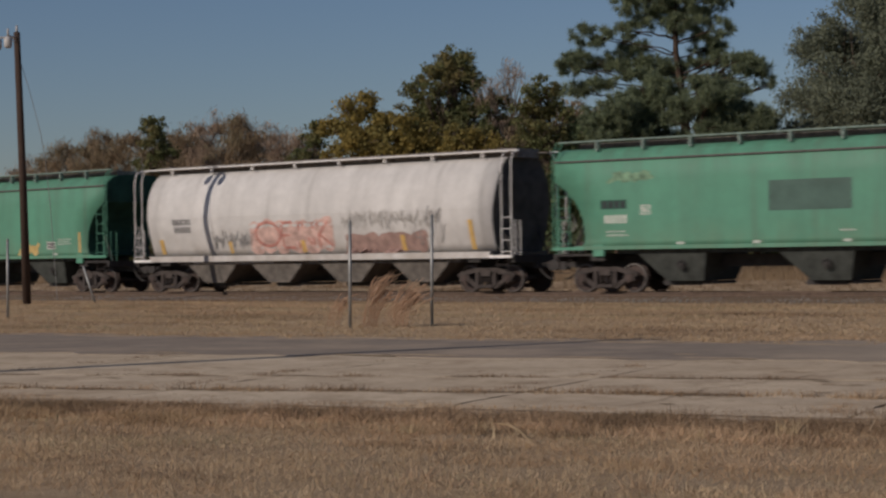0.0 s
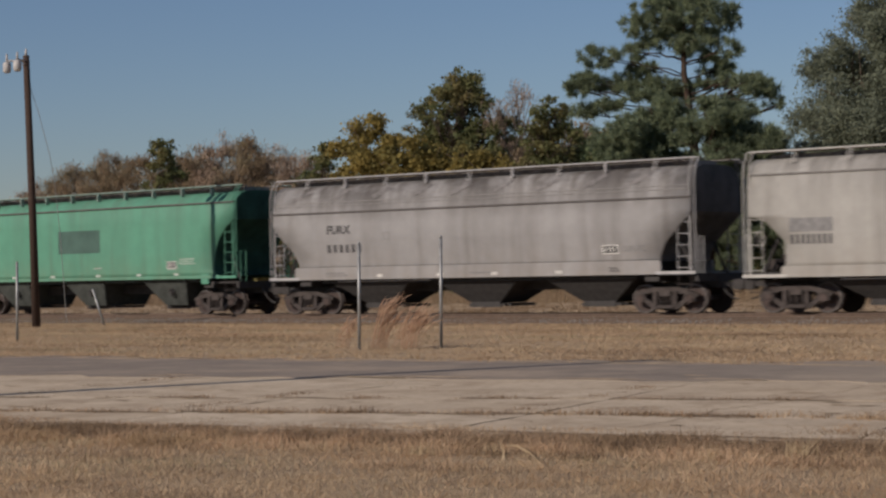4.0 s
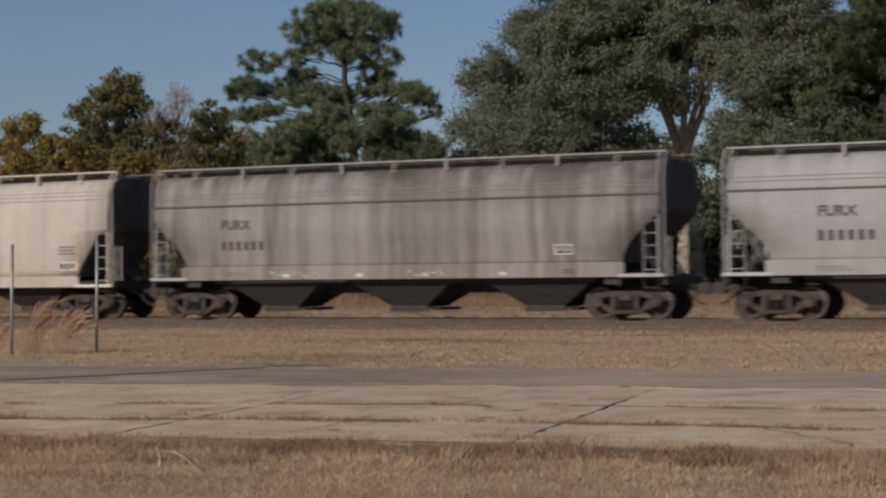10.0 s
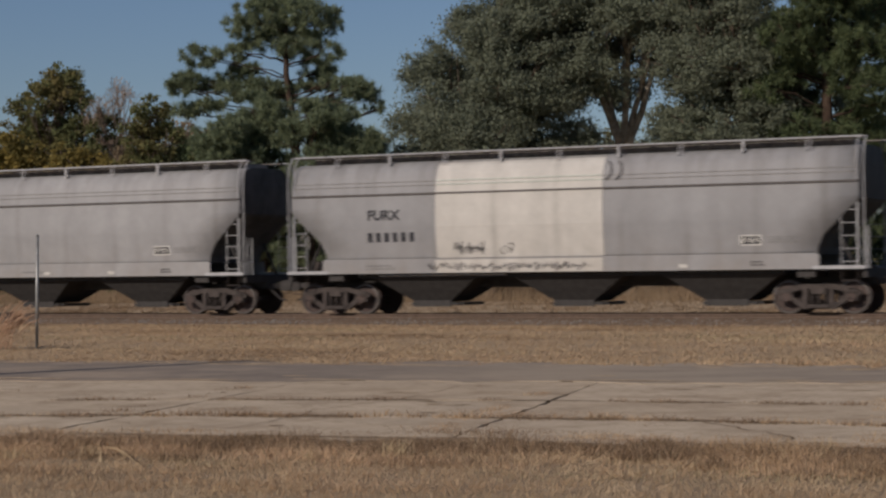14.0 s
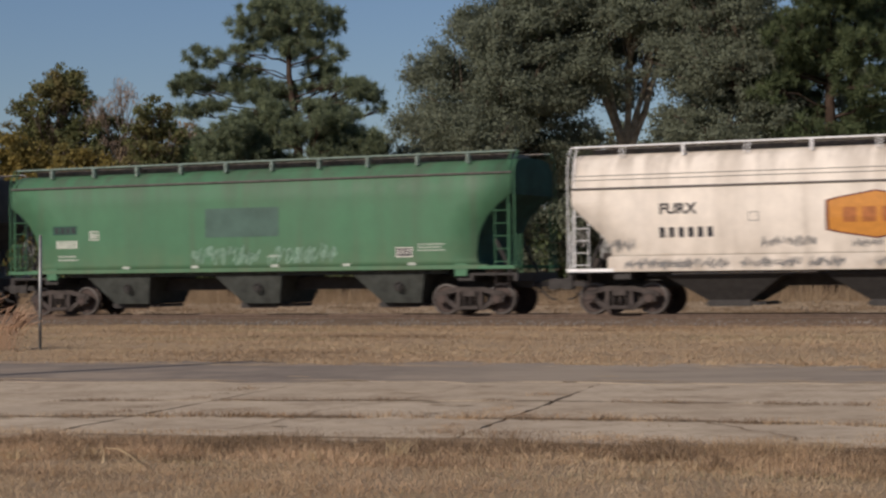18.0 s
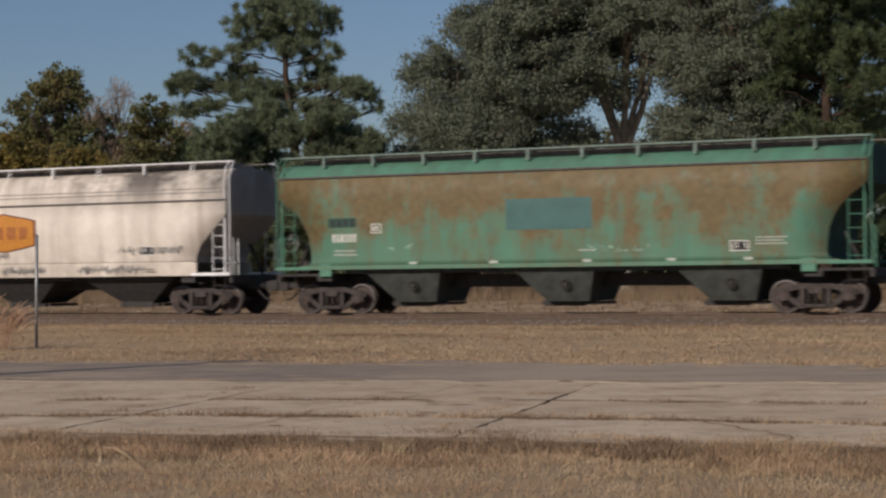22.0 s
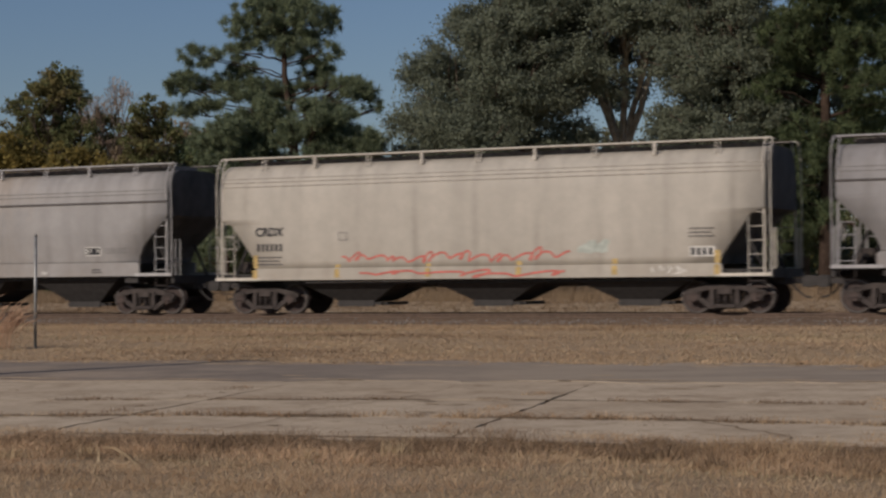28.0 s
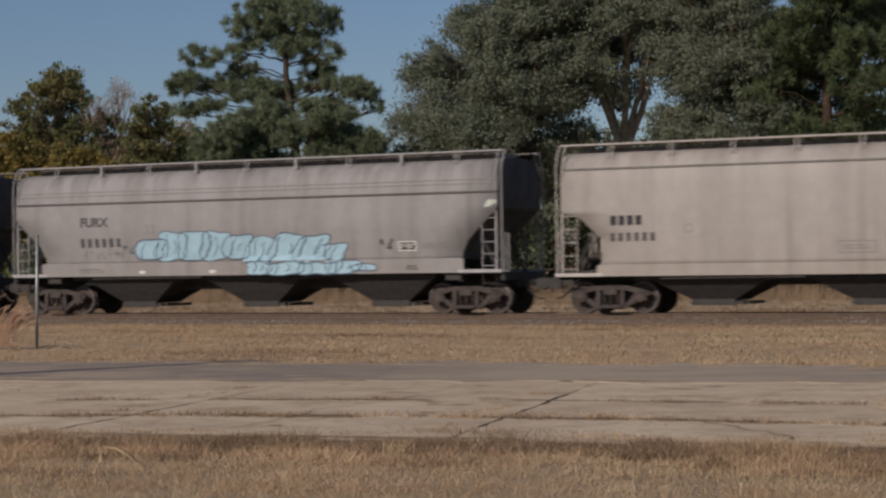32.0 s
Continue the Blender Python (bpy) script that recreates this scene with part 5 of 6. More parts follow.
    for x in (-2.42, 2.33):
        for dx in (-0.1, 0.1):
            bm = bmesh.new()
            ring = [bm.verts.new((x + dx + 0.1 * math.cos(q), side_y("cream", 2.23) - 0.012, 2.23 + 0.1 * math.sin(q))) for q in (k * math.pi / 8 for k in range(16))]
            inner = [bm.verts.new((v.co.x * 0.35 + (x + dx) * 0.65, v.co.y, v.co.z * 0.35 + 2.23 * 0.65)) for v in ring]
            for i in range(16):
                bm.faces.new((ring[i], ring[(i + 1) % 16], inner[(i + 1) % 16], inner[i]))
            part("round_mark", from_bm("round_mark", bm, M_WHITE), f, "white ring mark")
    for x, z0, z1 in ((-7.5, 1.08, 1.8), (-4.64, 1.10, 1.49), (-1.6, 1.10, 1.49), (1.3, 1.10, 1.52), (4.23, 1.10, 1.55), (7.22, 1.08, 1.75)):
        sheet(n, "cream", x, x + 0.16, z0, 1.355, M_AMBER_DULL, "reflector_stripe", "yellow reflector stripe")
        sheet(n, "cream", x, x + 0.16, 1.40, z1, M_AMBER_DULL, "reflector_stripe", "yellow reflector stripe")
    # one long looping scrawl in two lines
    scrawl(n, "cream", -4.45, 2.75, 1.66, 0.17, 17, M_SCRAWL, 31, 0.06)
    scrawl(n, "cream", -3.9, 2.85, 1.19, 0.085, 7, M_SCRAWL, 32, 0.06)
    strokes(n, "cream", 5.2, 6.6, 1.10, 1.34, 5, M_WHITE, 33, 0.04, "chalk", "white chalk marks", 4)
    blobs(n, "cream", 3.3, 4.1, 1.72, 2.05, 2, M_PALE, 34, "chalk", "pale chalk smear", 0.4)

    i_ = car["I"]
    for z0, z1 in ((1.65, 3.5), (3.5, 4.2), (4.2, 4.64)):
        sheet(i_, "sill", -3.82, 1.42, z0, z1, M_WHITE_NEW, "repainted_panel", "clean white repainted section", 0.022)
    sheet(i_, "sill", -3.82, 1.42, 1.22, 1.6, M_WHITE_NEW, "repainted_panel", "clean white repainted section", 0.008)
    for z in (3.52, 3.78, 3.90):
        sheet(i_, "sill", -3.81, 1.41, z, z + 0.03, M_PALE, "seam", "", 0.035)
    strokes(i_, "sill", -3.3, -2.3, 1.72, 2.15, 6, M_INK_GREY, 41, 0.026, label="thin black tag", knots=8, zig=True, lift=0.02)
    strokes(i_, "sill", -1.85, -1.3, 1.75, 2.1, 2, M_INK_GREY, 42, 0.026, label="thin black tag", knots=5, lift=0.02)
    strokes(i_, "sill", -4.1, 0.9, 1.24, 1.52, 20, M_INK_GREY, 43, 0.024, label="row of black tags", knots=7, zig=True, lift=0.006)
    for x in (1.55, 1.85):
        bm = bmesh.new()
        ribbon(bm, "sill", [(x + 0.22 * math.sin(q) - 0.1, 4.05 - 0.28 * math.cos(q)) for q in (0.2, 0.7, 1.2, 1.7, 2.2, 2.7)], 0.06, 0.03)
        part("paint_run", from_bm("paint_run", bm, M_INK_GREY), i_, "dark curved paint run")

    j = car["J"]
    strokes(j, "arc", -2.1, 0.4, 1.55, 2.15, 15, M_CHALK, 51, 0.028, label="white chalk scrawl", knots=8, slant=0.35)
    strokes(j, "arc", 0.7, 3.1, 1.55, 2.15, 13, M_CHALK, 52, 0.028, label="white chalk scrawl", knots=8, slant=0.35)
    l_ = car["L"]
    strokes(l_, "arc", 0.95, 3.0, 1.73, 1.98, 9, M_CHALK, 53, 0.03, label="white chalk letters", knots=4)
    strokes(l_, "arc", -5.6, -4.5, 1.85, 2.1, 2, M_CHALK, 54, 0.03, label="white chalk line", knots=3)
    g = car["G"]
    strokes(g, "sill", -4.3, -2.4, 1.25, 1.5, 9, M_PALE, 55, 0.03, label="white chalk marks", knots=4)
    strokes(g, "sill", 0.5, 1.85, 1.25, 1.5, 6, M_PALE, 56, 0.03, label="white chalk marks", knots=4)
    strokes(g, "sill", -0.2, 2.2, 1.8, 2.6, 5, M_INK_FADE, 57, 0.05, label="faint grey tag", knots=5)

    k = car["K"]
    emblem(k, "sill")
    for a, b_, z0, z1, n_, sd in ((-7.7, -6.9, 1.72, 2.1, 4, 61), (-7.1, -4.1, 1.24, 1.54, 12, 62), (-3.8, -2.1, 1.26, 1.54, 7, 63), (-1.85, -0.9, 1.26, 1.55, 5, 64), (-0.1, 1.7, 1.27, 1.54, 9, 65), (3.0, 5.6, 1.25, 1.54, 11, 66),
                               (4.5, 7.0, 1.86, 2.12, 8, 67), (-3.2, -1.7, 1.8, 2.1, 7, 68), (-0.7, 0.1, 1.78, 2.0, 4, 69)):
        strokes(k, "sill", a, b_, z0, z1 + 0.04, int(n_ * 1.5), M_INK_FADE, sd, 0.02, label="black scribbled tags", knots=8, zig=True)

    o = car["O"]
    # two blocks of outlined letters; the second leans and reaches down to the sill, with an arrow's tail
    for i, (x0, x1, z0, z1, lean) in enumerate(((-3.95, -2.9, 1.74, 2.36, 0.3), (-3.15, -2.05, 1.68, 2.57, 0.15), (-2.35, -1.2, 1.70, 2.59, 0.2), (-1.5, -0.4, 1.68, 2.55, 0.2), (-0.7, 0.3, 1.72, 2.44, 0.3),
                                               (0.1, 1.2, 1.6, 2.36, 0.4), (0.95, 2.1, 1.56, 2.44, 0.5), (1.85, 2.95, 1.56, 2.38, 0.55), (2.6, 3.6, 1.55, 2.12, 0.5),
                                               (0.2, 1.1, 1.22, 1.62, 0.1), (0.95, 2.2, 1.20, 1.64, 0.2), (2.05, 3.35, 1.20, 1.66, 0.3), (3.1, 4.15, 1.22, 1.62, 0.5), (3.9, 4.7, 1.30, 1.50, 0.3))):
        bubble_letter(o, "sill", x0, x1, z0, z1, lean, 70 + i, 0.012 + 0.0012 * (i % 2))
    strokes(o, "sill", -4.5, -3.7, 1.85, 2.25, 3, M_SPRAY_LINE, 75, 0.045, label="dark arrow strokes", knots=4)
    strokes(o, "sill", -6.0, -4.3, 1.75, 2.1, 8, M_INK_FADE, 76, 0.03, label="faint grey tag", knots=4)
    strokes(o, "sill", 4.75, 5.25, 1.92, 2.3, 3, M_INK_GREY, 77, 0.05, label="small dark tag", knots=5)
    blobs(o, "sill", 8.3, 8.55, 3.1, 3.3, 1, M_PALE, 78, label="white paint spot")


TRAIN = build_train()
dress_train()

# ---- trees ----


def leaf_cloud(rng, blobs_, per_m3, size, aspect=0.55, shell=0.3, cap=2600, fuzz=0.3, up=0.0, twigs=9, small=(0.28, 0.6), ruff=0.55):
    """Small leaf quads scattered in ellipsoids (x, y, z, rx, ry, rz); up: how far they stand upright."""
    pts, outs = [], []
    sprays = []
    for x, y, z, rx, ry, rz in blobs_:      # each limb's clump is a cluster of smaller ones
        for _ in range(twigs):
            q = rng.normal(size=3)
            q *= rng.random() ** 0.4 / np.linalg.norm(q)
            k = rng.uniform(*small)
            sprays.append((x + q[0] * rx, y + q[1] * ry, z + q[2] * rz, rx * k, ry * k, rz * k, k))
    for x, y, z, rx, ry, rz, k in sprays:
        n = int(min(cap / twigs * (k / (0.5 * sum(small))) ** 2, max(10, per_m3 * rx * ry * rz * 4.2)))
        d = rng.normal(size=(n, 3))
        d /= np.linalg.norm(d, axis=1)[:, None]
        r = shell + (1 - shell) * rng.random(n) ** 0.7
        r *= 1 + fuzz * np.clip(rng.normal(size=n), -2, 1.25)
        pts.append(d * r[:, None] * (rx, ry, rz) + (x, y, z))
        outs.append(d)
    c, d = np.concatenate(pts), np.concatenate(outs)
    n = len(c)
    nrm = d * 0.8 + rng.normal(size=(n, 3)) * ruff
    if up:
        a = rng.normal(size=(n, 3)) * 0.5 + (0, 0, up)
    else:
        a = np.cross(nrm, rng.normal(size=(n, 3)))
    a /= np.linalg.norm(a, axis=1)[:, None]
    b = np.cross(nrm, a)
    b /= np.linalg.norm(b, axis=1)[:, None]
    s = size * (0.55 + 0.9 * rng.random(n))[:, None]
    a, b = a * s, b * s * aspect
    v = np.stack([c - a * 1.2, c + a * 0.6 - b * 1.2, c + a * 0.6 + b * 1.2], 1).reshape(-1, 3)
    f = np.arange(3 * n).reshape(n, 3)
    return v, f


def needle_tufts(rng, crown, tufts, radius, needles, wide):
    """Pine foliage: round tufts of long needles that point out from the twig's tip, spread through ellipsoids."""
    cs, rs = [], []
    for x, y, z, rx, ry, rz in crown:
        n = max(3, int(tufts * rx * (ry + rz) * 0.5))
        q = rng.normal(size=(n, 3))
        q *= (rng.random(n) ** 0.36 / np.linalg.norm(q, axis=1))[:, None]
        cs.append(q * (rx, ry, rz) + (x, y, z))
        rs.append(radius * rng.uniform(0.6, 1.25, n))
    c, r = np.concatenate(cs), np.concatenate(rs)
    m = len(c)
    d = rng.normal(size=(m, needles, 3)) + (0, 0, 0.35)
    d /= np.linalg.norm(d, axis=2)[:, :, None]
    root = c[:, None] + d * r[:, None, None] * rng.uniform(0.0, 0.35, (m, needles, 1))
    tip = c[:, None] + d * r[:, None, None] * rng.uniform(0.75, 1.15, (m, needles, 1)) + rng.normal(size=(m, needles, 3)) * 0.05
    side = np.cross(d, rng.normal(size=(m, needles, 3)))
    side *= (wide * rng.uniform(0.6, 1.3, (m, needles, 1))) / np.linalg.norm(side, axis=2)[:, :, None]
    v = np.stack([root - side, root + side, tip], 2).reshape(-1, 3)
    f = np.arange(len(v)).reshape(-1, 3)
    return v, f


def limb_to(bm, rnd, p0, p1, r0, r1, bend=0.12, n=5):
    p0, p1 = Vector(p0), Vector(p1)
    L = (p1 - p0).length
    pts = []
    for i in range(n + 1):
        t = i / n
        w = math.sin(math.pi * t) * bend * L
        pts.append(p0.lerp(p1, t) + Vector((rnd.uniform(-0.4, 0.4), rnd.uniform(-0.4, 0.4), rnd.uniform(-0.1, 0.5))) * w)
    tube(bm, pts, [r0 + (r1 - r0) * i / n for i in range(n + 1)], 7)
    return pts[-1]


def place(px, depth):
    """A place on the ground on a bearing px, given as a slope of (px - 784) to 3500, at that depth."""
    return Vector((depth * (px - 784) / 3500, depth, 0))


def tree(name, label, px, depth, height, trunk_r, bark, leaf, crown, seed, dens=9, size=0.2, trunk_top=0.75, lean=0.0, cap=2600, fuzz=0.3, aspect=0.55, up=0.0, fork=(), twigs=9, small=(0.28, 0.6), shell=0.3, tuft=None, group="trees behind the track"):
    """crown: ellipsoids (dx, dy, z, rx, ry, rz) round the foot."""
    rnd, rng = random.Random(seed), np.random.default_rng(seed)
    t = thing(name, label, "tree", group, Matrix.Translation(place(px, depth)))
    bm = bmesh.new()
    top = Vector((lean, 0, height * trunk_top))
    stem = [Vector((0, 0, -0.1))] + [Vector((lean * k + rnd.uniform(-0.15, 0.15), rnd.uniform(-0.15, 0.15), top.z * k)) for k in (0.2, 0.4, 0.6, 0.8, 1.0)]
    tube(bm, stem, [trunk_r * q for q in ((1.25, 1.0, 0.92, 0.86, 0.8, 0.6) if fork else (1.25, 1.0, 0.86, 0.68, 0.48, 0.22))], 9)
    for fx, fz in fork:
        limb_to(bm, rnd, stem[-1] - Vector((0, 0, 0.4)), (fx, rnd.uniform(-0.5, 0.5), fz), trunk_r * 0.55, trunk_r * 0.3, 0.05)
    part("trunk", from_bm("trunk", bm, bark, True), t)
    bm = bmesh.new()
    for x, y, z, rx, ry, rz in crown:
        k = min(0.95, max(0.25, (z - 0.25 * math.hypot(x - lean, y)) / top.z))
        i = min(4, int(k * 5))
        p0 = stem[i].lerp(stem[i + 1], k * 5 - i)
        if fork:     # limbs of a forked tree spring from the nearest fork
            fx, fz = min(fork, key=lambda q: abs(q[0] - x) + rnd.random())
            p0 = Vector((fx, 0, fz)).lerp(stem[-1], rnd.uniform(0, 0.3))
        end = limb_to(bm, rnd, p0, (x, y, z - 0.1 * rz), trunk_r * rnd.uniform(0.12, 0.3) * (1.2 - k * 0.6) * (1.6 if fork else 1), 0.03, 0.2)
        for _ in range(3):
            q = Vector((x + rnd.uniform(-0.8, 0.8) * rx, y + rnd.uniform(-0.8, 0.8) * ry, z + rnd.uniform(-0.3, 0.8) * rz))
            limb_to(bm, rnd, Vector(p0).lerp(end, rnd.uniform(0.45, 0.95)), q, 0.05, 0.012, n=3)
    part("limb", from_bm("limb", bm, bark, True), t)
    if tuft:
        v, f = needle_tufts(rng, crown, *tuft)
    else:
        v, f = leaf_cloud(rng, crown, dens, size, aspect, shell=shell, cap=cap, fuzz=fuzz, up=up, twigs=twigs, small=small)
    part("crown", mesh_np("crown", v, f, leaf), t)
    return t


def dome_crown(rnd, n, w, z0, z1, blob, deep=0.8, belly=0.33):
    """Clumps spread through a dome that is widest at the height belly."""
    out = []
    for i in range(n):
        k = (i + rnd.random()) / n
        z = z0 + (z1 - z0) * k
        q = (k - belly) / (1 - belly) if k > belly else (belly - k) / (belly + 0.27)
        reach = w * math.sqrt(max(0.04, 1 - q * q))
        a = rnd.uniform(0, 2 * math.pi)
        rr = max(0.0, reach - blob * 0.5) * math.sqrt(rnd.uniform(0.05, 1))
        s = blob * rnd.uniform(0.6, 1.3)
        out.append((rr * math.cos(a), rr * math.sin(a) * deep, z, s * 1.15, s, s * 0.8))
    return out


def build_trees():
    # tall pine: a dense head, pads of tufts at the ends of bare limbs, an arm that hangs out to one side
    pads = [(-2.2, 16.8, 2.2, 1.2), (0.65, 17.0, 2.3, 1.3), (-0.45, 15.5, 2.5, 0.9), (-0.8, 17.9, 2.1, 0.6), (2.6, 16.8, 0.8, 0.9), (-3.2, 15.0, 1.0, 0.6),
            (-5.4, 14.65, 1.3, 0.7), (-6.3, 13.2, 1.4, 0.65), (-3.9, 13.1, 1.8, 0.6), (-1.7, 12.8, 1.4, 0.55), (-6.3, 11.4, 1.2, 0.5), (-4.7, 11.7, 1.1, 0.4),
            (-0.7, 12.4, 1.2, 0.6), (2.4, 14.85, 0.7, 0.6), (1.6, 13.75, 1.3, 0.5), (2.4, 12.95, 1.1, 0.5), (3.5, 12.5, 1.0, 0.65), (4.6, 12.0, 0.9, 0.7), (5.4, 11.35, 0.4, 0.3), (1.6, 11.8, 1.3, 0.45),
            (-3.0, 14.0, 1.1, 0.4), (-2.6, 12.1, 1.2, 0.4), (3.9, 13.0, 0.9, 0.5), (0.7, 12.9, 1.0, 0.4), (4.3, 12.5, 1.0, 0.6), (1.0, 14.4, 0.8, 0.35), (-6.9, 12.7, 0.9, 0.5)]
    rnd = random.Random(5)
    crown = [(x - 0.62, rnd.uniform(0.5, 1.5) if -1.6 < x < 1.8 and z < 15.3 else rnd.uniform(-0.8, 0.8), z, r, 0.8 * r + 0.3, h) for x, z, r, h in pads]
    tree("pine_tree", "tall dark green pine with open layered limbs", 535, 120, 18.3, 0.36, M_BARK_DARK, M_PINE, crown, 5, trunk_top=0.93, lean=-1.1, tuft=(27, 0.46, 80, 0.024))
    for px, d, w, z1 in ((400, 114, 2.6, 10.1), (465, 116, 2.9, 11.4), (545, 112, 3.1, 11.0), (600, 115, 2.6, 10.7), (645, 113, 1.6, 9.4)):
        c = dome_crown(random.Random(px), 34, w, 2.0, z1, 0.95)
        tree("pine_tree", "low bushy dark green pine under a tall one", px, d, z1 - 0.8, 0.2, M_BARK_DARK, M_PINE, c, px, trunk_top=0.8, tuft=(23, 0.46, 72, 0.026))
    # spreading live oaks
    oak = [(x + 0.31 * (z - 8.4), y, z, rx, ry, rz) for x, y, z, rx, ry, rz in dome_crown(random.Random(8), 125, 5.6, 3.2, 18.4, 1.6, belly=0.35)]
    leafage = {"dens": 400, "size": 0.068, "cap": 4000, "aspect": 0.62, "fuzz": 0.5, "twigs": 24, "small": (0.2, 0.42), "shell": 0.35}
    tree("oak_tree", "broad dark live oak with dense small leaves", 866, 104, 16.5, 0.5, M_BARK, M_OAK, oak, 8, trunk_top=0.55, **leafage)
    oak = [b for b in dome_crown(random.Random(18), 92, 6.8, 10.9, 22.0, 1.4, belly=0.4) if b[1] > 1.6 or (b[0] / 2.7) ** 2 + ((b[2] - 11.6) / 2.9) ** 2 > 1]   # open round the fork
    tree("oak_tree", "live oak with a pale forked trunk", 1105, 106, 19.0, 0.40, M_BARK_PALE, M_OAK, oak, 18, trunk_top=0.42, fork=((-1.2, 12.0), (1.2, 12.2), (-2.3, 13.4), (2.2, 13.6), (0.2, 13.6)), **leafage)
    oak = dome_crown(random.Random(28), 90, 3.9, 3.6, 19.5, 1.35, belly=0.45)
    tree("oak_tree", "broad dark live oak behind the track", 1285, 99, 18.0, 0.45, M_BARK, M_OAK, oak, 28, trunk_top=0.6, **leafage)
    for px, d, w, z1, seed in ((1460, 98, 4.3, 19.5, 38), (1650, 104, 5.2, 20.0, 39)):
        pine = dome_crown(random.Random(seed), 80, w, 2.5, z1, 1.2, belly=0.45)
        tree("pine_tree", "full bright green pine beside the oaks", px, d, z1 - 1, 0.35, M_BARK_DARK, M_GREEN, pine, seed, trunk_top=0.9, tuft=(19, 0.46, 62, 0.026))
    # mixed autumn wood
    t = dome_crown(random.Random(48), 88, 4.7, 4.0, 15.3, 1.15, belly=0.5)
    tree("broadleaf_tree", "green broadleaf tree with a few yellow leaves", 100, 138, 14.6, 0.26, M_BARK, M_OLIVE, t, 48, dens=210, size=0.11, trunk_top=0.6, cap=2000, fuzz=0.2, twigs=12, small=(0.2, 0.42), shell=0.45)
    t = dome_crown(random.Random(49), 22, 2.6, 6.0, 14.6, 1.0, belly=0.5)
    tree("broadleaf_tree", "thin tree turning russet, nearly bare", 205, 136, 14.6, 0.16, M_BARK, M_TWIG, t, 49, dens=26, size=0.28, trunk_top=0.6, cap=900, fuzz=0.5, aspect=0.06, up=0.8)
    t = dome_crown(random.Random(50), 46, 2.7, 2.5, 12.4, 1.05, belly=0.45)
    tree("broadleaf_tree", "leafy green tree with a russet top", 275, 128, 12.2, 0.22, M_BARK, M_OLIVE, t, 50, dens=210, size=0.11, trunk_top=0.6, cap=2000, fuzz=0.25, twigs=12, small=(0.2, 0.42), shell=0.45)
    for i, (px, d, hgt, w, leaf, dens, word) in enumerate((
            (-75, 134, 11.6, 3.0, M_YELLOW, 34, "yellowing"), (-25, 131, 10.8, 3.4, M_YELLOW, 34, "yellowing"), (40, 129, 9.8, 3.4, M_YELLOW, 34, "yellowing"), (110, 128, 9.2, 3.0, M_YELLOW, 34, "yellowing"), (165, 128, 8.6, 2.4, M_YELLOW, 34, "yellowing"),
            (60, 152, 11.0, 4.4, M_OLIVE, 30, "olive green"), (210, 150, 10.6, 4.2, M_RUSSET, 30, "russet"), (262, 146, 10.4, 3.6, M_RUSSET, 30, "russet"), (350, 140, 10.4, 4.2, M_GREEN, 34, "dark green"), (400, 133, 10.2, 3.6, M_GREEN, 34, "dark green"), (320, 150, 12.0, 3.6, M_RUSSET, 14, "russet"),
            (-150, 184, 12.6, 2.6, M_OLIVE, 26, "dark olive"), (-190, 190, 11.4, 4.3, M_TWIG, 8, "half bare"), (-245, 200, 12.8, 4.9, M_TWIG, 8, "half bare"), (-300, 195, 13.2, 4.6, M_RUSSET, 12, "russet"),
            (-345, 200, 13.8, 4.6, M_TWIG, 9, "half bare"), (-395, 205, 13.4, 4.9, M_RUSSET, 14, "russet"), (-468, 190, 13.6, 3.0, M_OLIVE, 26, "dark olive"), (-440, 200, 11.8, 4.9, M_RUSSET, 14, "russet"),
            (-520, 200, 12.6, 5.4, M_RUSSET, 14, "russet"), (-580, 205, 12.4, 5.4, M_RUSSET, 14, "russet"), (-640, 210, 11.6, 5.4, M_RUSSET, 12, "russet"), (-700, 215, 10.0, 5.2, M_TWIG, 9, "half bare"),
            (1420, 120, 15.5, 5.0, M_OAK, 26, "dark green"), (1010, 122, 8.4, 4.6, M_OAK, 26, "dark green"), (760, 125, 8.6, 4.2, M_OAK, 26, "dark green"), (1215, 122, 10.8, 4.6, M_OAK, 26, "dark green"), (1085, 134, 10.6, 2.4, M_OLIVE, 12, "thin olive"), (1780, 110, 17.5, 5.5, M_OAK, 26, "dark green"))):
        far = d > 180 and dens < 20
        c = dome_crown(random.Random(70 + i), 30, w * 1.1, 1.2, hgt + (1.9 if d > 180 else 0.4), w * 0.34, belly=0.55)
        if far:
            tree("broadleaf_tree", word + " tree in the wood behind the track", px, d, hgt, 0.2, M_BARK, leaf, c, 70 + i, dens=dens * 5, size=0.30, cap=1500, fuzz=0.5, aspect=0.09, up=0.9)
        else:
            tree("broadleaf_tree", word + " tree in the wood behind the track", px, d, hgt, 0.16 + 0.008 * hgt, M_BARK, leaf, c, 70 + i, dens=dens * 3.6, size=0.138 if d < 170 else 0.17, cap=1700, fuzz=0.42)


build_trees()


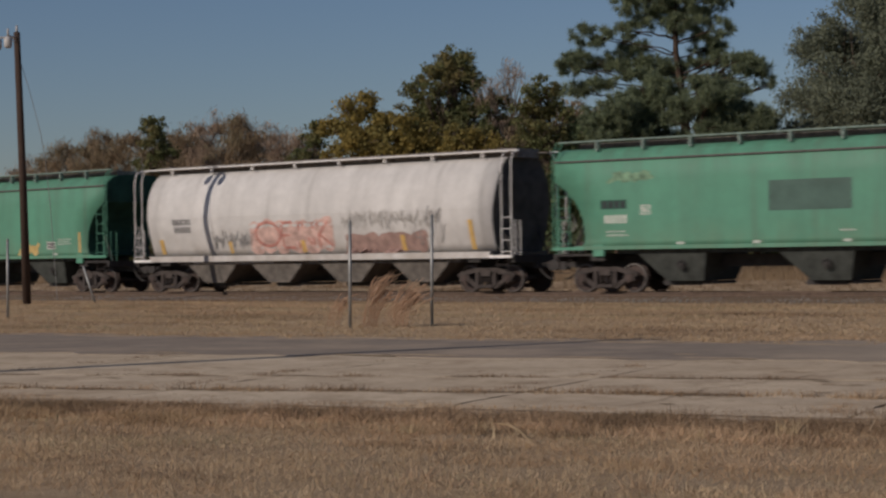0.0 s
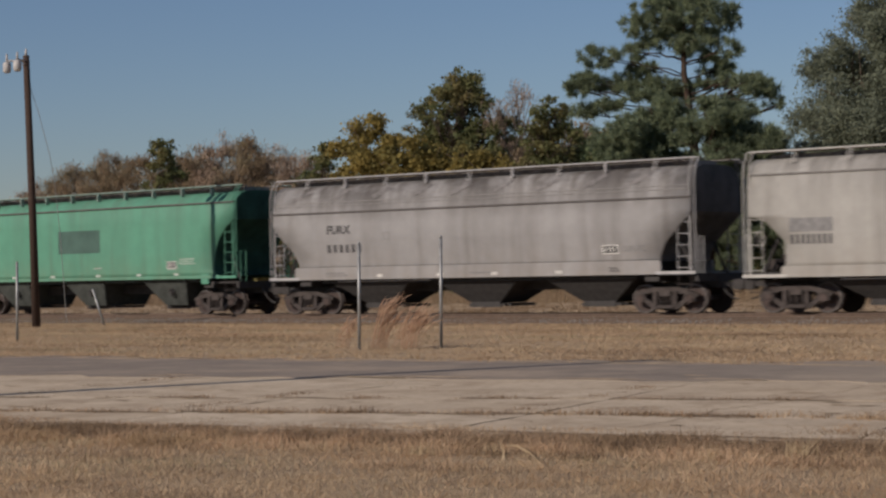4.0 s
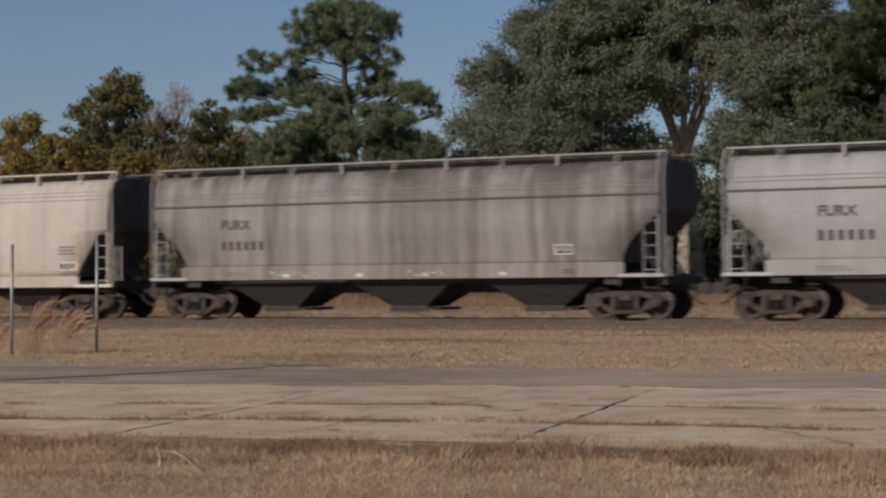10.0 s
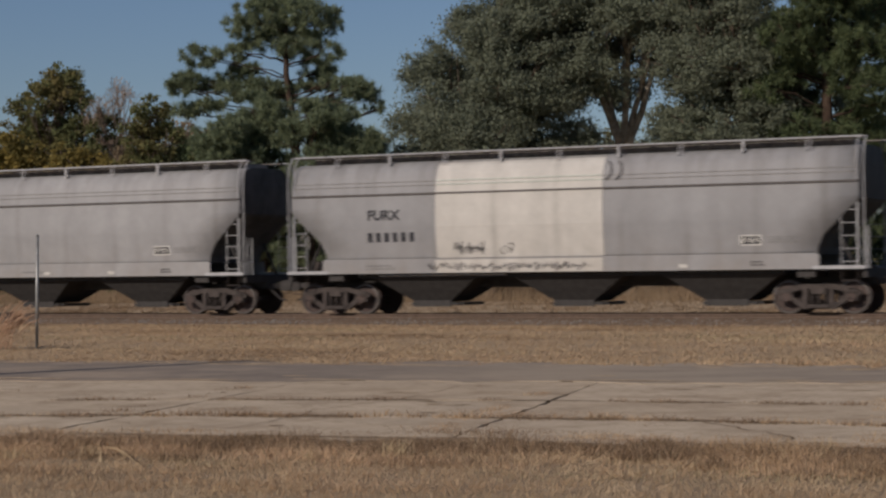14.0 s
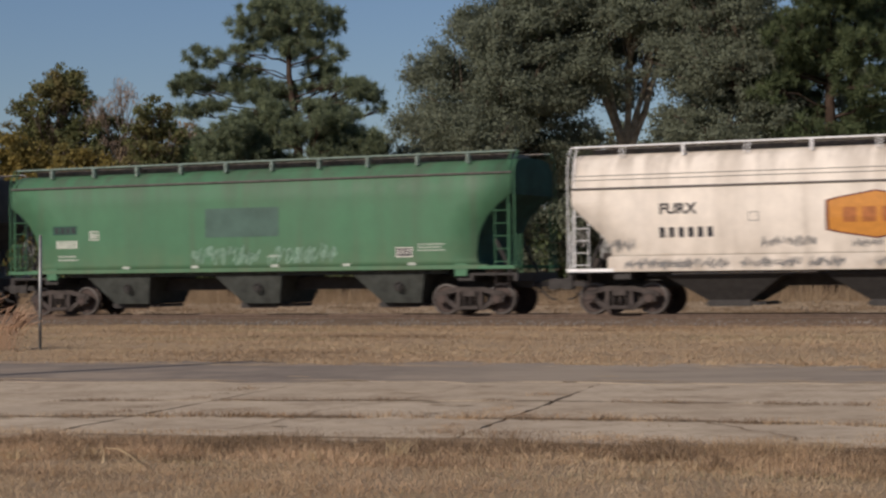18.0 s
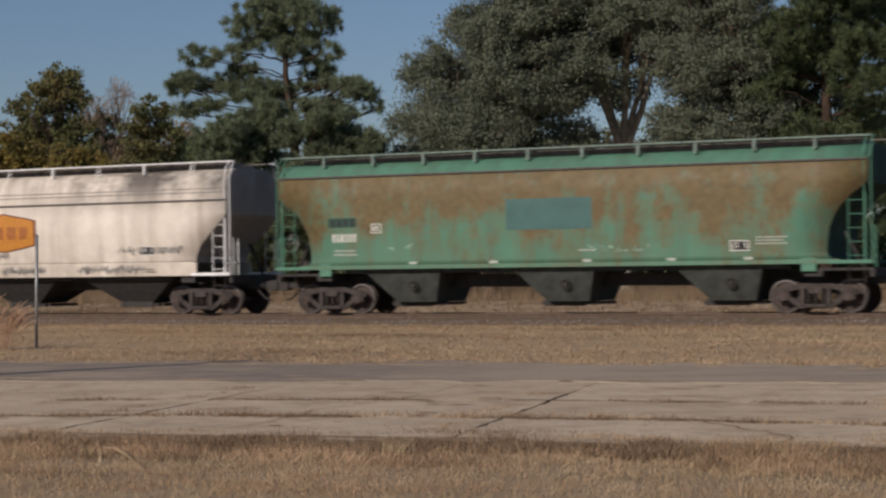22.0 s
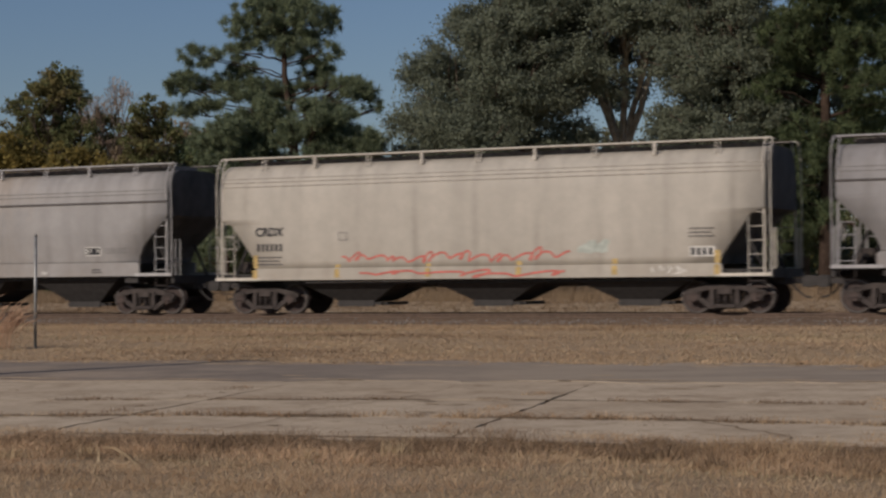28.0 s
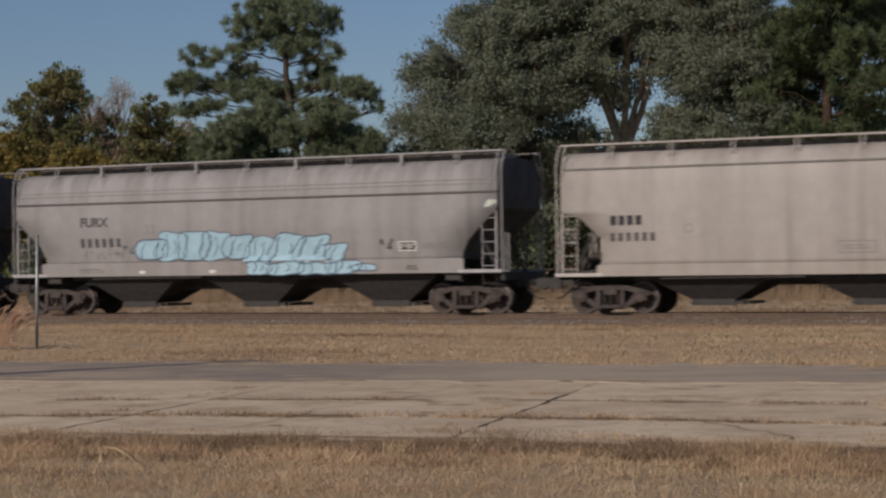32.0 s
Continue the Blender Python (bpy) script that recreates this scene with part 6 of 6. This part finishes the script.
def build_undergrowth():
    """Far wood and bushes that close the view under the crowns."""
    rng = np.random.default_rng(91)
    for name, label, mat, depth, x0, x1, tall, step, size in (
            ("far_wood", "distant brown and olive wood behind the field", M_OLIVE, 190, -90, 75, 6.5, 2.4, 0.26),
            ("far_wood", "distant leafless russet wood behind the field", M_RUSSET, 215, -110, -30, 8.5, 2.6, 0.28),
            ("undergrowth", "dark bushes under the trees", M_GREEN, 128, -30, 62, 7.0, 1.8, 0.17)):
        blobs_ = []
        x = x0
        while x < x1:
            h = tall * rng.uniform(0.55, 1.1)
            for k in range(3):
                r = step * rng.uniform(0.5, 0.8)
                blobs_.append((x + rng.normal(0, 0.8), depth + rng.normal(0, 3), h * (k + 0.5) / 3, r, r, max(0.7, h / 4)))
            x += step * 0.55
        v, f = leaf_cloud(rng, blobs_, 30, size, cap=500)
        v[:, 2] = np.maximum(v[:, 2], 0.02)
        tagged(new(name, mesh_np(name, v, f, mat)), label, "bushes", kind="stuff")


build_undergrowth()


def build_poles():
    pole = thing("utility_pole", "leaning dark wooden utility pole with insulators", "pole", "", Matrix.Translation(uv(-52.81, 45.23)))
    bm = bmesh.new()
    tube(bm, [(0, 0, -0.2), (-0.10, 0, 4.6), (-0.24, 0, 9.38)], [0.15, 0.13, 0.11], 12)
    part("shaft", from_bm("shaft", bm, M_POLE, True), pole)
    for x, y in ((-0.87, -0.18), (-0.30, -0.60)):
        bm = bmesh.new()
        tube(bm, [(-0.24, 0, 9.2), (x, y, 9.2)], 0.035, 6)
        tube(bm, [(-0.24, 0, 9.0), (x * 0.6 - 0.1, y * 0.6, 9.18)], 0.018, 5)
        part("crossarm", from_bm("crossarm", bm, M_CAN), pole, "pale steel arm")
        bm = bmesh.new()
        tube(bm, [(x, y, 8.78), (x, y, 8.86), (x, y, 9.1), (x, y, 9.17)], [0.10, 0.14, 0.14, 0.07], 12)
        tube(bm, [(x, y, 9.17), (x, y, 9.45)], [0.045, 0.03], 8)
        part("fuse_can", from_bm("fuse_can", bm, M_CAN, True), pole, "pale grey enamel can with a bushing")
    bm = bmesh.new()
    tube(bm, [(-0.24, 0, 9.36), (-0.24, 0, 9.62)], [0.05, 0.03], 8)
    part("pin_insulator", from_bm("pin_insulator", bm, M_CAN, True), pole)
    bm = bmesh.new()
    tube(bm, [(-0.3, 0, 8.9), (0.15, 0.1, 7.4), (0.5, 0.2, 5.9), (0.62, 0.3, 4.9), (0.75, 0.4, 3.2), (0.9, 0.5, 0.1)], 0.012, 5)
    part("guy_wire", from_bm("guy_wire", bm, M_POST), pole)
    # the pole beside the road, whose shade lies over it
    tip = uv(-17.69, 29.3)
    tall = 10.2
    base = tip - sun_way * tall / math.tan(radians(SUN_UP))
    q = thing("utility_pole", "straight dark wooden utility pole beside the road", "pole", "", Matrix.Translation(base))
    bm = bmesh.new()
    tube(bm, [(0, 0, -0.2), (0, 0, tall)], [0.18, 0.14], 12)
    part("shaft", from_bm("shaft", bm, M_POLE, True), q)
    # fence posts left standing
    lean = math.tan(radians(0.75))
    for u, v, tall, r in ((-25.87, 33.25, 2.33, 0.034), (-27.0, 31.89, 2.22, 0.034), (-40.86, 34.33, 2.05, 0.034)):
        p = thing("fence_post", "bare galvanised steel fence post in dry grass", "post", "fence posts", Matrix.Translation(uv(u, v)))
        bm = bmesh.new()
        tube(bm, [(0, 0, -0.1), (lean * tall, 0, tall)], r, 10)
        part("pipe", from_bm("pipe", bm, M_POST, True), p)
        bm = bmesh.new()
        tube(bm, [(lean * tall, 0, tall), (lean * tall, 0, tall + 0.05)], [r * 1.15, r * 0.5], 10)
        part("cap", from_bm("cap", bm, M_POST, True), p)
    p = thing("leaning_post", "slanting pale post beside the track", "post", "", Matrix.Translation(uv(-52.5, 48.1)))
    bm = bmesh.new()
    tube(bm, [(0, 0, -0.1), (-0.45, 0, 1.28)], 0.04, 8)
    part("pipe", from_bm("pipe", bm, M_POST, True), p)


build_poles()


def blade_field(name, label, mat, n, area, tall, wide, seed, lean=0.35, clump=0.0, category="grass", slant=0.0, spread=0.09, long=1.0, line=None, above=None, below=None):
    """Dry grass: bent blades over a stretch of u and v."""
    rng = np.random.default_rng(seed)
    u0, u1, v0, v1 = area
    if clump:
        k = max(1, int(n / clump))
        cu, cv = rng.uniform(u0, u1, k), rng.uniform(v0, v1, k)
        pick = rng.integers(0, k, n)
        u, v = cu[pick] + rng.normal(0, spread * long, n), np.clip(cv[pick] + rng.normal(0, spread, n), v0 - 0.4, v1 + 0.2)
        boost = (0.6 + rng.random(k) * 0.9)[pick]
    else:
        u, v, boost = rng.uniform(u0, u1, n), rng.uniform(v0, v1, n), 1
    u = u + slant * (v - v0)
    if line:
        v = v + np.array([line(a) for a in u])
    keep = np.ones(n, bool)
    if above:
        keep &= v > np.array([above(a) for a in u]) + rng.normal(0, 0.2, n)
    if below:
        keep &= v < np.array([below(a) for a in u]) + rng.normal(0, 0.12, n)
    if clump:
        boost = boost[keep]
    u, v = u[keep], v[keep]
    n = len(u)
    du, dv = np.array(DU), np.array(DV)
    base = u[:, None] * du + v[:, None] * dv
    h = tall * (0.35 + 0.9 * rng.random(n)) * boost
    a = rng.uniform(0, 2 * math.pi, n)
    tipd = np.stack([np.cos(a), np.sin(a), np.zeros(n)], 1) * (h * lean * rng.random(n) * 2)[:, None]
    b = rng.uniform(0, 2 * math.pi, n)
    side = np.stack([np.cos(b), np.sin(b), np.zeros(n)], 1) * (1.3 * wide * (0.6 + 0.8 * rng.random(n)))[:, None]
    up = np.stack([np.zeros(n), np.zeros(n), h], 1)
    p0, p1 = base - side, base + side
    tp = base + tipd + up * 0.95
    vs = np.stack([p0, p1, tp], 1).reshape(-1, 3)
    f = np.arange(3 * n).reshape(n, 3)
    ob = new(name, mesh_np(name, vs, f, mat))
    return tagged(ob, label, category, kind="stuff")


# u, v, blades, height
TUFTS = ((-7.57, 14.34, 90, 0.17), (-8.03, 13.87, 70, 0.08), (-4.61, 15.22, 80, 0.12), (-4.22, 15.61, 60, 0.13), (-10.05, 13.48, 60, 0.07), (-10.32, 13.07, 70, 0.08), (-7.69, 13.89, 50, 0.07))


def build_grass():
    blade_field("foreground_grass", "short dry brown grass along the road", M_BLADE, 130000, (-17, 4, 8.5, 16.2), 0.045, 0.0022, 1, 1.0, clump=40, spread=0.13, below=kerb_line)
    blade_field("foreground_grass", "darker patches of short dry grass", M_WEED, 22000, (-17, 4, 8.5, 16.0), 0.05, 0.0024, 11, 1.0, clump=420, spread=0.22, long=1.8, below=kerb_line)
    blade_field("foreground_grass", "patches of reddish dry grass", M_RUSTY, 22000, (-17, 4, 8.5, 16.0), 0.05, 0.0024, 12, 1.0, clump=300, spread=0.22, long=2, below=kerb_line)
    blade_field("foreground_grass", "greener patches low in the dry grass", M_DULL, 12000, (-17, 4, 8.5, 15.6), 0.035, 0.003, 13, 1.2, clump=300, spread=0.22, long=2.5, below=kerb_line)
    blade_field("roadside_weeds", "dark dead weeds along the concrete edge", M_WEED, 34000, (-19, 3, -0.7, 0.25), 0.075, 0.003, 2, 1.0, clump=330, spread=0.12, long=1.6, line=kerb_line)
    blade_field("roadside_weeds", "thick band of dark dead weeds before the concrete", M_WEED, 24000, (-19, -6.5, -0.85, 0.1), 0.075, 0.003, 25, 1.0, clump=300, spread=0.11, long=1.6, line=kerb_line)
    blade_field("roadside_weeds", "straw tufts that creep over the concrete edge", M_BLADE, 20000, (-19, 3, -0.6, 1.0), 0.055, 0.003, 21, 1.0, clump=170, spread=0.12, long=2.2, line=kerb_line)
    blade_field("roadside_weeds", "reddish dead weeds before the concrete", M_RUSTY, 9000, (-18, 3, -1.7, -0.4), 0.075, 0.0028, 23, 0.9, clump=130, spread=0.14, long=1.8, line=kerb_line)
    blade_field("roadside_weeds", "reddish weeds that stand in the concrete's edge", M_RUSTY, 900, (-5.3, -4.2, -0.6, 0.3), 0.13, 0.0028, 24, 0.7, clump=60, line=kerb_line)
    blade_field("straw_tufts", "scattered taller straw tufts in the grass", M_RUSTY, 3400, (-17, 4, 9.5, 15.8), 0.11, 0.0022, 22, 0.7, clump=60, below=kerb_line)
    blade_field("foreground_grass", "pale straw mixed through the dry grass", M_STRAW, 22000, (-17, 4, 8.5, 15.8), 0.045, 0.0022, 14, 1.2, clump=60, spread=0.2, long=1.5, below=kerb_line)
    blade_field("roadside_weeds", "rust-coloured litter of dead weeds before the concrete", M_RUSTY, 15000, (-18, -9.3, -1.5, -0.2), 0.085, 0.003, 26, 1.2, clump=130, spread=0.09, long=1.6, line=kerb_line)
    blade_field("roadside_weeds", "dark tufts before the concrete", M_WEED, 9000, (-19, 3, -1.6, 0.3), 0.12, 0.003, 27, 0.8, clump=130, spread=0.07, long=1.5, line=kerb_line)
    blade_field("roadside_weeds", "pale broken stalks lying in the weeds", M_STRAW, 1800, (-19, 3, -1.9, 0.4), 0.09, 0.004, 28, 2.2, clump=4, spread=0.1, line=kerb_line)
    blade_field("roadside_weeds", "brown weeds that creep over the slabs", M_WEED, 5000, (-19, 3, 0.2, 1.5), 0.04, 0.003, 29, 1.2, clump=90, spread=0.07, long=3, line=kerb_line)
    blade_field("joint_weeds", "small dead tufts in the cracks of the slabs", M_WEED, 2600, (-22, 2, 16.6, 22.5), 0.035, 0.0035, 30, 1.2, clump=60, spread=0.05, long=4)
    for i, (u, v, n, tall) in enumerate(TUFTS):
        blade_field("straw_tufts", "pale straw tuft beside the concrete edge", M_STRAW, n, (u - 0.12, u + 0.12, v - 0.05, v + 0.05), tall, 0.0028, 80 + i, 0.6, clump=n, spread=0.05)
    blade_field("verge_grass", "dry straw grass between road and track", M_VERGE, 190000, (-62, 2, 26.6, 49.6), 0.055, 0.005, 3, 1.6, clump=5, above=lane_far)
    blade_field("verge_grass", "darker weeds between road and track", M_WEED, 44000, (-62, 2, 26.6, 50.2), 0.06, 0.006, 31, 1.5, clump=420, spread=0.5, long=3, above=lane_far)
    blade_field("verge_grass", "patches of reddish grass between road and track", M_RUSTY, 40000, (-62, 2, 26.6, 48.5), 0.06, 0.006, 32, 1.5, clump=600, spread=0.6, long=3, above=lane_far)
    blade_field("verge_grass", "greener patches between road and track", M_DULL, 12000, (-62, 2, 28, 48.5), 0.05, 0.006, 33, 1.5, clump=400, spread=0.5, long=4, above=lane_far)
    blade_field("verge_grass", "pale straw patches between road and track", M_STRAW, 16000, (-62, 2, 27, 48.5), 0.06, 0.006, 34, 1.5, clump=400, spread=0.4, long=4, above=lane_far)
    for v in (18.36, 21.03):
        near = v < 20
        at = lambda u, v=v: joint_line(u, v)
        blade_field("joint_weeds", "dead weeds in the road joints", M_WEED, 6500, (-24, 2, -0.12, 0.12) if near else (-24, 2, -0.05, 0.05), 0.075 if near else 0.05, 0.004, 4 if near else 5, 0.9, clump=60 if near else 70, line=at)
        if near:
            blade_field("joint_weeds", "straw tufts in the road joints", M_BLADE, 5000, (-24, 2, -0.15, 0.2), 0.07, 0.004, 41, 0.9, clump=45, line=at)
    for k in range(-3, 2):
        u = -8.25 + 4.15 * k
        blade_field("joint_weeds", "brown tufts in a joint across the road", M_WEED if k < 0 else M_BLADE, 800, (u - 0.05, u + 0.05, 16.5, 22.0), 0.05, 0.004, 60 + k, 0.9, clump=50, slant=-0.23)
    blade_field("joint_weeds", "brown weeds where the joints meet", M_WEED, 900, (-8.5, -7.5, 16.0, 16.8), 0.06, 0.003, 66, 0.9, clump=80, spread=0.12, long=2)
    blade_field("joint_weeds", "brown weeds where the joints meet", M_RUSTY, 500, (-8.7, -8.2, 18.3, 18.7), 0.05, 0.003, 67, 0.9, clump=80, spread=0.1, long=2)
    blade_field("lane_edge_weeds", "straw tufts over the asphalt's far edge", M_BLADE, 9000, (-40, 2, -0.9, 0.4), 0.07, 0.006, 42, 1.2, clump=40, line=lane_far)
    blade_field("far_grass", "dry grass in the field behind the track", M_BRUSH, 90000, (-115, 14, 56, 112), 0.12, 0.013, 6, 1.7, clump=6)
    blade_field("far_grass", "darker patches of grass in the field behind the track", M_WEED, 30000, (-115, 14, 57, 112), 0.13, 0.010, 63, 1.6, clump=300, spread=0.9)
    blade_field("brush", "straw-coloured brush before the far trees", M_BRUSH, 120000, (-125, 14, 86, 112), 0.8, 0.0062, 61, 0.55, clump=8, spread=0.5)
    blade_field("brush", "brown brush before the far trees", M_WEED, 30000, (-125, 14, 92, 112), 0.85, 0.006, 62, 0.6, clump=40, spread=0.5)
    # loose pale stones along the foot of the bank
    rng = np.random.default_rng(12)
    n = 3600
    u, v = 2 - 70 * rng.random(n) ** 0.75, -2.8 + rng.normal(0, 0.5, n)
    c = np.array([on_track(a, b)[0] for a, b in zip(u, v)])
    c[:, 2] = np.clip(0.03 + 0.11 * (v + 3.4) / 2, 0.02, 0.13) + 0.02 * rng.random(n)
    dirs = np.array([(1, 0, 0), (-1, 0, 0), (0, 1, 0), (0, -1, 0), (0, 0, 1), (0, 0, -1)], float)
    vs = c[:, None, :] + dirs[None] * (0.014 + 0.026 * rng.random((n, 6, 1)))
    tri = np.array([(0, 2, 4), (2, 1, 4), (1, 3, 4), (3, 0, 4), (2, 0, 5), (1, 2, 5), (3, 1, 5), (0, 3, 5)])
    f = (np.arange(n)[:, None, None] * 6 + tri[None]).reshape(-1, 3)
    tagged(new("ballast_stones", mesh_np("ballast_stones", vs.reshape(-1, 3), f, M_STONE)), "loose pale grey stones along the track", "stones", kind="stuff")


build_grass()


def build_plumes():
    stalk = thing("dry_stalk", "pale dry stalk lying in the grass", "stalk", "", Matrix.Translation(uv(-9.4, 13.15)))
    bm = bmesh.new()
    tube(bm, [uv(-0.5, 0.46, 0.06), uv(-0.2, 0.2, 0.085), uv(0.15, -0.14, 0.075), uv(0.5, -0.46, 0.03)], [0.004, 0.006, 0.006, 0.004], 6)
    part("stem", from_bm("stem", bm, M_STRAW), stalk)
    rnd = random.Random(3)
    for u, v, n, lean, tall, spread in ((-26.85, 32.3, 54, 0.62, 1.15, 0.10), (-26.1, 32.45, 42, 0.55, 1.0, 0.11), (-27.75, 32.2, 20, 0.42, 0.75, 0.08), (-26.45, 32.5, 24, 0.75, 0.9, 0.16)):
        t = thing("grass_clump", "tall russet dry grass bending to one side", "grass", "tall grass between the posts", Matrix.Translation(uv(u, v)))
        bm = bmesh.new()
        for _ in range(n):
            x, y = rnd.gauss(0, spread), rnd.gauss(0, spread)
            h, l = tall * rnd.uniform(0.55, 1.0), lean * rnd.uniform(0.45, 1.1)
            pts = [(x, y, 0), (x + l * 0.14, y, h * 0.36), (x + l * 0.36, y, h * 0.68), (x + l * 0.66, y, h * 0.92), (x + l, y, h * rnd.uniform(0.94, 1.06))]
            tube(bm, pts, [0.003, 0.004, 0.006, 0.010, 0.003], 4, False)
        part("tuft", from_bm("tuft", bm, M_PLUME), t)


build_plumes()
build_slabs()
build_cracks()


def rolled(t):
    """How far the train has rolled at t seconds."""
    i = min(len(ROLLED) - 2, int(t * 2))
    (t0, a), (t1, b) = ROLLED[i], ROLLED[i + 1]
    return a + (b - a) * (t - t0) / (t1 - t0)


def motions():
    for car, at in CARS:
        rows = []
        for t, s in ROLLED:      # the car rides on its two trucks
            (p, _), (q, _) = on_track(at - s - 7.3, 0, RAIL), on_track(at - s + 7.3, 0, RAIL)
            rows.append((t, Matrix.Translation((p + q) / 2) @ Matrix.Rotation(math.atan2(q.y - p.y, q.x - p.x), 4, "Z")))
        walk(car, rows)
    r = 0.457
    for w, at, dx in WHEELS:
        times = [2 * i / 30 for i in range(481)]
        seen = [t for t in times if -62 < at - rolled(t) < 10]
        if not seen:
            continue
        rows = [] if seen[0] == 0 else [(0.0, seen[0])]
        rows += [(t, t) for t in seen]
        if seen[-1] < 32:
            rows.append((32.0, seen[-1]))
        walk(w, [(t, pose(dx, 0, 0.457) @ Matrix.Rotation(-rolled(q) / r, 4, "Y")) for t, q in rows])


motions()
